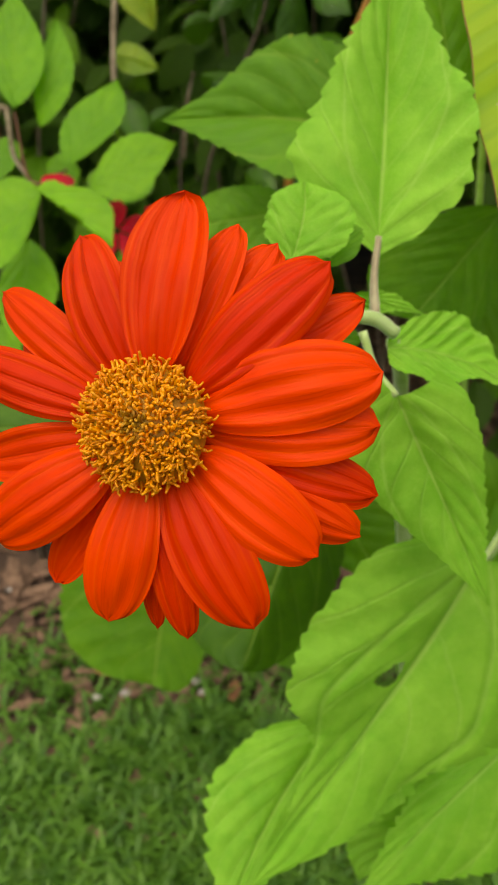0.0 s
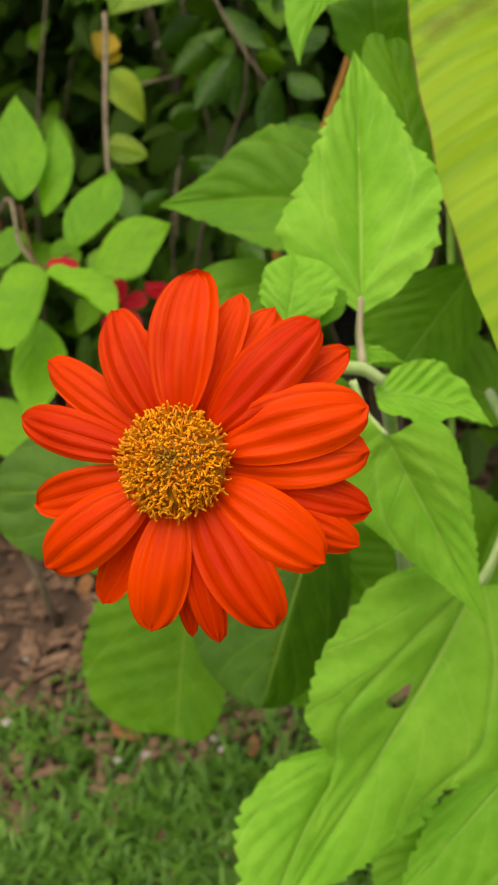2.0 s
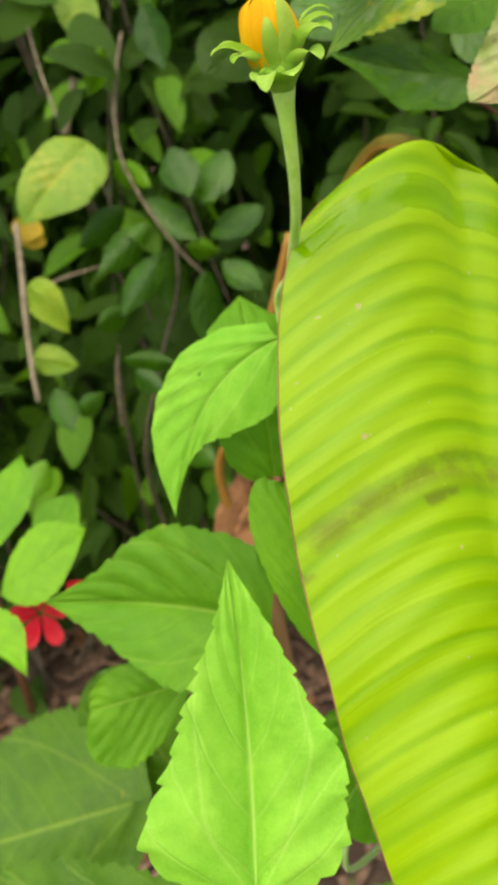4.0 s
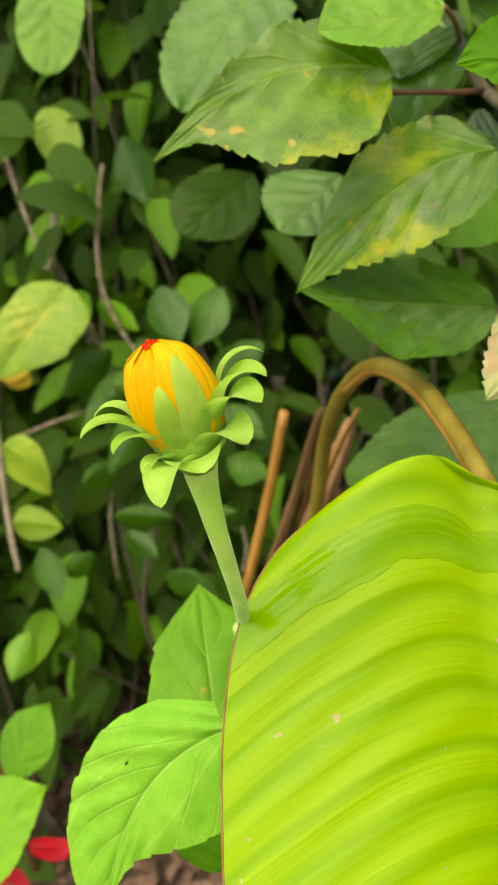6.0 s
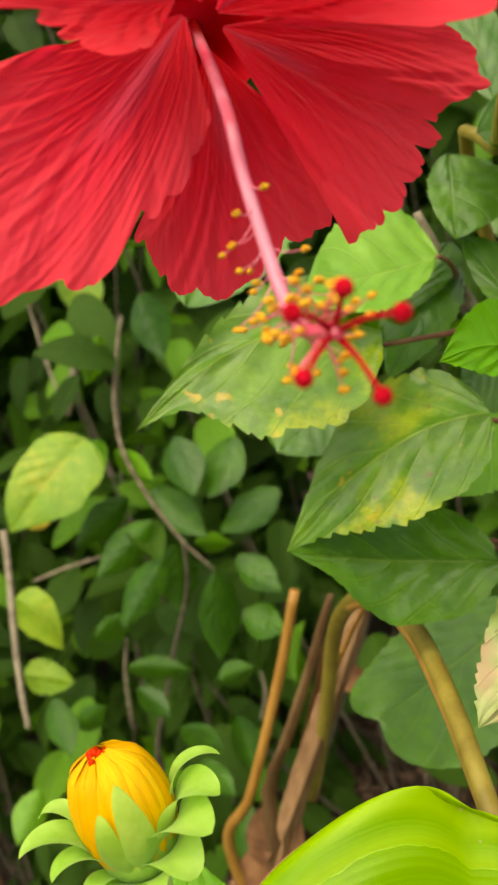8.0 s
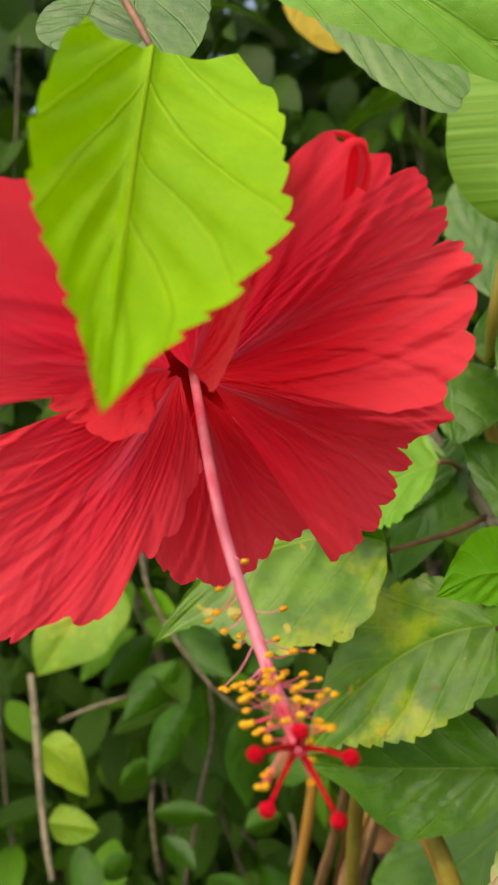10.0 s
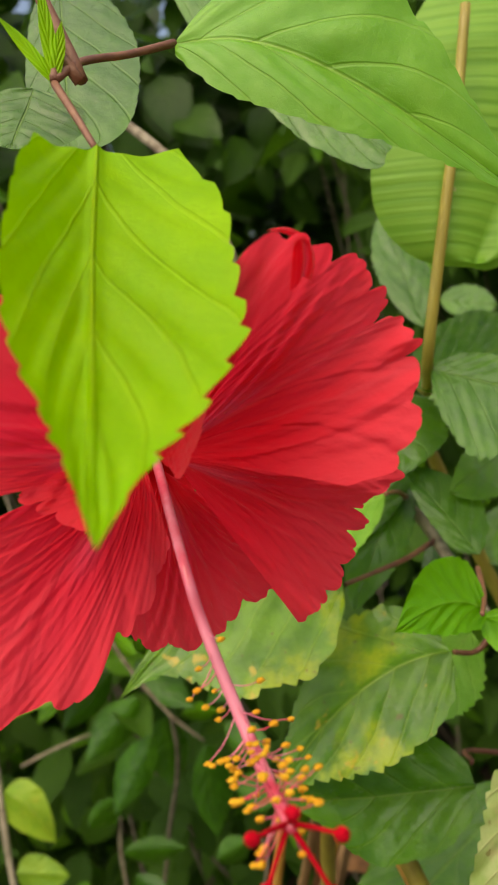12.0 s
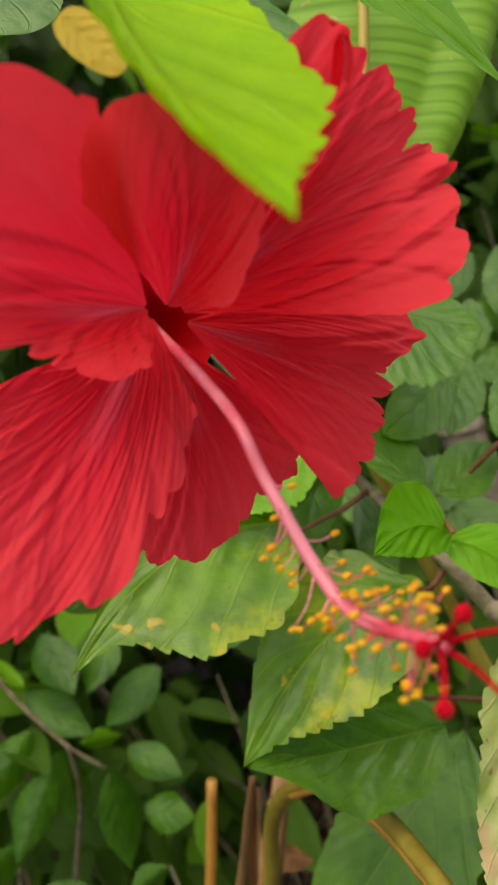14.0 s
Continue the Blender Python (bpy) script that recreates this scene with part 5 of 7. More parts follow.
ray_petal(flower_head, (0.0075, 0.1751, 0.5967), (0.9468, -0.2531, -0.1986), (-0.1325, -0.8693, 0.4761), 0.0086, 0.0383, 0.0130, -0.002, 0.03, ORANGE_PETAL, 8)
ray_petal(flower_head, (0.0069, 0.1713, 0.5989), (0.8096, -0.3720, -0.4541), (-0.1325, -0.8693, 0.4761), 0.0086, 0.0336, 0.0158, 0.002, 0.07, ORANGE_PETAL, 9)
ray_petal(flower_head, (0.0075, 0.1751, 0.5967), (0.8623, -0.3380, -0.3773), (-0.1325, -0.8693, 0.4761), 0.0086, 0.0383, 0.0124, -0.002, 0.03, ORANGE_PETAL, 10)
ray_petal(flower_head, (0.0069, 0.1713, 0.5989), (0.4388, -0.4822, -0.7583), (-0.1325, -0.8693, 0.4761), 0.0086, 0.0369, 0.0167, 0.002, 0.07, ORANGE_PETAL, 11)
ray_petal(flower_head, (0.0071, 0.1732, 0.5978), (0.1375, -0.4918, -0.8598), (-0.1325, -0.8693, 0.4761), 0.0086, 0.0359, 0.0091, 0.0, 0.05, ORANGE_PETAL, 12)
ray_petal(flower_head, (0.0075, 0.1751, 0.5967), (-0.0785, -0.4697, -0.8794), (-0.1325, -0.8693, 0.4761), 0.0086, 0.0344, 0.0065, -0.002, 0.03, ORANGE_PETAL, 13)
ray_petal(flower_head, (0.0069, 0.1713, 0.5989), (-0.1849, -0.4502, -0.8735), (-0.1325, -0.8693, 0.4761), 0.0086, 0.0329, 0.0149, 0.002, 0.07, ORANGE_PETAL, 14)
ray_petal(flower_head, (0.0075, 0.1751, 0.5967), (-0.5762, -0.3233, -0.7506), (-0.1325, -0.8693, 0.4761), 0.0086, 0.0336, 0.0110, -0.002, 0.03, ORANGE_PETAL, 15)
ray_petal(flower_head, (0.0069, 0.1713, 0.5989), (-0.8066, -0.1845, -0.5614), (-0.1325, -0.8693, 0.4761), 0.0086, 0.0353, 0.0163, 0.002, 0.07, ORANGE_PETAL, 16)
ray_petal(flower_head, (0.0071, 0.1732, 0.5978), (-0.9637, 0.0008, -0.2668), (-0.1325, -0.8693, 0.4761), 0.0086, 0.0325, 0.0121, 0.0, 0.05, ORANGE_PETAL, 17)
ray_petal(flower_head, (0.0069, 0.1713, 0.5989), (-0.9466, 0.2534, 0.1992), (-0.1325, -0.8693, 0.4761), 0.0086, 0.0359, 0.0121, 0.002, 0.07, ORANGE_PETAL, 18)
ray_petal(flower_head, (0.0075, 0.1751, 0.5967), (-0.8764, 0.3271, 0.3534), (-0.1325, -0.8693, 0.4761), 0.0086, 0.0297, 0.0093, -0.002, 0.03, ORANGE_PETAL, 19)
ray_petal(flower_head, (0.0071, 0.1732, 0.5978), (-0.7502, 0.4019, 0.5251), (-0.1325, -0.8693, 0.4761), 0.0086, 0.0381, 0.0110, 0.0, 0.05, ORANGE_PETAL, 20)
ray_petal(flower_head, (0.0069, 0.1713, 0.5989), (-0.4303, 0.4832, 0.7625), (-0.1325, -0.8693, 0.4761), 0.0086, 0.0347, 0.0147, 0.002, 0.07, ORANGE_PETAL, 21)
ray_petal(flower_head, (0.0075, 0.1751, 0.5967), (-0.2771, 0.4936, 0.8243), (-0.1325, -0.8693, 0.4761), 0.0086, 0.0299, 0.0065, -0.002, 0.03, ORANGE_PETAL, 22)
ray_petal(flower_head, (0.0075, 0.1751, 0.5967), (-0.2023, 0.4939, 0.8456), (-0.1325, -0.8693, 0.4761), 0.0086, 0.0219, 0.0071, -0.002, 0.03, ORANGE_PETAL, 23)
ray_petal(flower_head, (0.0075, 0.1751, 0.5967), (0.4521, -0.4805, -0.7515), (-0.1325, -0.8693, 0.4761), 0.0086, 0.0368, 0.0085, -0.002, 0.03, ORANGE_PETAL, 24)
disc(flower_head, (0.0066, 0.1696, 0.5998), (-0.1325, -0.8693, 0.4761), 0.0124, 0.0082)
v, f = ball_arrays((0.0075, 0.1752, 0.5967), 0.0085, 8, 16, (1, 1, 1), 0.04, 3)
part("calyx", mesh_object("calyx", v, f), BRACT, flower_head, "green calyx")

# ---- large ribbed-leaf plant with tan petioles ----
banana_plant = thing("banana_plant", None, "young broad-leaved plant with a bright ribbed leaf and dry tan sheaths", "plant")
big_blade(banana_plant, (0.1688, 0.4652, 0.7964), (0.1561, 0.2652, 0.5195), (0.2063, 0.4065, 0.6735), (0.0985, 0.3801, 0.7206), label="bright yellow-green ribbed leaf with brown streaks", fan=0.0328, um=0.249, p=0.152, q=0.718, sag=-0.024, curl=0.264, material=BANANA, margin=True)
tube(banana_plant, "petiole", [(0.1796, 0.4635, 0.7738), (0.1765, 0.4737, 0.7859), (0.1739, 0.5121, 0.7938), (0.1690, 0.5535, 0.7983), (0.1590, 0.5842, 0.7982), (0.1478, 0.6203, 0.7828), (0.1333, 0.6693, 0.7440), (0.1152, 0.7164, 0.6695), (0.0899, 0.7683, 0.5799)], [0.0018, 0.003, 0.0032, 0.0034, 0.0036, 0.0038, 0.004, 0.0042, 0.0046], CANE_OLIVE, "curved olive and tan petiole", n=40, sides=10)
tube(banana_plant, "petiole", [(0.1745, 0.4754, 0.7854), (0.1717, 0.5158, 0.7926), (0.1661, 0.5568, 0.7965), (0.1566, 0.5874, 0.7959), (0.1447, 0.6237, 0.7781)], [0.0012, 0.0018, 0.002, 0.0022, 0.002], CANE, n=30, sides=8)
tube(banana_plant, "petiole", [(0.1094, 0.7525, 0.7333), (0.0864, 0.7575, 0.6725), (0.0503, 0.7631, 0.5903), (0.0229, 0.7813, 0.5370), (0.0389, 0.7922, 0.4126)], [0.0032, 0.0036, 0.0036, 0.004, 0.005], CANE, "orange-tan leafless petiole", n=24, sides=8)
tube(banana_plant, "sheath", [(0.1534, 0.7271, 0.7348), (0.1305, 0.7311, 0.6989), (0.1016, 0.7466, 0.6389), (0.0751, 0.7692, 0.5689), (0.0439, 0.7923, 0.4124), (0.0600, 0.8000, 0.0300)], [0.0018, 0.003, 0.0036, 0.0048000000000000004, 0.006, 0.0072], CANE, "dry brown leaf sheath", n=26, sides=8, knob=0.35, seed=4, squash=0.35)
tube(banana_plant, "sheath", [(0.1319, 0.7256, 0.7393), (0.1154, 0.7306, 0.7033), (0.0878, 0.7461, 0.6431), (0.0601, 0.7687, 0.5733), (0.0498, 0.7925, 0.4121), (0.0640, 0.8000, 0.0300)], [0.0020399999999999997, 0.0034, 0.004079999999999999, 0.00544, 0.0068, 0.008159999999999999], DRY_SHEATH, "dry brown leaf sheath", n=26, sides=8, knob=0.35, seed=5, squash=0.35)
leaf(banana_plant, (0.1520, 0.7632, 0.7168), (0.0748, 0.7047, 0.5981), (0.1183, 0.7338, 0.6551), (0.1082, 0.7362, 0.6652), DRY_SHEATH, name="sheath", label="dry brown leaf sheath", um=0.5, k=0.5, ripple=0.5, pucker=0.05, sag=0.06, teeth=7, bite=0.12, nu=50, nv=12, seed=400)
leaf(banana_plant, (0.1316, 0.7730, 0.7082), (0.0705, 0.7086, 0.5683), (0.1027, 0.7408, 0.6378), (0.0937, 0.7391, 0.6368), DRY_SHEATH, name="sheath", label="dry brown leaf sheath", um=0.5, k=0.5, ripple=0.5, pucker=0.05, sag=-0.06, teeth=7, bite=0.12, nu=50, nv=12, seed=401)
leaf(banana_plant, (0.1050, 0.7554, 0.6327), (0.0417, 0.7024, 0.5222), (0.0756, 0.7268, 0.5713), (0.0654, 0.7250, 0.5706), DRY_SHEATH, name="sheath", label="dry brown leaf sheath", um=0.5, k=0.5, ripple=0.5, pucker=0.05, sag=0.06, teeth=7, bite=0.12, nu=50, nv=12, seed=402)
leaf(banana_plant, (0.0561, 0.7835, 0.5677), (0.0452, 0.7711, 0.5286), (0.0591, 0.7787, 0.5487), (0.0388, 0.7763, 0.5507), DEAD_LEAF, name="dry_bract", ripple=0.3, nu=20)
leaf(banana_plant, (0.1194, 0.7980, 0.6621), (0.1481, 0.7944, 0.6341), (0.1333, 0.7978, 0.6540), (0.1251, 0.7924, 0.6390), DEAD_LEAF, name="dry_bract", ripple=0.3, nu=20)
leaf(banana_plant, (0.0702, 0.8019, 0.5504), (0.0186, 0.7710, 0.4713), (0.0635, 0.7869, 0.5022), (0.0165, 0.7805, 0.5057), DEAD_LEAF, name="dry_bract", ripple=0.3, nu=20)
leaf(banana_plant, (0.0692, 0.7062, 0.5428), (0.0360, 0.6958, 0.5263), (0.0578, 0.6807, 0.4868), (0.0479, 0.7044, 0.5433), DEAD_LEAF, name="dry_bract", ripple=0.3, nu=20)

# ---- hibiscus bush: twigs, leaves and the red flower ----
hibiscus_bush = thing("hibiscus_bush", None, "green hibiscus bush with toothed leaves and one large open red flower", "shrub")
heart_leaf(hibiscus_bush, (0.1753, 0.5574, 0.9018), (0.1379, 0.5532, 0.9081), (0.0953, 0.5340, 0.8906), (0.1504, 0.5679, 0.9250), (0.1464, 0.5287, 0.8827), [0.2, 0.55, 0.9, 1.0, 0.74, 0.36], [0.25, 0.7, 0.98, 1.0, 0.66, 0.26], HIBISCUS_SPOT, label="toothed green leaf with yellow spots", lu=0.36, ru=0.32, teeth=13, bite=0.068, veins=5, seed=31)
heart_leaf(hibiscus_bush, (0.2024, 0.5419, 0.8728), (0.1705, 0.5429, 0.8668), (0.1320, 0.5406, 0.8404), (0.1659, 0.5656, 0.8820), (0.1737, 0.5241, 0.8511), [0.3, 0.7, 0.95, 1.0, 0.86, 0.5], [0.25, 0.65, 0.95, 1.0, 0.8, 0.42], HIBISCUS_SPOT, label="toothed green leaf with yellow spots", lu=0.5, ru=0.45, teeth=13, bite=0.068, veins=5, seed=32)
heart_leaf(hibiscus_bush, (0.1989, 0.5484, 0.8212), (0.1652, 0.5426, 0.8302), (0.1333, 0.5350, 0.8425), (0.1681, 0.5684, 0.8425), (0.1612, 0.5269, 0.8163), [0.3, 0.6, 0.9, 1.0, 0.82, 0.4], [0.3, 0.6, 0.92, 1.0, 0.78, 0.3], HIBISCUS, lu=0.5, ru=0.5, teeth=13, bite=0.027, veins=5, seed=33)
heart_leaf(hibiscus_bush, (0.2244, 0.5070, 0.8540), (0.2023, 0.4887, 0.8287), (0.1757, 0.4654, 0.8174), (0.1862, 0.4892, 0.8357), (0.2208, 0.4933, 0.8159), [0.6, 0.95, 1.05, 1.0, 0.82, 0.5], [0.6, 0.95, 1.05, 1.0, 0.82, 0.5], HIBISCUS_PALE, label="fading pale mottled leaf with a dry brown edge", lu=0.5, ru=0.5, teeth=16, bite=0.061, seed=38, ripple=0.06)
heart_leaf(hibiscus_bush, (0.2150, 0.5275, 0.8885), (0.2028, 0.5198, 0.8973), (0.1852, 0.5047, 0.8986), (0.2071, 0.5269, 0.9087), (0.1997, 0.5131, 0.8903), [0.25, 0.6, 0.95, 1.0, 0.98, 0.75], [0.25, 0.6, 0.85, 1.0, 0.85, 0.5], HIBISCUS_YOUNG, lu=0.5, ru=0.5, teeth=8, bite=0.047, seed=36)
heart_leaf(hibiscus_bush, (0.2135, 0.5275, 0.8870), (0.2236, 0.5182, 0.8780), (0.2270, 0.5108, 0.8619), (0.2159, 0.5186, 0.8745), (0.2344, 0.5247, 0.8816), [0.2, 0.5, 0.85, 1.0, 0.8, 0.4], [0.2, 0.5, 0.85, 1.0, 0.9, 0.6], HIBISCUS_YOUNG, lu=0.5, ru=0.5, teeth=8, bite=0.047, seed=50)
heart_leaf(hibiscus_bush, (0.1558, 0.4223, 1.0268), (0.1529, 0.3849, 0.9954), (0.1533, 0.3533, 0.9734), (0.1463, 0.3751, 1.0046), (0.1729, 0.4029, 1.0005), [0.85, 1.0, 1.0, 0.82, 0.48, 0.2], [0.7, 0.92, 1.0, 1.0, 0.72, 0.3], HIBISCUS_BRIGHT, label="bright green toothed leaf hanging before the flower", lu=0.28, ru=0.28, teeth=12, bite=0.054, lobe=0.05, seed=57, nu=120, nv=48)
tube(hibiscus_bush, "petiole", [(0.1558, 0.4223, 1.0268), (0.1533, 0.4290, 1.0348), (0.1504, 0.4357, 1.0435)], [0.0006, 0.0007, 0.0008], RED_TWIG, n=10, sides=8)
heart_leaf(hibiscus_bush, (0.1733, 0.4640, 1.0537), (0.2030, 0.4628, 1.0389), (0.2418, 0.4705, 0.9966), (0.2180, 0.4732, 1.0613), (0.2005, 0.4549, 1.0238), [0.3, 0.7, 1.0, 1.0, 0.74, 0.36], [0.2, 0.55, 0.9, 1.0, 0.76, 0.4], HIBISCUS_LIGHT, label="light green pointed leaf above the flower", lu=0.4, ru=0.5, teeth=14, bite=0.041, veins=5, seed=58)
tube(hibiscus_bush, "petiole", [(0.1733, 0.4640, 1.0537), (0.1640, 0.4542, 1.0509), (0.1555, 0.4429, 1.0483), (0.1506, 0.4358, 1.0441)], [0.0009, 0.0008, 0.0008, 0.0008], RED_TWIG, n=16, sides=8)
tube(hibiscus_bush, "twig", [(0.1505, 0.4358, 1.0439), (0.1511, 0.4398, 1.0522), (0.1509, 0.4464, 1.0651), (0.1000, 0.5000, 1.3000), (0.0000, 0.9000, 1.3800), (-0.3000, 1.0500, 1.1000), (-0.3500, 1.1000, 0.0300)], [0.0009, 0.001, 0.0014, 0.002, 0.003, 0.004, 0.006], RED_TWIG, n=44)
heart_leaf(hibiscus_bush, (0.1505, 0.4358, 1.0438), (0.1471, 0.4369, 1.0523), (0.1432, 0.4378, 1.0594), (0.1457, 0.4362, 1.0521), (0.1483, 0.4375, 1.0522), [0.3, 0.6, 0.9, 1.0, 0.8, 0.4], [0.3, 0.6, 0.9, 1.0, 0.8, 0.4], HIBISCUS_BRIGHT, name="young_leaf", teeth=3, bite=0.014, nu=24, nv=8, seed=62, lu=0.5, ru=0.5)
heart_leaf(hibiscus_bush, (0.1505, 0.4358, 1.0438), (0.1486, 0.4367, 1.0490), (0.1463, 0.4374, 1.0528), (0.1472, 0.4360, 1.0488), (0.1499, 0.4373, 1.0489), [0.3, 0.6, 0.9, 1.0, 0.8, 0.4], [0.3, 0.6, 0.9, 1.0, 0.8, 0.4], HIBISCUS_BRIGHT, name="young_leaf", teeth=3, bite=0.014, nu=24, nv=8, seed=63, lu=0.5, ru=0.5)
heart_leaf(hibiscus_bush, (0.1505, 0.4358, 1.0438), (0.1528, 0.4372, 1.0500), (0.1548, 0.4385, 1.0548), (0.1514, 0.4366, 1.0498), (0.1541, 0.4379, 1.0499), [0.3, 0.6, 0.9, 1.0, 0.8, 0.4], [0.3, 0.6, 0.9, 1.0, 0.8, 0.4], HIBISCUS_BRIGHT, name="young_leaf", teeth=3, bite=0.014, nu=24, nv=8, seed=64, lu=0.5, ru=0.5)
heart_leaf(hibiscus_bush, (0.1505, 0.4358, 1.0438), (0.1518, 0.4377, 1.0545), (0.1528, 0.4393, 1.0637), (0.1505, 0.4370, 1.0543), (0.1531, 0.4383, 1.0543), [0.3, 0.6, 0.9, 1.0, 0.8, 0.4], [0.3, 0.6, 0.9, 1.0, 0.8, 0.4], HIBISCUS_BRIGHT, name="young_leaf", teeth=3, bite=0.014, nu=24, nv=8, seed=65, lu=0.5, ru=0.5)
leaf(hibiscus_bush, (0.2002, 0.5855, 0.9203), (0.1538, 0.5562, 0.9188), (0.1771, 0.5517, 0.9099), (0.1793, 0.6003, 0.9428), HIBISCUS_LIGHT, seed=34, um=0.4, k=1.45, teeth=14, bite=0.11, veins=5)
leaf(hibiscus_bush, (0.2105, 0.6251, 0.9159), (0.1761, 0.5756, 0.8831), (0.2061, 0.6017, 0.8970), (0.1859, 0.6107, 0.9091), HIBISCUS, seed=35, um=0.4, k=1.45, teeth=14, bite=0.11, veins=5)
leaf(hibiscus_bush, (0.2173, 0.5890, 0.8583), (0.1829, 0.5608, 0.8451), (0.2100, 0.5664, 0.8424), (0.1957, 0.5836, 0.8593), HIBISCUS_LIGHT, seed=37, um=0.4, k=1.45, teeth=14, bite=0.11, veins=5)
leaf(hibiscus_bush, (0.2336, 0.6557, 0.7544), (0.1487, 0.6000, 0.7366), (0.1973, 0.5942, 0.7224), (0.1629, 0.6343, 0.7553), HIBISCUS, seed=39, um=0.42, k=0.9, teeth=14, bite=0.05)
leaf(hibiscus_bush, (0.1493, 0.8437, 0.9966), (0.0873, 0.7294, 0.9129), (0.1476, 0.7717, 0.9325), (0.0887, 0.7953, 0.9673), HIBISCUS, seed=40, um=0.4, k=1.45, teeth=14, bite=0.11, veins=5)
leaf(hibiscus_bush, (0.1597, 0.6504, 0.8693), (0.1288, 0.6197, 0.8530), (0.1550, 0.6262, 0.8513), (0.1289, 0.6464, 0.8737), HIBISCUS, seed=41, um=0.4, k=1.45, teeth=14, bite=0.11, veins=5)
leaf(hibiscus_bush, (0.1165, 0.8074, 0.8725), (0.0650, 0.7920, 0.8465), (0.1068, 0.7950, 0.8410), (0.0707, 0.8030, 0.8755), HEDGE, seed=42, um=0.4, k=1.45, teeth=14, bite=0.11, veins=5)
leaf(hibiscus_bush, (0.2252, 0.6203, 0.8720), (0.2052, 0.6120, 0.8700), (0.2116, 0.5973, 0.8573), (0.2175, 0.6329, 0.8841), HIBISCUS, seed=43, um=0.4, k=1.45, teeth=14, bite=0.11, veins=5)
leaf(hibiscus_bush, (0.2276, 0.5799, 0.9613), (0.2639, 0.5680, 0.9392), (0.2538, 0.5811, 0.9576), (0.2312, 0.5542, 0.9302), HIBISCUS, seed=44, um=0.42, k=1.4, teeth=12, bite=0.07)
leaf(hibiscus_bush, (0.2213, 0.5973, 0.9579), (0.2670, 0.6053, 0.9585), (0.2510, 0.6155, 0.9746), (0.2464, 0.5920, 0.9463), HIBISCUS, seed=45, um=0.5, k=0.9, teeth=12, bite=0.04)
leaf(hibiscus_bush, (0.2606, 0.6039, 0.9224), (0.2237, 0.5891, 0.9129), (0.2451, 0.5882, 0.9074), (0.2423, 0.6044, 0.9264), HIBISCUS, seed=46, um=0.4, k=1.45, teeth=14, bite=0.11, veins=5)
leaf(hibiscus_bush, (0.2253, 0.5727, 0.8916), (0.2118, 0.6009, 0.9250), (0.2129, 0.5839, 0.9058), (0.2324, 0.5908, 0.9095), HIBISCUS, seed=47, um=0.4, k=1.45, teeth=14, bite=0.11, veins=5)
leaf(hibiscus_bush, (0.2287, 0.5673, 0.8901), (0.2591, 0.5790, 0.8964), (0.2409, 0.5796, 0.9006), (0.2455, 0.5660, 0.8851), HIBISCUS, seed=48, um=0.4, k=1.45, teeth=14, bite=0.11, veins=5)
leaf(hibiscus_bush, (0.2813, 0.5693, 0.9289), (0.2465, 0.5425, 0.9050), (0.2672, 0.5467, 0.9051), (0.2550, 0.5570, 0.9192), HIBISCUS, seed=49, um=0.4, k=1.45, teeth=14, bite=0.11, veins=5)
leaf(hibiscus_bush, (0.2138, 0.6147, 0.9540), (0.2073, 0.5878, 0.9242), (0.2326, 0.6043, 0.9375), (0.2033, 0.6041, 0.9435), HIBISCUS, seed=52, um=0.4, k=1.45, teeth=14, bite=0.11, veins=5)
leaf(hibiscus_bush, (0.1835, 0.5967, 0.9008), (0.2102, 0.6214, 0.9222), (0.1815, 0.6111, 0.9164), (0.2092, 0.6114, 0.9110), HIBISCUS, seed=53, um=0.4, k=1.45, teeth=14, bite=0.11, veins=5)
leaf(hibiscus_bush, (0.2842, 0.6369, 0.9238), (0.2554, 0.6104, 0.8993), (0.2794, 0.6202, 0.9050), (0.2640, 0.6265, 0.9154), HIBISCUS, seed=54, um=0.4, k=1.45, teeth=14, bite=0.11, veins=5)
leaf(hibiscus_bush, (0.2048, 0.6232, 0.9000), (0.1782, 0.6126, 0.8963), (0.1967, 0.6096, 0.8885), (0.1901, 0.6258, 0.9068), HIBISCUS, seed=55, um=0.4, k=1.45, teeth=14, bite=0.11, veins=5)
leaf(hibiscus_bush, (0.2443, 0.6661, 0.9716), (0.2479, 0.7142, 1.0315), (0.2334, 0.6906, 1.0042), (0.2590, 0.6918, 0.9991), HIBISCUS, seed=56, um=0.4, k=1.45, teeth=14, bite=0.11, veins=5)
leaf(hibiscus_bush, (0.1931, 0.8663, 1.1983), (0.2201, 0.8604, 1.1506), (0.2212, 0.8643, 1.1831), (0.1932, 0.8626, 1.1672), YELLOW_LEAF, label="bright yellow dying leaf", um=0.5, k=0.8, teeth=8, bite=0.03, seed=163)
leaf(hibiscus_bush, (0.3228, 0.7934, 0.8420), (0.2901, 0.7647, 0.8095), (0.3173, 0.7753, 0.8187), (0.2945, 0.7828, 0.8320), HIBISCUS, seed=500, um=0.4, k=1.45, teeth=14, bite=0.11, veins=5)
leaf(hibiscus_bush, (0.3719, 0.7433, 0.9623), (0.3475, 0.7120, 0.9193), (0.3731, 0.7264, 0.9367), (0.3460, 0.7287, 0.9436), HIBISCUS, seed=501, um=0.4, k=1.45, teeth=14, bite=0.11, veins=5)
leaf(hibiscus_bush, (0.3597, 0.7483, 0.9446), (0.3539, 0.7243, 0.9103), (0.3689, 0.7378, 0.9278), (0.3450, 0.7347, 0.9263), HIBISCUS, seed=502, um=0.4, k=1.45, teeth=14, bite=0.11, veins=5)
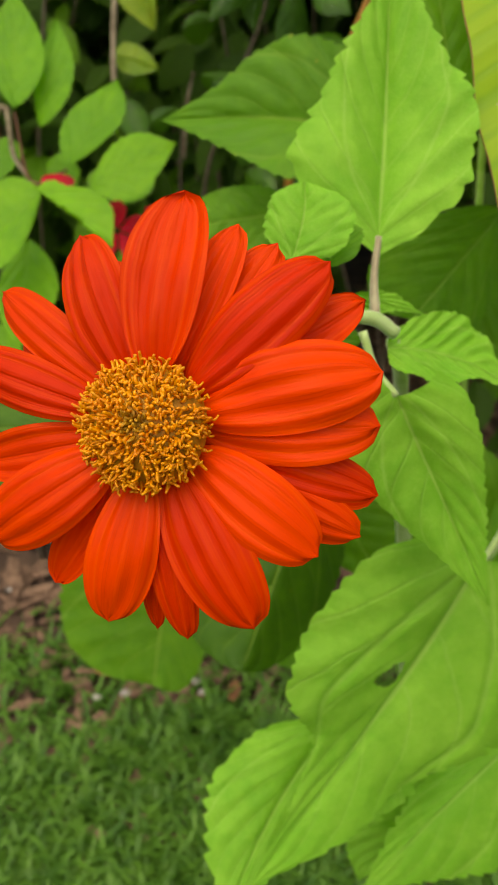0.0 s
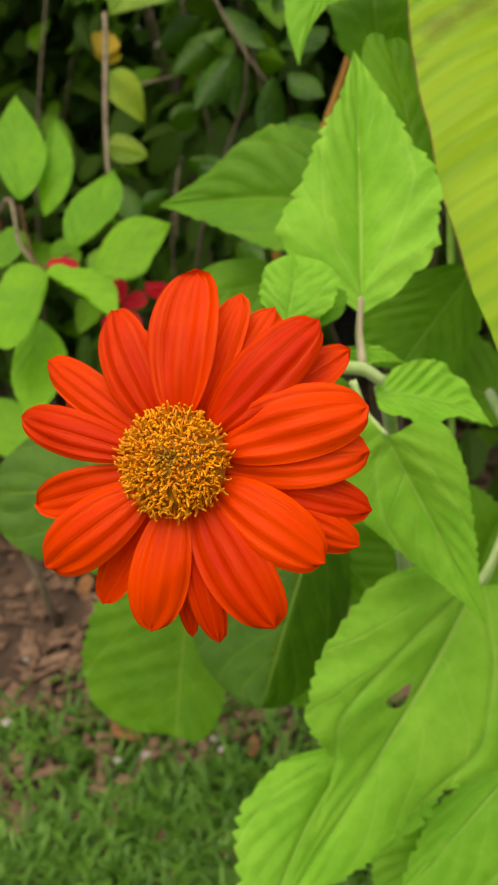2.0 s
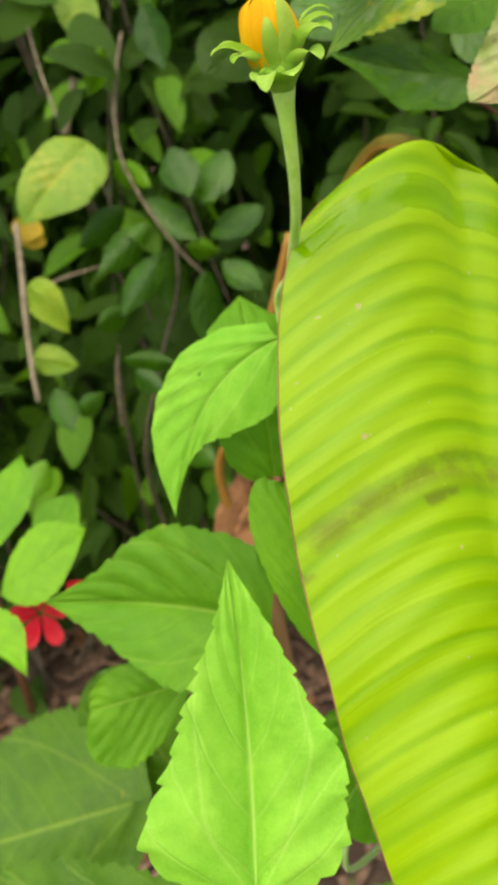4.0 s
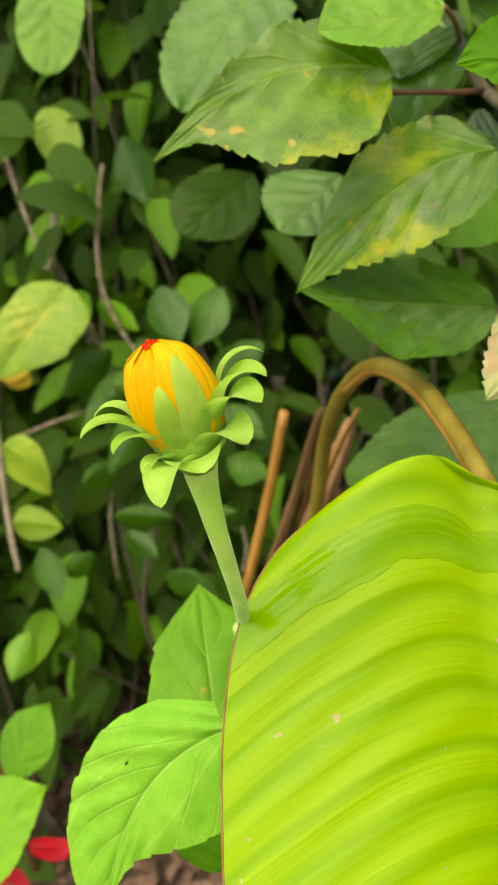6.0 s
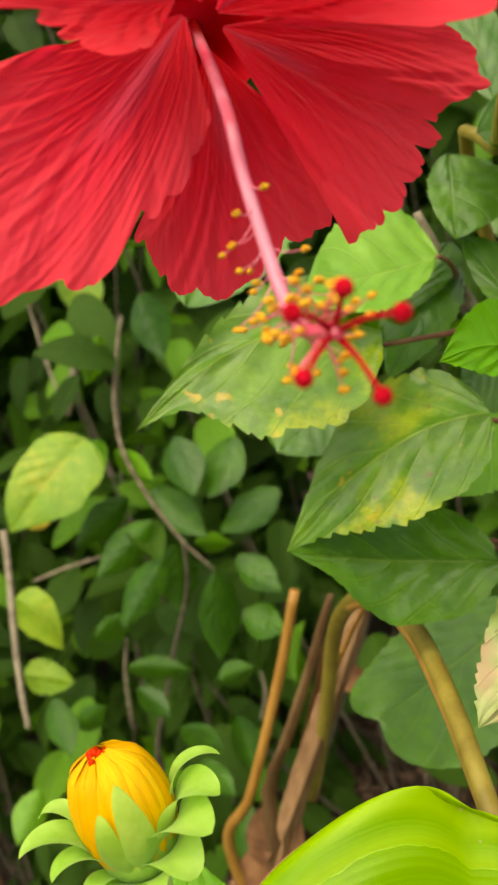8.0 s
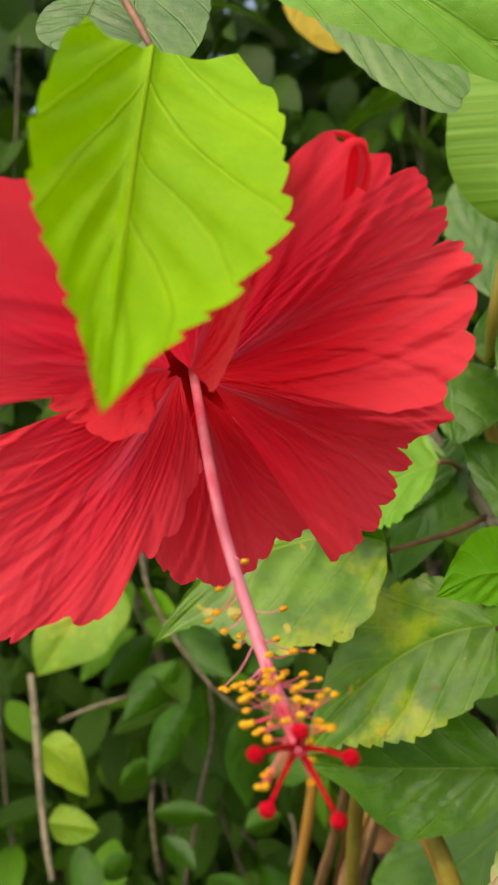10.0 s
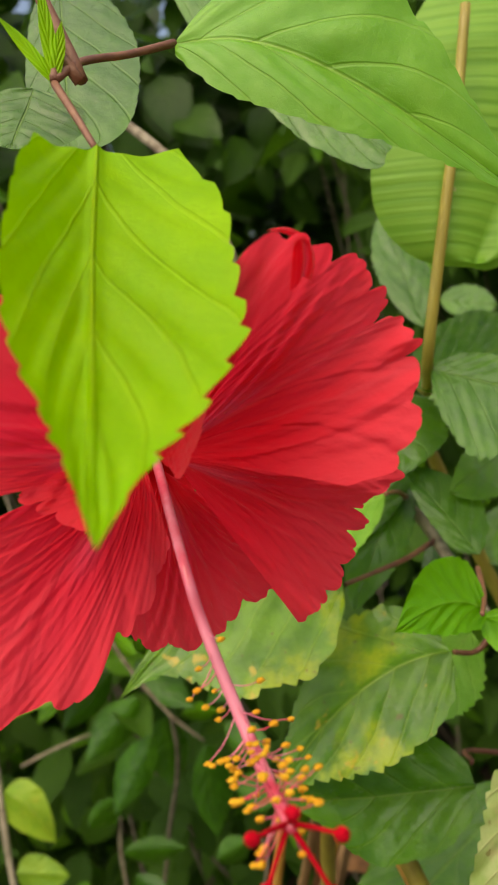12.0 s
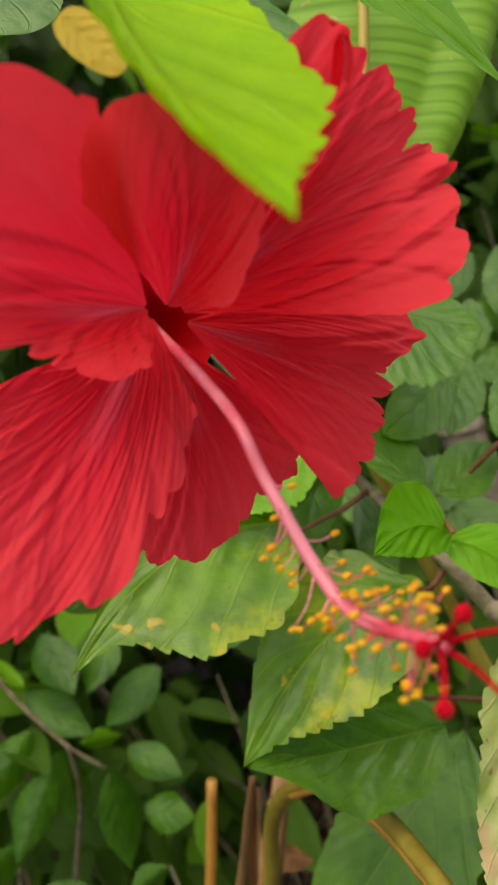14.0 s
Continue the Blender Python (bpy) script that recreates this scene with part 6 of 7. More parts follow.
leaf(hibiscus_bush, (0.3300, 0.7013, 0.9641), (0.2919, 0.6875, 0.9484), (0.3136, 0.6882, 0.9467), (0.3077, 0.7006, 0.9658), HIBISCUS, seed=503, um=0.4, k=1.45, teeth=14, bite=0.11, veins=5)
leaf(hibiscus_bush, (0.3665, 0.7974, 0.9365), (0.3533, 0.7742, 0.9048), (0.3706, 0.7857, 0.9187), (0.3492, 0.7858, 0.9218), HIBISCUS, seed=504, um=0.4, k=1.45, teeth=14, bite=0.11, veins=5)
leaf(hibiscus_bush, (0.2846, 0.8129, 0.9810), (0.3163, 0.8058, 0.9664), (0.3069, 0.8164, 0.9834), (0.2941, 0.8024, 0.9643), HIBISCUS, seed=505, um=0.4, k=1.45, teeth=14, bite=0.11, veins=5)
leaf(hibiscus_bush, (0.3125, 0.7114, 0.8348), (0.3078, 0.6809, 0.7968), (0.3257, 0.6982, 0.8155), (0.2949, 0.6939, 0.8149), HIBISCUS, seed=506, um=0.4, k=1.45, teeth=14, bite=0.11, veins=5)
leaf(hibiscus_bush, (0.3776, 0.8118, 0.9197), (0.3313, 0.7999, 0.9087), (0.3556, 0.7979, 0.9028), (0.3530, 0.8137, 0.9257), HIBISCUS, seed=507, um=0.4, k=1.45, teeth=14, bite=0.11, veins=5)
leaf(hibiscus_bush, (0.3197, 0.7157, 0.9049), (0.3548, 0.7136, 0.8972), (0.3419, 0.7217, 0.9105), (0.3323, 0.7076, 0.8921), HIBISCUS, seed=508, um=0.4, k=1.45, teeth=14, bite=0.11, veins=5)
leaf(hibiscus_bush, (0.2727, 0.7775, 0.9414), (0.2569, 0.7556, 0.9126), (0.2737, 0.7650, 0.9233), (0.2555, 0.7678, 0.9298), HIBISCUS, seed=509, um=0.4, k=1.45, teeth=14, bite=0.11, veins=5)
leaf(hibiscus_bush, (0.2888, 0.7989, 0.9247), (0.3146, 0.7831, 0.8988), (0.3117, 0.7974, 0.9195), (0.2918, 0.7842, 0.9037), HIBISCUS, seed=510, um=0.4, k=1.45, teeth=14, bite=0.11, veins=5)
leaf(hibiscus_bush, (0.2361, 0.6628, 0.8645), (0.2863, 0.6725, 0.8695), (0.2602, 0.6768, 0.8791), (0.2609, 0.6586, 0.8552), HIBISCUS, seed=511, um=0.4, k=1.45, teeth=14, bite=0.11, veins=5)
leaf(hibiscus_bush, (0.2629, 0.6634, 0.8582), (0.2849, 0.6426, 0.8281), (0.2867, 0.6591, 0.8489), (0.2615, 0.6467, 0.8370), HIBISCUS, seed=512, um=0.4, k=1.45, teeth=14, bite=0.11, veins=5)
leaf(hibiscus_bush, (0.3233, 0.6804, 0.9630), (0.2851, 0.6694, 0.9516), (0.3055, 0.6686, 0.9476), (0.3023, 0.6814, 0.9670), HIBISCUS, seed=513, um=0.4, k=1.45, teeth=14, bite=0.11, veins=5)
leaf(hibiscus_bush, (0.2469, 0.8158, 0.8510), (0.2746, 0.7952, 0.8199), (0.2729, 0.8126, 0.8428), (0.2492, 0.7984, 0.8279), HIBISCUS, seed=514, um=0.4, k=1.45, teeth=14, bite=0.11, veins=5)
leaf(hibiscus_bush, (0.2990, 0.7879, 0.8881), (0.2755, 0.7671, 0.8633), (0.2952, 0.7746, 0.8704), (0.2793, 0.7805, 0.8807), HIBISCUS, seed=515, um=0.4, k=1.45, teeth=14, bite=0.11, veins=5)
leaf(hibiscus_bush, (0.1771, 0.5749, 1.1146), (0.2217, 0.5243, 1.0279), (0.2120, 0.5562, 1.0760), (0.1927, 0.5385, 1.0551), HIBISCUS, um=0.45, k=1.0, teeth=14, bite=0.04, seed=59)
leaf(hibiscus_bush, (0.1464, 0.5301, 1.1041), (0.1413, 0.4867, 1.0452), (0.1627, 0.5099, 1.0678), (0.1332, 0.5059, 1.0735), HIBISCUS, um=0.5, k=0.9, teeth=14, bite=0.03, seed=60)
leaf(hibiscus_bush, (0.1440, 0.4489, 1.0485), (0.1382, 0.4377, 1.0356), (0.1528, 0.4430, 1.0369), (0.1332, 0.4440, 1.0459), HIBISCUS, um=0.5, k=0.9, teeth=14, bite=0.03, seed=61)
tube(hibiscus_bush, "twig", [(0.1357, 0.6927, 1.1088), (0.1561, 0.6607, 1.0750), (0.1661, 0.6384, 1.0464), (0.1710, 0.6258, 1.0201)], [0.0022, 0.0022, 0.002, 0.0018], BARK, n=16, knob=0.12)
tube(hibiscus_bush, "branch", [(0.2002, 0.6236, 0.9356), (0.2072, 0.6189, 0.9139), (0.2163, 0.6081, 0.8911), (0.2179, 0.5632, 0.8785), (0.2292, 0.5586, 0.8511), (0.2436, 0.5641, 0.8254), (0.3550, 0.6362, 0.6369), (0.3600, 0.6600, 0.0300)], [0.0018, 0.0022, 0.0024, 0.0026, 0.003, 0.0036, 0.006, 0.009], BARK, n=50, sides=9, knob=0.12, seed=3)
tube(hibiscus_bush, "petiole", [(0.1761, 0.5673, 0.8964), (0.1898, 0.5788, 0.8944), (0.2014, 0.5900, 0.8925), (0.2163, 0.6081, 0.8911)], [0.0009, 0.0009, 0.0011, 0.0013], RED_TWIG)
tube(hibiscus_bush, "petiole", [(0.2047, 0.5514, 0.8682), (0.2131, 0.5589, 0.8631), (0.2228, 0.5614, 0.8683)], [0.0009, 0.001, 0.0013], RED_TWIG)
tube(hibiscus_bush, "petiole", [(0.1999, 0.5841, 0.9203), (0.2058, 0.5993, 0.9163), (0.2099, 0.6136, 0.9104)], [0.0008, 0.0009, 0.001], RED_TWIG)
tube(hibiscus_bush, "petiole", [(0.2117, 0.5150, 0.8928), (0.2169, 0.5346, 0.8914), (0.2221, 0.5644, 0.8899)], [0.0007, 0.0009, 0.001], RED_TWIG)
tube(hibiscus_bush, "petiole", [(0.2303, 0.5735, 0.8885), (0.2436, 0.5728, 0.8915), (0.2503, 0.5533, 0.9024)], [0.0009, 0.0009, 0.001], RED_TWIG)
tube(hibiscus_bush, "petiole", [(0.2021, 0.5734, 0.8153), (0.2147, 0.5926, 0.8057), (0.3398, 0.6386, 0.7223)], [0.0009, 0.001, 0.0014], RED_TWIG)
tube(hibiscus_bush, "petiole", [(0.2263, 0.5024, 0.8546), (0.2355, 0.5167, 0.8552), (0.2392, 0.5458, 0.8485)], [0.0009, 0.001, 0.0012], RED_TWIG)
flower = new("flower")
flower.parent = hibiscus_bush
flower["label"] = "large open crimson hibiscus flower with a long column"
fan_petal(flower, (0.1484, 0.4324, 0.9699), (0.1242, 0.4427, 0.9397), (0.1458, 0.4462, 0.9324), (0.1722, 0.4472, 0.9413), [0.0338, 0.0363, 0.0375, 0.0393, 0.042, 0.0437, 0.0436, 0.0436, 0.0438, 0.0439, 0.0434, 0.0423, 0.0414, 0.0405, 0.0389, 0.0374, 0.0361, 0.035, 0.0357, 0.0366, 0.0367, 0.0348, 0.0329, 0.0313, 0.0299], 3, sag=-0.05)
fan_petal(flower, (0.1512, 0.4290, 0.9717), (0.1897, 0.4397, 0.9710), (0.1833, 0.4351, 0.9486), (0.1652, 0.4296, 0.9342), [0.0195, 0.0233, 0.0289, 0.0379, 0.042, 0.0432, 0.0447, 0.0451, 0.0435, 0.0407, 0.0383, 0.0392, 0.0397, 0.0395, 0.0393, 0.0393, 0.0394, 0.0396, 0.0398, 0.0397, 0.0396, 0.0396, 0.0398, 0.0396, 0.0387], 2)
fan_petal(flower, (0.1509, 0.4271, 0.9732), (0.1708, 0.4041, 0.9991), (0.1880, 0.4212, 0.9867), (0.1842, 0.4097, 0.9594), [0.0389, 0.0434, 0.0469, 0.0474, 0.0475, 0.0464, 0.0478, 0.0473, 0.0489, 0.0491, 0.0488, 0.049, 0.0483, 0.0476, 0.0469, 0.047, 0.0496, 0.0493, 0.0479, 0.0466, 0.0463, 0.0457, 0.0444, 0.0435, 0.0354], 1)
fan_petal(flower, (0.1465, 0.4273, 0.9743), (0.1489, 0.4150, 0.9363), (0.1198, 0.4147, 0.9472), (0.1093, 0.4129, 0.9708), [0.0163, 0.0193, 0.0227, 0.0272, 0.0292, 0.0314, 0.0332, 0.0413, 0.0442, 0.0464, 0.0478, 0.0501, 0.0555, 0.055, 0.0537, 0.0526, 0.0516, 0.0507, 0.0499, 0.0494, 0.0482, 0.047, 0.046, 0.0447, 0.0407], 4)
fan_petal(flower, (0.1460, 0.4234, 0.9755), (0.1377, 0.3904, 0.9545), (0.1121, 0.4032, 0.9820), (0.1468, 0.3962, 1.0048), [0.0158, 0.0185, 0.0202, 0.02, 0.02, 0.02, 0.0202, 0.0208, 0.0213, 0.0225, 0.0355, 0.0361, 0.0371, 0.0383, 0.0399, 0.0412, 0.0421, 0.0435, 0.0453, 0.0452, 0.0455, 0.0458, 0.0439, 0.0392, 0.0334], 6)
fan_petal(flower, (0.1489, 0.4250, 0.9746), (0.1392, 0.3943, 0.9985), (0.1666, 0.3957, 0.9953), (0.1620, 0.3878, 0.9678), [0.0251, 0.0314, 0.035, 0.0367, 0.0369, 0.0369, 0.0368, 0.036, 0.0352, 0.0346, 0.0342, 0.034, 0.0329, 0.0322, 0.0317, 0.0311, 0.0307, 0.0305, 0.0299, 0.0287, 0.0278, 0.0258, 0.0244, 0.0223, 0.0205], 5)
heart_leaf(flower, (0.1826, 0.4109, 0.9956), (0.1840, 0.4086, 1.0017), (0.1791, 0.4065, 1.0035), (0.1816, 0.4092, 0.9992), (0.1857, 0.4114, 0.9993), [1.0, 1.0, 1.0, 0.7, 0.42, 0.35], [0.8, 0.9, 1.0, 0.8, 0.45, 0.35], RED_PETAL, name="petal_lobe", label="curled rim of the red petal", lu=0.4, ru=0.4, teeth=3, bite=0.03, bulge=0.25, nu=30, nv=16, seed=91)
stamens(flower, [(0.1457, 0.4464, 0.9771), (0.1506, 0.4118, 0.9578), (0.1516, 0.4060, 0.9458), (0.1546, 0.3984, 0.9280), (0.1598, 0.3761, 0.9273)], [(0.1631, 0.3714, 0.9207), (0.1663, 0.3698, 0.9289), (0.1557, 0.3702, 0.9310), (0.1556, 0.3697, 0.9244), (0.1612, 0.3712, 0.9323)])
throat_funnel(flower, (0.1481, 0.4343, 0.9727), (0.1435, 0.4597, 0.9790), 0.0105, 0.0016)
v, f = ball_arrays((0.1432, 0.4618, 0.9796), 0.006, 8, 14, (1, 1, 1), 0.05, 4)
part("calyx", mesh_object("calyx", v, f), STEM_GREEN, flower, "green calyx")
tube(hibiscus_bush, "flower_stalk", [(0.1432, 0.4618, 0.9796), (0.1452, 0.4818, 0.9836), (0.1560, 0.5200, 0.9850), (0.1850, 0.6200, 0.9500), (0.2080, 0.6150, 0.9100)], [0.004, 0.0026, 0.0016, 0.0016], STEM_GREEN, n=24)

# ---- plants behind the flower ----
broad_leaf_plant = thing("broad_leaf_plant", None, "pale green ribbed leaf on an upright olive stalk behind the flower", "plant")
big_blade(broad_leaf_plant, (0.3501, 0.6185, 1.1116), (0.2503, 0.5772, 0.9909), (0.3068, 0.5930, 1.0235), (0.2339, 0.5888, 1.0534), label="pale green ribbed leaf", um=0.62, p=0.4, q=0.42, sag=0.03, rib=0.004, material=BROAD)
tube(broad_leaf_plant, "stalk", [(0.2718, 0.5814, 1.0772), (0.2571, 0.5760, 1.0400), (0.2421, 0.5719, 1.0054), (0.2275, 0.5726, 0.9688), (0.2273, 0.5948, 0.9523), (0.2309, 0.6500, 0.9084), (0.3300, 0.7400, 0.4000), (0.3300, 0.7500, 0.0300)], [0.0019, 0.002, 0.0021, 0.0022, 0.0024, 0.003, 0.006, 0.008], CANE_OLIVE, n=30)
trunk_top = (0.4309, 1.0391, 0.9838)
palm_trunk = thing("palm_trunk", None, "grey-brown ringed trunk standing behind the bush", "trunk")
tube(palm_trunk, "trunk", [(trunk_top[0], trunk_top[1], GROUND - 0.02), (trunk_top[0], trunk_top[1], 0.7), (trunk_top[0], trunk_top[1], 1.9)], [0.024, 0.021, 0.019], TRUNK, n=40, sides=16, knob=0.06, seed=2)
for i in range(9):
    z = trunk_top[2] - 0.75 + i * 0.19
    tube(palm_trunk, "ring", [(trunk_top[0], trunk_top[1], z), (trunk_top[0], trunk_top[1], z + 0.006), (trunk_top[0], trunk_top[1], z + 0.012)], [0.021, 0.0235, 0.021], TRUNK, n=7, sides=16, knob=0.05, seed=i)

# ---- smaller hibiscus with red flowers beside the hedge ----
small_hibiscus = thing("small_hibiscus", None, "light green hibiscus twigs with two half-hidden red flowers", "shrub")
leaf(small_hibiscus, (-0.1682, 0.6411, 0.6093), (-0.1809, 0.7216, 0.6846), (-0.1932, 0.6790, 0.6458), (-0.1517, 0.6765, 0.6395), HIBISCUS_YOUNG, um=0.38, k=1.95, teeth=9, bite=0.05, nu=30, nv=10, seed=70)
leaf(small_hibiscus, (-0.1527, 0.6477, 0.5947), (-0.1521, 0.7233, 0.6637), (-0.1613, 0.6826, 0.6267), (-0.1331, 0.6837, 0.6250), HIBISCUS_YOUNG, um=0.38, k=1.95, teeth=9, bite=0.05, nu=30, nv=10, seed=71)
leaf(small_hibiscus, (-0.1265, 0.6166, 0.5737), (-0.0991, 0.6755, 0.6241), (-0.1338, 0.6459, 0.6004), (-0.0938, 0.6476, 0.5980), HIBISCUS_YOUNG, um=0.38, k=1.95, teeth=9, bite=0.05, nu=30, nv=10, seed=72)
leaf(small_hibiscus, (-0.1068, 0.5914, 0.5637), (-0.0511, 0.6231, 0.5866), (-0.0875, 0.6243, 0.5911), (-0.0749, 0.5890, 0.5587), HIBISCUS_YOUNG, um=0.38, k=1.95, teeth=9, bite=0.05, nu=30, nv=10, seed=73)
leaf(small_hibiscus, (-0.1370, 0.5704, 0.5661), (-0.0835, 0.5408, 0.5356), (-0.0956, 0.5721, 0.5636), (-0.1196, 0.5748, 0.5683), HIBISCUS_YOUNG, um=0.38, k=1.95, teeth=9, bite=0.05, nu=30, nv=10, seed=74)
leaf(small_hibiscus, (-0.1420, 0.5962, 0.5598), (-0.1844, 0.5542, 0.5275), (-0.1562, 0.5518, 0.5229), (-0.1715, 0.6005, 0.5665), HIBISCUS_YOUNG, um=0.38, k=1.95, teeth=9, bite=0.05, nu=30, nv=10, seed=75)
leaf(small_hibiscus, (-0.1614, 0.6149, 0.5237), (-0.1598, 0.5440, 0.4641), (-0.1369, 0.5837, 0.4945), (-0.1781, 0.5819, 0.4968), HIBISCUS_YOUNG, um=0.38, k=1.95, teeth=9, bite=0.05, nu=30, nv=10, seed=76)
leaf(small_hibiscus, (-0.2255, 0.7082, 0.5623), (-0.1880, 0.7187, 0.5681), (-0.2088, 0.7268, 0.5773), (-0.2091, 0.6957, 0.5498), HIBISCUS_YOUNG, um=0.38, k=1.95, teeth=9, bite=0.05, nu=30, nv=10, seed=77)
leaf(small_hibiscus, (-0.1492, 0.7319, 0.5488), (-0.1796, 0.7352, 0.5546), (-0.1617, 0.7088, 0.5298), (-0.1655, 0.7450, 0.5620), HIBISCUS_YOUNG, um=0.38, k=1.95, teeth=9, bite=0.05, nu=30, nv=10, seed=78)
leaf(small_hibiscus, (-0.1894, 0.6272, 0.4015), (-0.2306, 0.6721, 0.4420), (-0.2289, 0.6339, 0.4103), (-0.1992, 0.6606, 0.4295), HIBISCUS_YOUNG, um=0.38, k=1.95, teeth=9, bite=0.05, nu=30, nv=10, seed=79)
leaf(small_hibiscus, (-0.1184, 0.7026, 0.5291), (-0.0888, 0.7398, 0.5590), (-0.1205, 0.7294, 0.5528), (-0.0898, 0.7126, 0.5352), HIBISCUS_YOUNG, um=0.38, k=1.95, teeth=9, bite=0.05, nu=30, nv=10, seed=80)
tube(small_hibiscus, "branch", [(-0.1741, 0.6762, 0.5524), (-0.1906, 0.6933, 0.5684), (-0.2136, 0.7369, 0.5951), (-0.3260, 0.8278, 0.4301), (-0.3000, 0.9000, 0.0300)], [0.0015, 0.002, 0.0025, 0.004, 0.005], BARK, n=20)
tube(small_hibiscus, "branch", [(-0.1433, 0.6713, 0.5612), (-0.1741, 0.6762, 0.5524), (-0.1861, 0.6968, 0.5998)], [0.001, 0.0014, 0.001], RED_TWIG, n=12)
red_flower = new("flower")
red_flower.parent = small_hibiscus
red_flower["label"] = "half-hidden red flower"
crepe_petal(red_flower, (-0.0983, 0.6230, 0.5266), (-0.0815, 0.6020, 0.5131), (-0.0930, 0.6048, 0.5127), (-0.0792, 0.6087, 0.5221), 0.05, 10, RED_PETAL)
crepe_petal(red_flower, (-0.0983, 0.6230, 0.5266), (-0.1076, 0.6014, 0.5130), (-0.1116, 0.6080, 0.5219), (-0.0976, 0.6047, 0.5126), 0.05, 11, RED_PETAL)
crepe_petal(red_flower, (-0.0983, 0.6230, 0.5266), (-0.1161, 0.6103, 0.5361), (-0.1080, 0.6156, 0.5412), (-0.1130, 0.6096, 0.5260), 0.05, 12, RED_PETAL)
crepe_petal(red_flower, (-0.0983, 0.6230, 0.5266), (-0.0952, 0.6163, 0.5506), (-0.0871, 0.6171, 0.5438), (-0.1043, 0.6167, 0.5437), 0.05, 13, RED_PETAL)
crepe_petal(red_flower, (-0.0983, 0.6230, 0.5266), (-0.0737, 0.6112, 0.5363), (-0.0779, 0.6104, 0.5262), (-0.0834, 0.6162, 0.5414), 0.05, 14, RED_PETAL)
leaf(small_hibiscus, (-0.0788, 0.6325, 0.5388), (-0.0527, 0.6318, 0.5333), (-0.0664, 0.6342, 0.5410), (-0.0670, 0.6287, 0.5286), RED_PETAL, name="flower_bud", label="closed pink red flower bud", um=0.6, k=0.8, teeth=3, bite=0.01, nu=16, nv=8, seed=3)
leaf(small_hibiscus, (-0.0793, 0.6354, 0.5381), (-0.0548, 0.6346, 0.5327), (-0.0648, 0.6363, 0.5381), (-0.0695, 0.6318, 0.5288), RED_PETAL, name="flower_bud", label="closed pink red flower bud", um=0.6, k=0.8, teeth=3, bite=0.01, nu=16, nv=8, seed=5, sag=0.2)
leaf(small_hibiscus, (-0.1527, 0.6321, 0.5611), (-0.1279, 0.6331, 0.5597), (-0.1408, 0.6347, 0.5652), (-0.1411, 0.6304, 0.5556), RED_PETAL, name="petal", um=0.5, k=0.8, teeth=3, bite=0.02, nu=16, nv=8, seed=4)
yellowing_shrub = thing("yellowing_shrub", None, "thin twiggy shrub with a few yellowing leaves", "shrub")
heart_leaf(yellowing_shrub, (-0.0607, 0.9657, 0.8096), (-0.0936, 0.9433, 0.7846), (-0.1327, 0.9301, 0.7491), (-0.0640, 0.9314, 0.7627), (-0.1228, 0.9483, 0.7988), [0.5, 0.85, 1.0, 1.0, 0.8, 0.45], [0.5, 0.85, 1.0, 1.0, 0.85, 0.55], YELLOWING, label="yellowing leaf with a brown rim", lu=0.42, ru=0.5, teeth=12, bite=0.02, nu=40, nv=14, seed=90)
heart_leaf(yellowing_shrub, (-0.0650, 0.9921, 0.8011), (-0.0697, 0.9859, 0.7774), (-0.0797, 0.9788, 0.7524), (-0.0964, 0.9840, 0.7832), (-0.0527, 0.9835, 0.7800), [0.4, 0.8, 1.0, 1.0, 0.8, 0.45], [0.4, 0.8, 1.0, 1.0, 0.8, 0.45], HEDGE_LIT, lu=0.45, ru=0.45, teeth=10, bite=0.02, nu=30, nv=12, seed=91)
heart_leaf(yellowing_shrub, (-0.1382, 0.9171, 0.6970), (-0.1188, 0.9104, 0.6801), (-0.1074, 0.9090, 0.6464), (-0.1340, 0.9100, 0.6648), (-0.1116, 0.9237, 0.6891), [0.4, 0.8, 1.0, 1.0, 0.8, 0.5], [0.4, 0.8, 1.0, 1.0, 0.8, 0.5], YELLOWING, lu=0.45, ru=0.45, teeth=10, bite=0.015, nu=36, nv=14, seed=92)
heart_leaf(yellowing_shrub, (-0.1503, 0.9148, 0.6276), (-0.1286, 0.9112, 0.6232), (-0.1076, 0.9136, 0.6138), (-0.1300, 0.9075, 0.6084), (-0.1263, 0.9195, 0.6353), [0.4, 0.8, 1.0, 1.0, 0.8, 0.5], [0.4, 0.8, 1.0, 1.0, 0.8, 0.5], YELLOWING, lu=0.45, ru=0.45, teeth=10, bite=0.015, nu=36, nv=14, seed=94)
leaf(yellowing_shrub, (-0.0701, 1.1152, 0.9602), (-0.0750, 1.0958, 0.9071), (-0.0491, 1.1060, 0.9273), (-0.0929, 1.1060, 0.9418), YELLOWING, um=0.45, k=1.0, teeth=10, bite=0.03, seed=93)
leaf(yellowing_shrub, (-0.0047, 0.9615, 1.0465), (-0.0245, 0.9308, 0.9667), (0.0102, 0.9480, 1.0034), (-0.0388, 0.9458, 1.0138), HEDGE_LIT, um=0.5, k=1.0, teeth=10, bite=0.03, seed=95)
leaf(yellowing_shrub, (-0.1775, 1.0651, 0.7428), (-0.1567, 1.0568, 0.7200), (-0.1527, 1.0626, 0.7351), (-0.1795, 1.0582, 0.7247), YELLOW_LEAF, label="small yellow fallen leaf caught in the twigs", um=0.5, k=0.8, teeth=6, bite=0.04, seed=164, nu=16, nv=8)
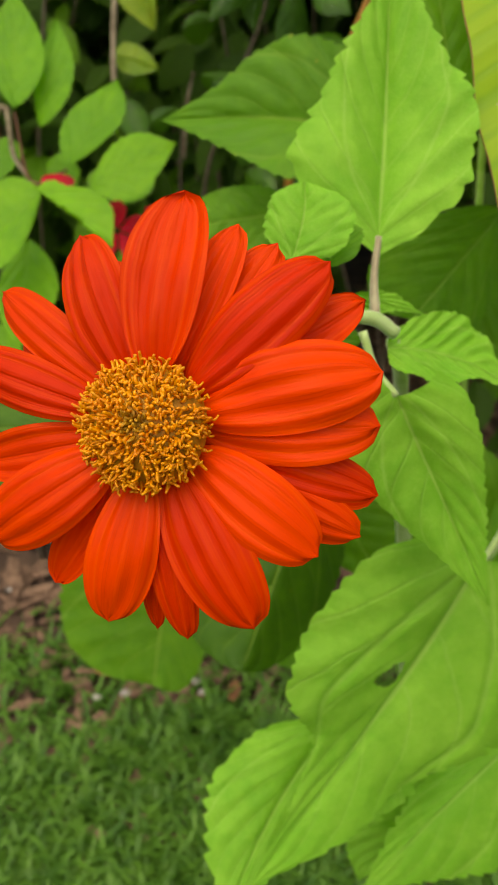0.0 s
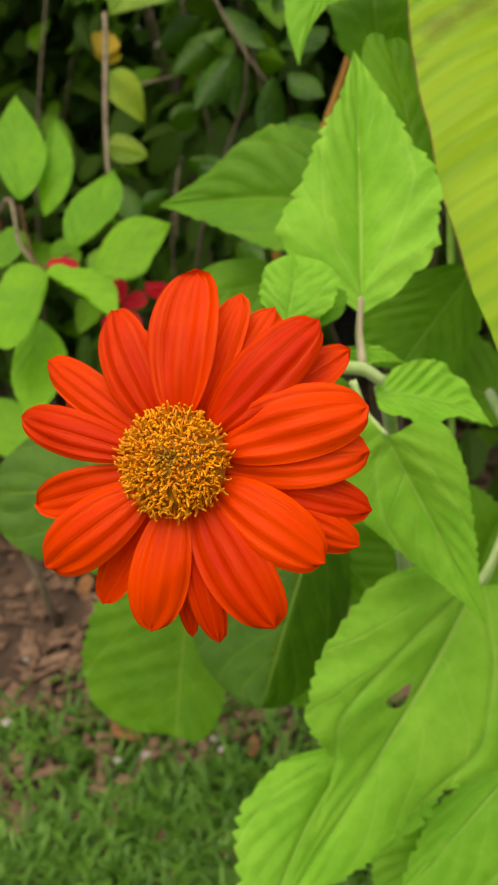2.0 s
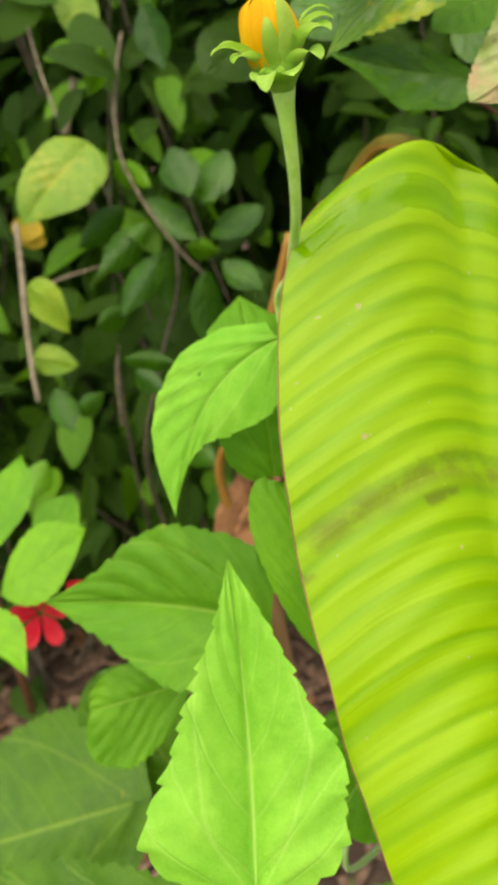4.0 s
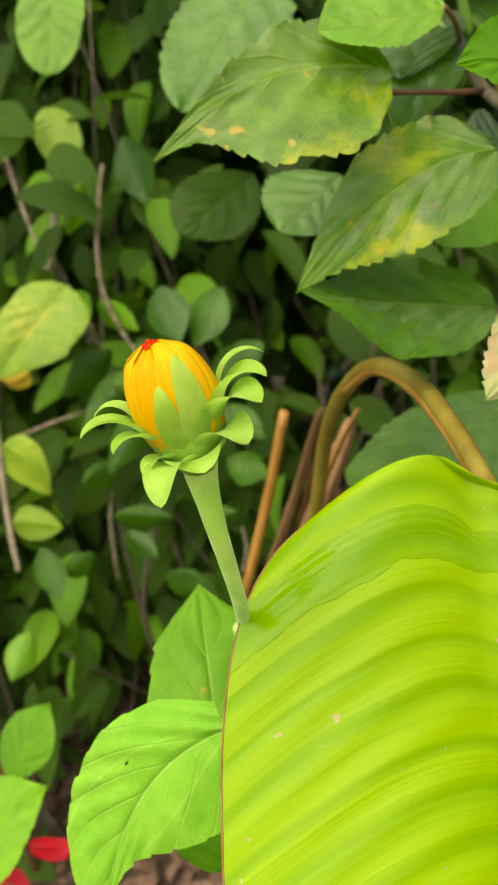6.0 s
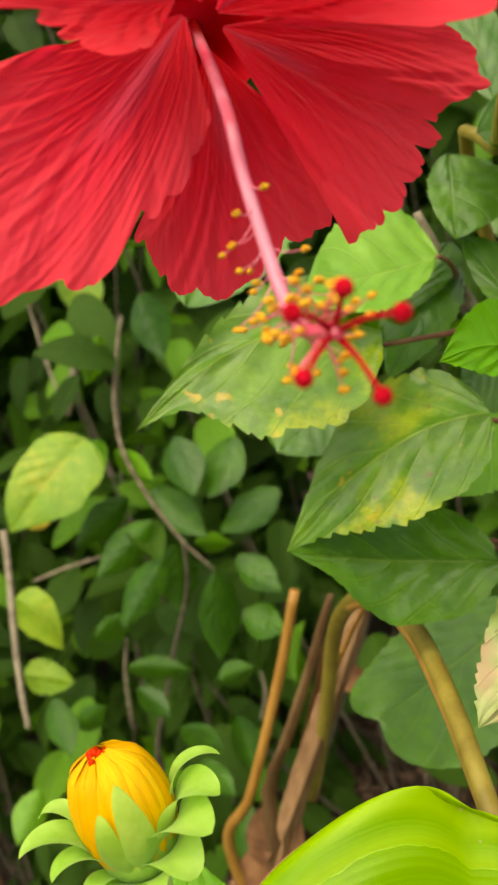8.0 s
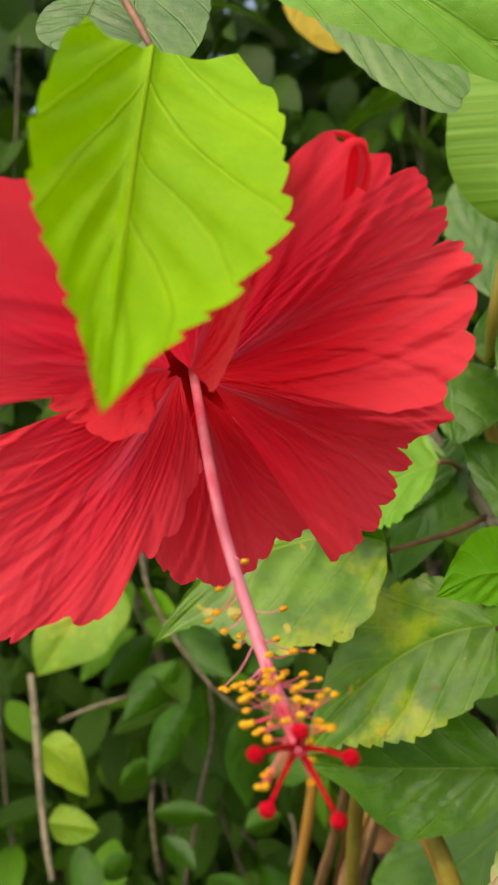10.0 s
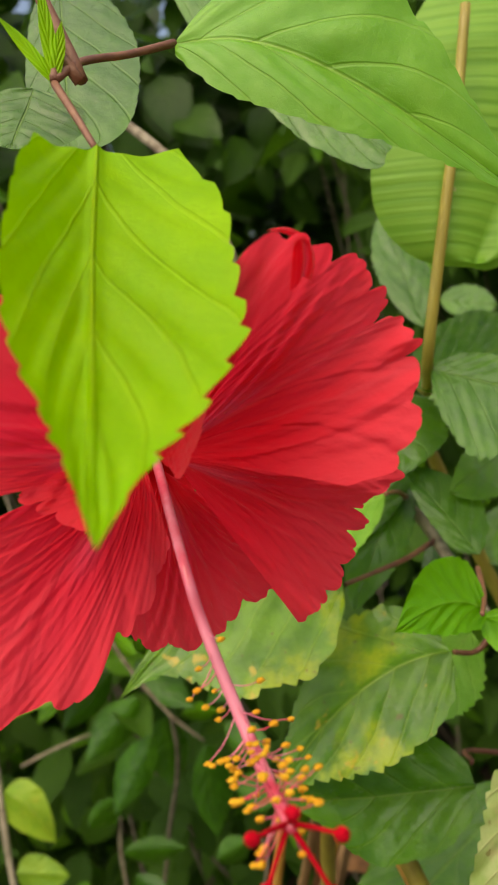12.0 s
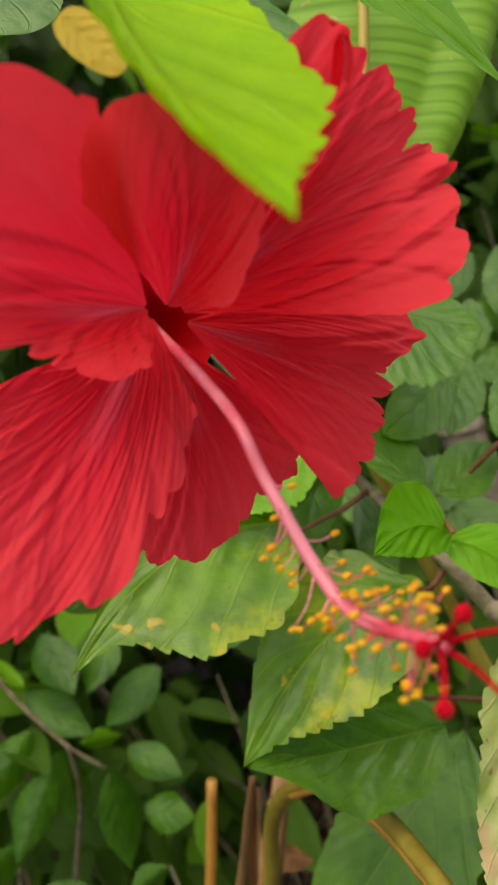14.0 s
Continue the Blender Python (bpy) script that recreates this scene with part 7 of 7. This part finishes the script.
leaf(yellowing_shrub, (-0.1778, 1.0714, 0.7325), (-0.1585, 1.0630, 0.7081), (-0.1543, 1.0683, 0.7220), (-0.1803, 1.0656, 0.7173), YELLOW_LEAF, label="small yellow fallen leaf caught in the twigs", um=0.5, k=0.8, teeth=6, bite=0.04, seed=165, nu=16, nv=8)

hedge_sprig = thing("hedge_sprig", None, "glossy dark green sprig with thin pale twigs before the hedge", "shrub")
# leaves given HEDGE_LIT have their brighter lighting painted in by colour
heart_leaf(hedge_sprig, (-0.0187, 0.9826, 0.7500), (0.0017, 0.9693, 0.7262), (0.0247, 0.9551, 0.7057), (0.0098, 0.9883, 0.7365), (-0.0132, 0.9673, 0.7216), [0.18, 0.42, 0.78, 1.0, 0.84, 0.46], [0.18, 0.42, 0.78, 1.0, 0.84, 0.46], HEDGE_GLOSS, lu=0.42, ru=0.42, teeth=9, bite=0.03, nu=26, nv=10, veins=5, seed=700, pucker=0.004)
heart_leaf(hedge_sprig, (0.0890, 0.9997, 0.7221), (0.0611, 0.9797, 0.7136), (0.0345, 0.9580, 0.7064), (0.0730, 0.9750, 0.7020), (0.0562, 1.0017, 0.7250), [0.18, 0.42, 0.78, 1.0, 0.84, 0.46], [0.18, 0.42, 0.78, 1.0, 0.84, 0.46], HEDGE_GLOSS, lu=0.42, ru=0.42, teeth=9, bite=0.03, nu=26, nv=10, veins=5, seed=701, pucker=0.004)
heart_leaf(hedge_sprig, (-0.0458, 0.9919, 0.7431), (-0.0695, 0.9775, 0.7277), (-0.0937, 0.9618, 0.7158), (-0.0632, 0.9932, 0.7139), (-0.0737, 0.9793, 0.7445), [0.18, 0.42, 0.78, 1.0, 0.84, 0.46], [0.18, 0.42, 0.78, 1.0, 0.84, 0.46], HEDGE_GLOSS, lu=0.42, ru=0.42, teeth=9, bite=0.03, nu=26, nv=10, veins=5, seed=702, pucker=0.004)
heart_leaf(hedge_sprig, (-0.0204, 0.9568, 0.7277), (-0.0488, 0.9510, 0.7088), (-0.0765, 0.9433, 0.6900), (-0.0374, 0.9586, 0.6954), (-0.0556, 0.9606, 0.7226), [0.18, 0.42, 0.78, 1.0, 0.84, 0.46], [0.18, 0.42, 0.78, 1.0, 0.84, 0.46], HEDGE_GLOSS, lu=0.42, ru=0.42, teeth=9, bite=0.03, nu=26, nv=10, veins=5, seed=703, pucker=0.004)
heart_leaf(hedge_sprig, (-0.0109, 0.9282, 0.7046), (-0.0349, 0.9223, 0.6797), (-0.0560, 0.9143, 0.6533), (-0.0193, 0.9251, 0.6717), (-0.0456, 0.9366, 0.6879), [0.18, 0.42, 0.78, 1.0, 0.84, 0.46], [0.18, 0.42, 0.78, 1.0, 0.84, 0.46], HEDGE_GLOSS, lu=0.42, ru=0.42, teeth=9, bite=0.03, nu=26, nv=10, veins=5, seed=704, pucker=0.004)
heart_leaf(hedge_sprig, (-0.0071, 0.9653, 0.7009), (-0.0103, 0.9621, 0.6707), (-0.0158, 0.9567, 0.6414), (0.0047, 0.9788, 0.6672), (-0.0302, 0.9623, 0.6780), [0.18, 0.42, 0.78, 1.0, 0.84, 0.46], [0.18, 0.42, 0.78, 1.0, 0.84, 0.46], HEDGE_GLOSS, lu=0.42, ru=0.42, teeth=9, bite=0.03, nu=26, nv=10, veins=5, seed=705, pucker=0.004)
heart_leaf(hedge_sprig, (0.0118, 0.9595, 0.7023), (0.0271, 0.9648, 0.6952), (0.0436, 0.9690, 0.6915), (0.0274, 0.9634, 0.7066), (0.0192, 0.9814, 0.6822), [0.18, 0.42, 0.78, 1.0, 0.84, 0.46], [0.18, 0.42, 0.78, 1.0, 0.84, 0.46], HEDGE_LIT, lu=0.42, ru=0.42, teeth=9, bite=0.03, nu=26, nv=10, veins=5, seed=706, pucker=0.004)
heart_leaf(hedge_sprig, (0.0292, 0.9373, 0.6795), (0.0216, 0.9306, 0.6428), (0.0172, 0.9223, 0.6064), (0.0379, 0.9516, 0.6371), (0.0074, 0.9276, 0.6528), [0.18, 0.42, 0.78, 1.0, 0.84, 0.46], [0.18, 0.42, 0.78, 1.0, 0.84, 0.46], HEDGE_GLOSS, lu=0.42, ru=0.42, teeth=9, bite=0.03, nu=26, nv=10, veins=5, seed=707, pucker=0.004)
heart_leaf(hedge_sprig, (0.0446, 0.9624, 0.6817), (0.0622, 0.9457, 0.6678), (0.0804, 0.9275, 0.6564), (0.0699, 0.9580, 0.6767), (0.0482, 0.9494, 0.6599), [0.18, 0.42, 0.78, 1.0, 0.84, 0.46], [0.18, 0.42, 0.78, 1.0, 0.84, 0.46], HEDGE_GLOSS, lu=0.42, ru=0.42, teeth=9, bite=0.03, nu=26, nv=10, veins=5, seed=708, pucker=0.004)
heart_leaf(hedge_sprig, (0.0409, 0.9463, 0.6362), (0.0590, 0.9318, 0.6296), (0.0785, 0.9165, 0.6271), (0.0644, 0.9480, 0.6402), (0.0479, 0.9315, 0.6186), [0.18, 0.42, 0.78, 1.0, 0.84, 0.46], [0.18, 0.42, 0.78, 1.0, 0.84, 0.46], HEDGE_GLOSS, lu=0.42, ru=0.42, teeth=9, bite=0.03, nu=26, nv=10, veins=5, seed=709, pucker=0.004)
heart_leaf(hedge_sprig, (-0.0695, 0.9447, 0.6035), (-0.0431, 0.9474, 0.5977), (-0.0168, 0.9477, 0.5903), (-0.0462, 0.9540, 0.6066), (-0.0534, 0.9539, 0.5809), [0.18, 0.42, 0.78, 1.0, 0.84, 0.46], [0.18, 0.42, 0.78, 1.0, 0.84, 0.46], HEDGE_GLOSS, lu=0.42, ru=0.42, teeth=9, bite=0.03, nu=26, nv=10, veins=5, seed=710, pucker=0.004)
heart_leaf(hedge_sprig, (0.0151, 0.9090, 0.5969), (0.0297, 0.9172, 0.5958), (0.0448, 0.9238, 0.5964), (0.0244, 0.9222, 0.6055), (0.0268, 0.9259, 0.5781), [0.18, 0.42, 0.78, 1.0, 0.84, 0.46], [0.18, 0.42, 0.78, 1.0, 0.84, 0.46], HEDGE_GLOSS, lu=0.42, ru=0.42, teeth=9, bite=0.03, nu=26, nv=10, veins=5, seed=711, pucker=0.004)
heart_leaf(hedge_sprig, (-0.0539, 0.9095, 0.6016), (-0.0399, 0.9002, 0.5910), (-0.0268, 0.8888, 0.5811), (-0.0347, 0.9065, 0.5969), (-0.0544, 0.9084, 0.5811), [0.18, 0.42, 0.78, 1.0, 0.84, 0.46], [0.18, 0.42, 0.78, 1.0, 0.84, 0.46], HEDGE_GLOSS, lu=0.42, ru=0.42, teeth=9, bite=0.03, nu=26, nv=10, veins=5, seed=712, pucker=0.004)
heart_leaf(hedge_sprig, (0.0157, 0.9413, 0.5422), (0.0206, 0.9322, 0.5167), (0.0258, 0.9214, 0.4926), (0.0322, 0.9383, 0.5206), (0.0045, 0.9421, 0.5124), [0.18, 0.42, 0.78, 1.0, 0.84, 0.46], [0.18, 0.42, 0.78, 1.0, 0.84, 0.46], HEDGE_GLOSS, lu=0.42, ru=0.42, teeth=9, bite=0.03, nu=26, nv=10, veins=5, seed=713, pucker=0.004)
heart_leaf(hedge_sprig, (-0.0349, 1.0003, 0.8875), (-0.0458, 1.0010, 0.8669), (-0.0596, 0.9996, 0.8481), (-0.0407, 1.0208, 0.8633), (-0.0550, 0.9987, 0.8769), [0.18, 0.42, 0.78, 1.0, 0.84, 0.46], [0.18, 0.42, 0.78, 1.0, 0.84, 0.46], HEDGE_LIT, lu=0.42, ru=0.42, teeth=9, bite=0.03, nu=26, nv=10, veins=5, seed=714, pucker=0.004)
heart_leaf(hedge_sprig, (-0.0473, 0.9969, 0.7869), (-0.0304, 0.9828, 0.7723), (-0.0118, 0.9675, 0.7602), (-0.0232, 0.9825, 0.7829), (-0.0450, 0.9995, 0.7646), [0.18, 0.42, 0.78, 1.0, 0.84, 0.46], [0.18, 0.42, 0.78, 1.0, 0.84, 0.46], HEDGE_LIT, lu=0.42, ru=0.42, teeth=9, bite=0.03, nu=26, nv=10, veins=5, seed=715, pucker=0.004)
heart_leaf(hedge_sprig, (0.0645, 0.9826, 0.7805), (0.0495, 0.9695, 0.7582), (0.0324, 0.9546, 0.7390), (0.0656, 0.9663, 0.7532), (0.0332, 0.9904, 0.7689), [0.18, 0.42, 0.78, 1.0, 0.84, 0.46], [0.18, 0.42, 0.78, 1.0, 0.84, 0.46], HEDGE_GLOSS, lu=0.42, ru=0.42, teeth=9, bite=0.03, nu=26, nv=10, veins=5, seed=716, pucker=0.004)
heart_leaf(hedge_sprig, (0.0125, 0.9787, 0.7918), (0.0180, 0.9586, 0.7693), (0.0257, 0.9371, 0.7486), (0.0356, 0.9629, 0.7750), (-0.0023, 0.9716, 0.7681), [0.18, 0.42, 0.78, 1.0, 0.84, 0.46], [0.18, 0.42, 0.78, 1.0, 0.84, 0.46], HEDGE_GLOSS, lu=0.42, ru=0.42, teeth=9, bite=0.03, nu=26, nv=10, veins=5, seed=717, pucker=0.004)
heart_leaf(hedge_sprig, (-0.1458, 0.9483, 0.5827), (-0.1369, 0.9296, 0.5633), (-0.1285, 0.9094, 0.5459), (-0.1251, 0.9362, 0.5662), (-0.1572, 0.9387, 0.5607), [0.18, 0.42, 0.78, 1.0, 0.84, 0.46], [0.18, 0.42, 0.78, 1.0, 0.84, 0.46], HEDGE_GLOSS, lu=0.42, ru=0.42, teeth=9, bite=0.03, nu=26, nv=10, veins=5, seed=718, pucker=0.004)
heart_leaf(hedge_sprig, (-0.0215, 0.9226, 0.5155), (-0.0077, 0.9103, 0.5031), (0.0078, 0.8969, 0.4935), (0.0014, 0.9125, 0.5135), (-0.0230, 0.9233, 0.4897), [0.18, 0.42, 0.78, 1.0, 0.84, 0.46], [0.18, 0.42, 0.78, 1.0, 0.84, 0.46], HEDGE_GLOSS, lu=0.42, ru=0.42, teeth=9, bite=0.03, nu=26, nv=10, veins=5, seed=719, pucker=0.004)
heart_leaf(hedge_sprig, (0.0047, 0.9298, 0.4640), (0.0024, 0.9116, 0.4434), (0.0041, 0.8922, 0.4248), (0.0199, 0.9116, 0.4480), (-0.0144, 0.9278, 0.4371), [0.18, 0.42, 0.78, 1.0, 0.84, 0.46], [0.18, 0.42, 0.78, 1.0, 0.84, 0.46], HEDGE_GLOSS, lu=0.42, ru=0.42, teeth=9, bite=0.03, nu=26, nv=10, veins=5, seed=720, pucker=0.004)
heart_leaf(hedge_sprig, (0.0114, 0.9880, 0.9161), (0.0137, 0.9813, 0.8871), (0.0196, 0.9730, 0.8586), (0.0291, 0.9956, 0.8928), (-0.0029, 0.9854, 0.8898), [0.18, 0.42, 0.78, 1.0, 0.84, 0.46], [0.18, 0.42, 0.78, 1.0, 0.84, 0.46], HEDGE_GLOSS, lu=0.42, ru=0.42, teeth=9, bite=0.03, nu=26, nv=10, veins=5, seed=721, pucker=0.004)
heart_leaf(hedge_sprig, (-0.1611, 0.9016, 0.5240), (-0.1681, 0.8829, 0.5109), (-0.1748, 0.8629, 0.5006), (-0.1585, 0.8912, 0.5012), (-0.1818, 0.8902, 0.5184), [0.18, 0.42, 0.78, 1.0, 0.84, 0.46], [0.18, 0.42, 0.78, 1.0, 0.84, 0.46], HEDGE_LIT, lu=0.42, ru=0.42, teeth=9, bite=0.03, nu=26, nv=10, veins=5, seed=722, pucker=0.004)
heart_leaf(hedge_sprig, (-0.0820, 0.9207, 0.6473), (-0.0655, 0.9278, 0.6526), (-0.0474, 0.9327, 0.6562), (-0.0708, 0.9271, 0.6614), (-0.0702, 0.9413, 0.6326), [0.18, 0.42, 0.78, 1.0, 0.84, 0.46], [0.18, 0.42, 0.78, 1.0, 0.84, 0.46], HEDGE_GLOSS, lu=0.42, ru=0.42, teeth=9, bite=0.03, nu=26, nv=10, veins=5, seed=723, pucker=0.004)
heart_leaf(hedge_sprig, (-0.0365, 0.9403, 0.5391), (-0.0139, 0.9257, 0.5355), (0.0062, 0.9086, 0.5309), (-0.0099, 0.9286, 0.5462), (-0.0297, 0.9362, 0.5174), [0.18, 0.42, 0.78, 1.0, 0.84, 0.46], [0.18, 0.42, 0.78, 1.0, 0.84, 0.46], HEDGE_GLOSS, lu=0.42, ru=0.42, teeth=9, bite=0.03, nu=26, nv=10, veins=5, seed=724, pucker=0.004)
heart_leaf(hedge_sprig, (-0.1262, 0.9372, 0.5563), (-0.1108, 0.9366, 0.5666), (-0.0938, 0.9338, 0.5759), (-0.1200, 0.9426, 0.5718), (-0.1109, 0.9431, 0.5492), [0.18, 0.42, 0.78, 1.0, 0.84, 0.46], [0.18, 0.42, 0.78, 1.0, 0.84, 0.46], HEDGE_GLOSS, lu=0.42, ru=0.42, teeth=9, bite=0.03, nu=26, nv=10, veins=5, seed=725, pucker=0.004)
tube(hedge_sprig, "twig", [(-0.0205, 1.0311, 0.8992), (-0.0313, 1.0159, 0.8622), (-0.0385, 1.0010, 0.8250), (-0.0373, 0.9869, 0.7865), (-0.0223, 0.9739, 0.7456), (0.0017, 0.9617, 0.7033), (0.0224, 0.9621, 0.6726)], [0.0016, 0.0018, 0.002, 0.002, 0.0018, 0.0016, 0.0012], BARK, n=36, sides=8, knob=0.12)
tube(hedge_sprig, "twig", [(-0.1236, 1.0970, 0.9250), (-0.1184, 1.0870, 0.8801), (-0.1078, 1.0669, 0.8333)], [0.0012, 0.0015, 0.0014], BARK, n=16, sides=7, knob=0.12)
tube(hedge_sprig, "twig", [(-0.0818, 1.0681, 0.8687), (-0.0899, 1.0615, 0.8448), (-0.1007, 1.0538, 0.8177)], [0.004, 0.0042, 0.004], BARK, n=12, sides=8, knob=0.12)
tube(hedge_sprig, "twig", [(-0.1378, 0.9302, 0.7521), (-0.1403, 0.9212, 0.7152), (-0.1455, 0.9087, 0.6649), (-0.1487, 0.8963, 0.6142), (-0.1486, 0.8908, 0.5908)], [0.0026, 0.0028, 0.0028, 0.0026, 0.0022], BARK, n=24, sides=8, knob=0.15)
tube(hedge_sprig, "twig", [(-0.1610, 1.0122, 0.6732), (-0.1233, 1.0086, 0.6824), (-0.0845, 1.0045, 0.6885)], [0.0016, 0.0016, 0.0014], BARK, n=14, sides=7, knob=0.12)
tube(hedge_sprig, "twig", [(0.0017, 0.9617, 0.7033), (-0.0064, 0.9601, 0.6572), (-0.0388, 0.9540, 0.5826), (-0.0775, 0.9715, 0.4575), (-0.0600, 1.0500, 0.2000), (-0.0500, 1.0800, 0.0300)], [0.0018, 0.002, 0.0022, 0.0026, 0.004, 0.005], HEDGE_TWIG, n=30, sides=7, knob=0.12)
tube(hedge_sprig, "twig", [(-0.0844, 1.0051, 0.6032), (-0.0920, 0.9969, 0.5728), (-0.0984, 0.9928, 0.5148)], [0.0016, 0.0018, 0.0018], BARK, n=14, sides=7, knob=0.12)
tube(hedge_sprig, "twig", [(0.0279, 1.0420, 0.5259), (0.0281, 1.0367, 0.5034), (0.0189, 1.0300, 0.4802)], [0.0014, 0.0016, 0.0014], BARK, n=14, sides=7, knob=0.12)
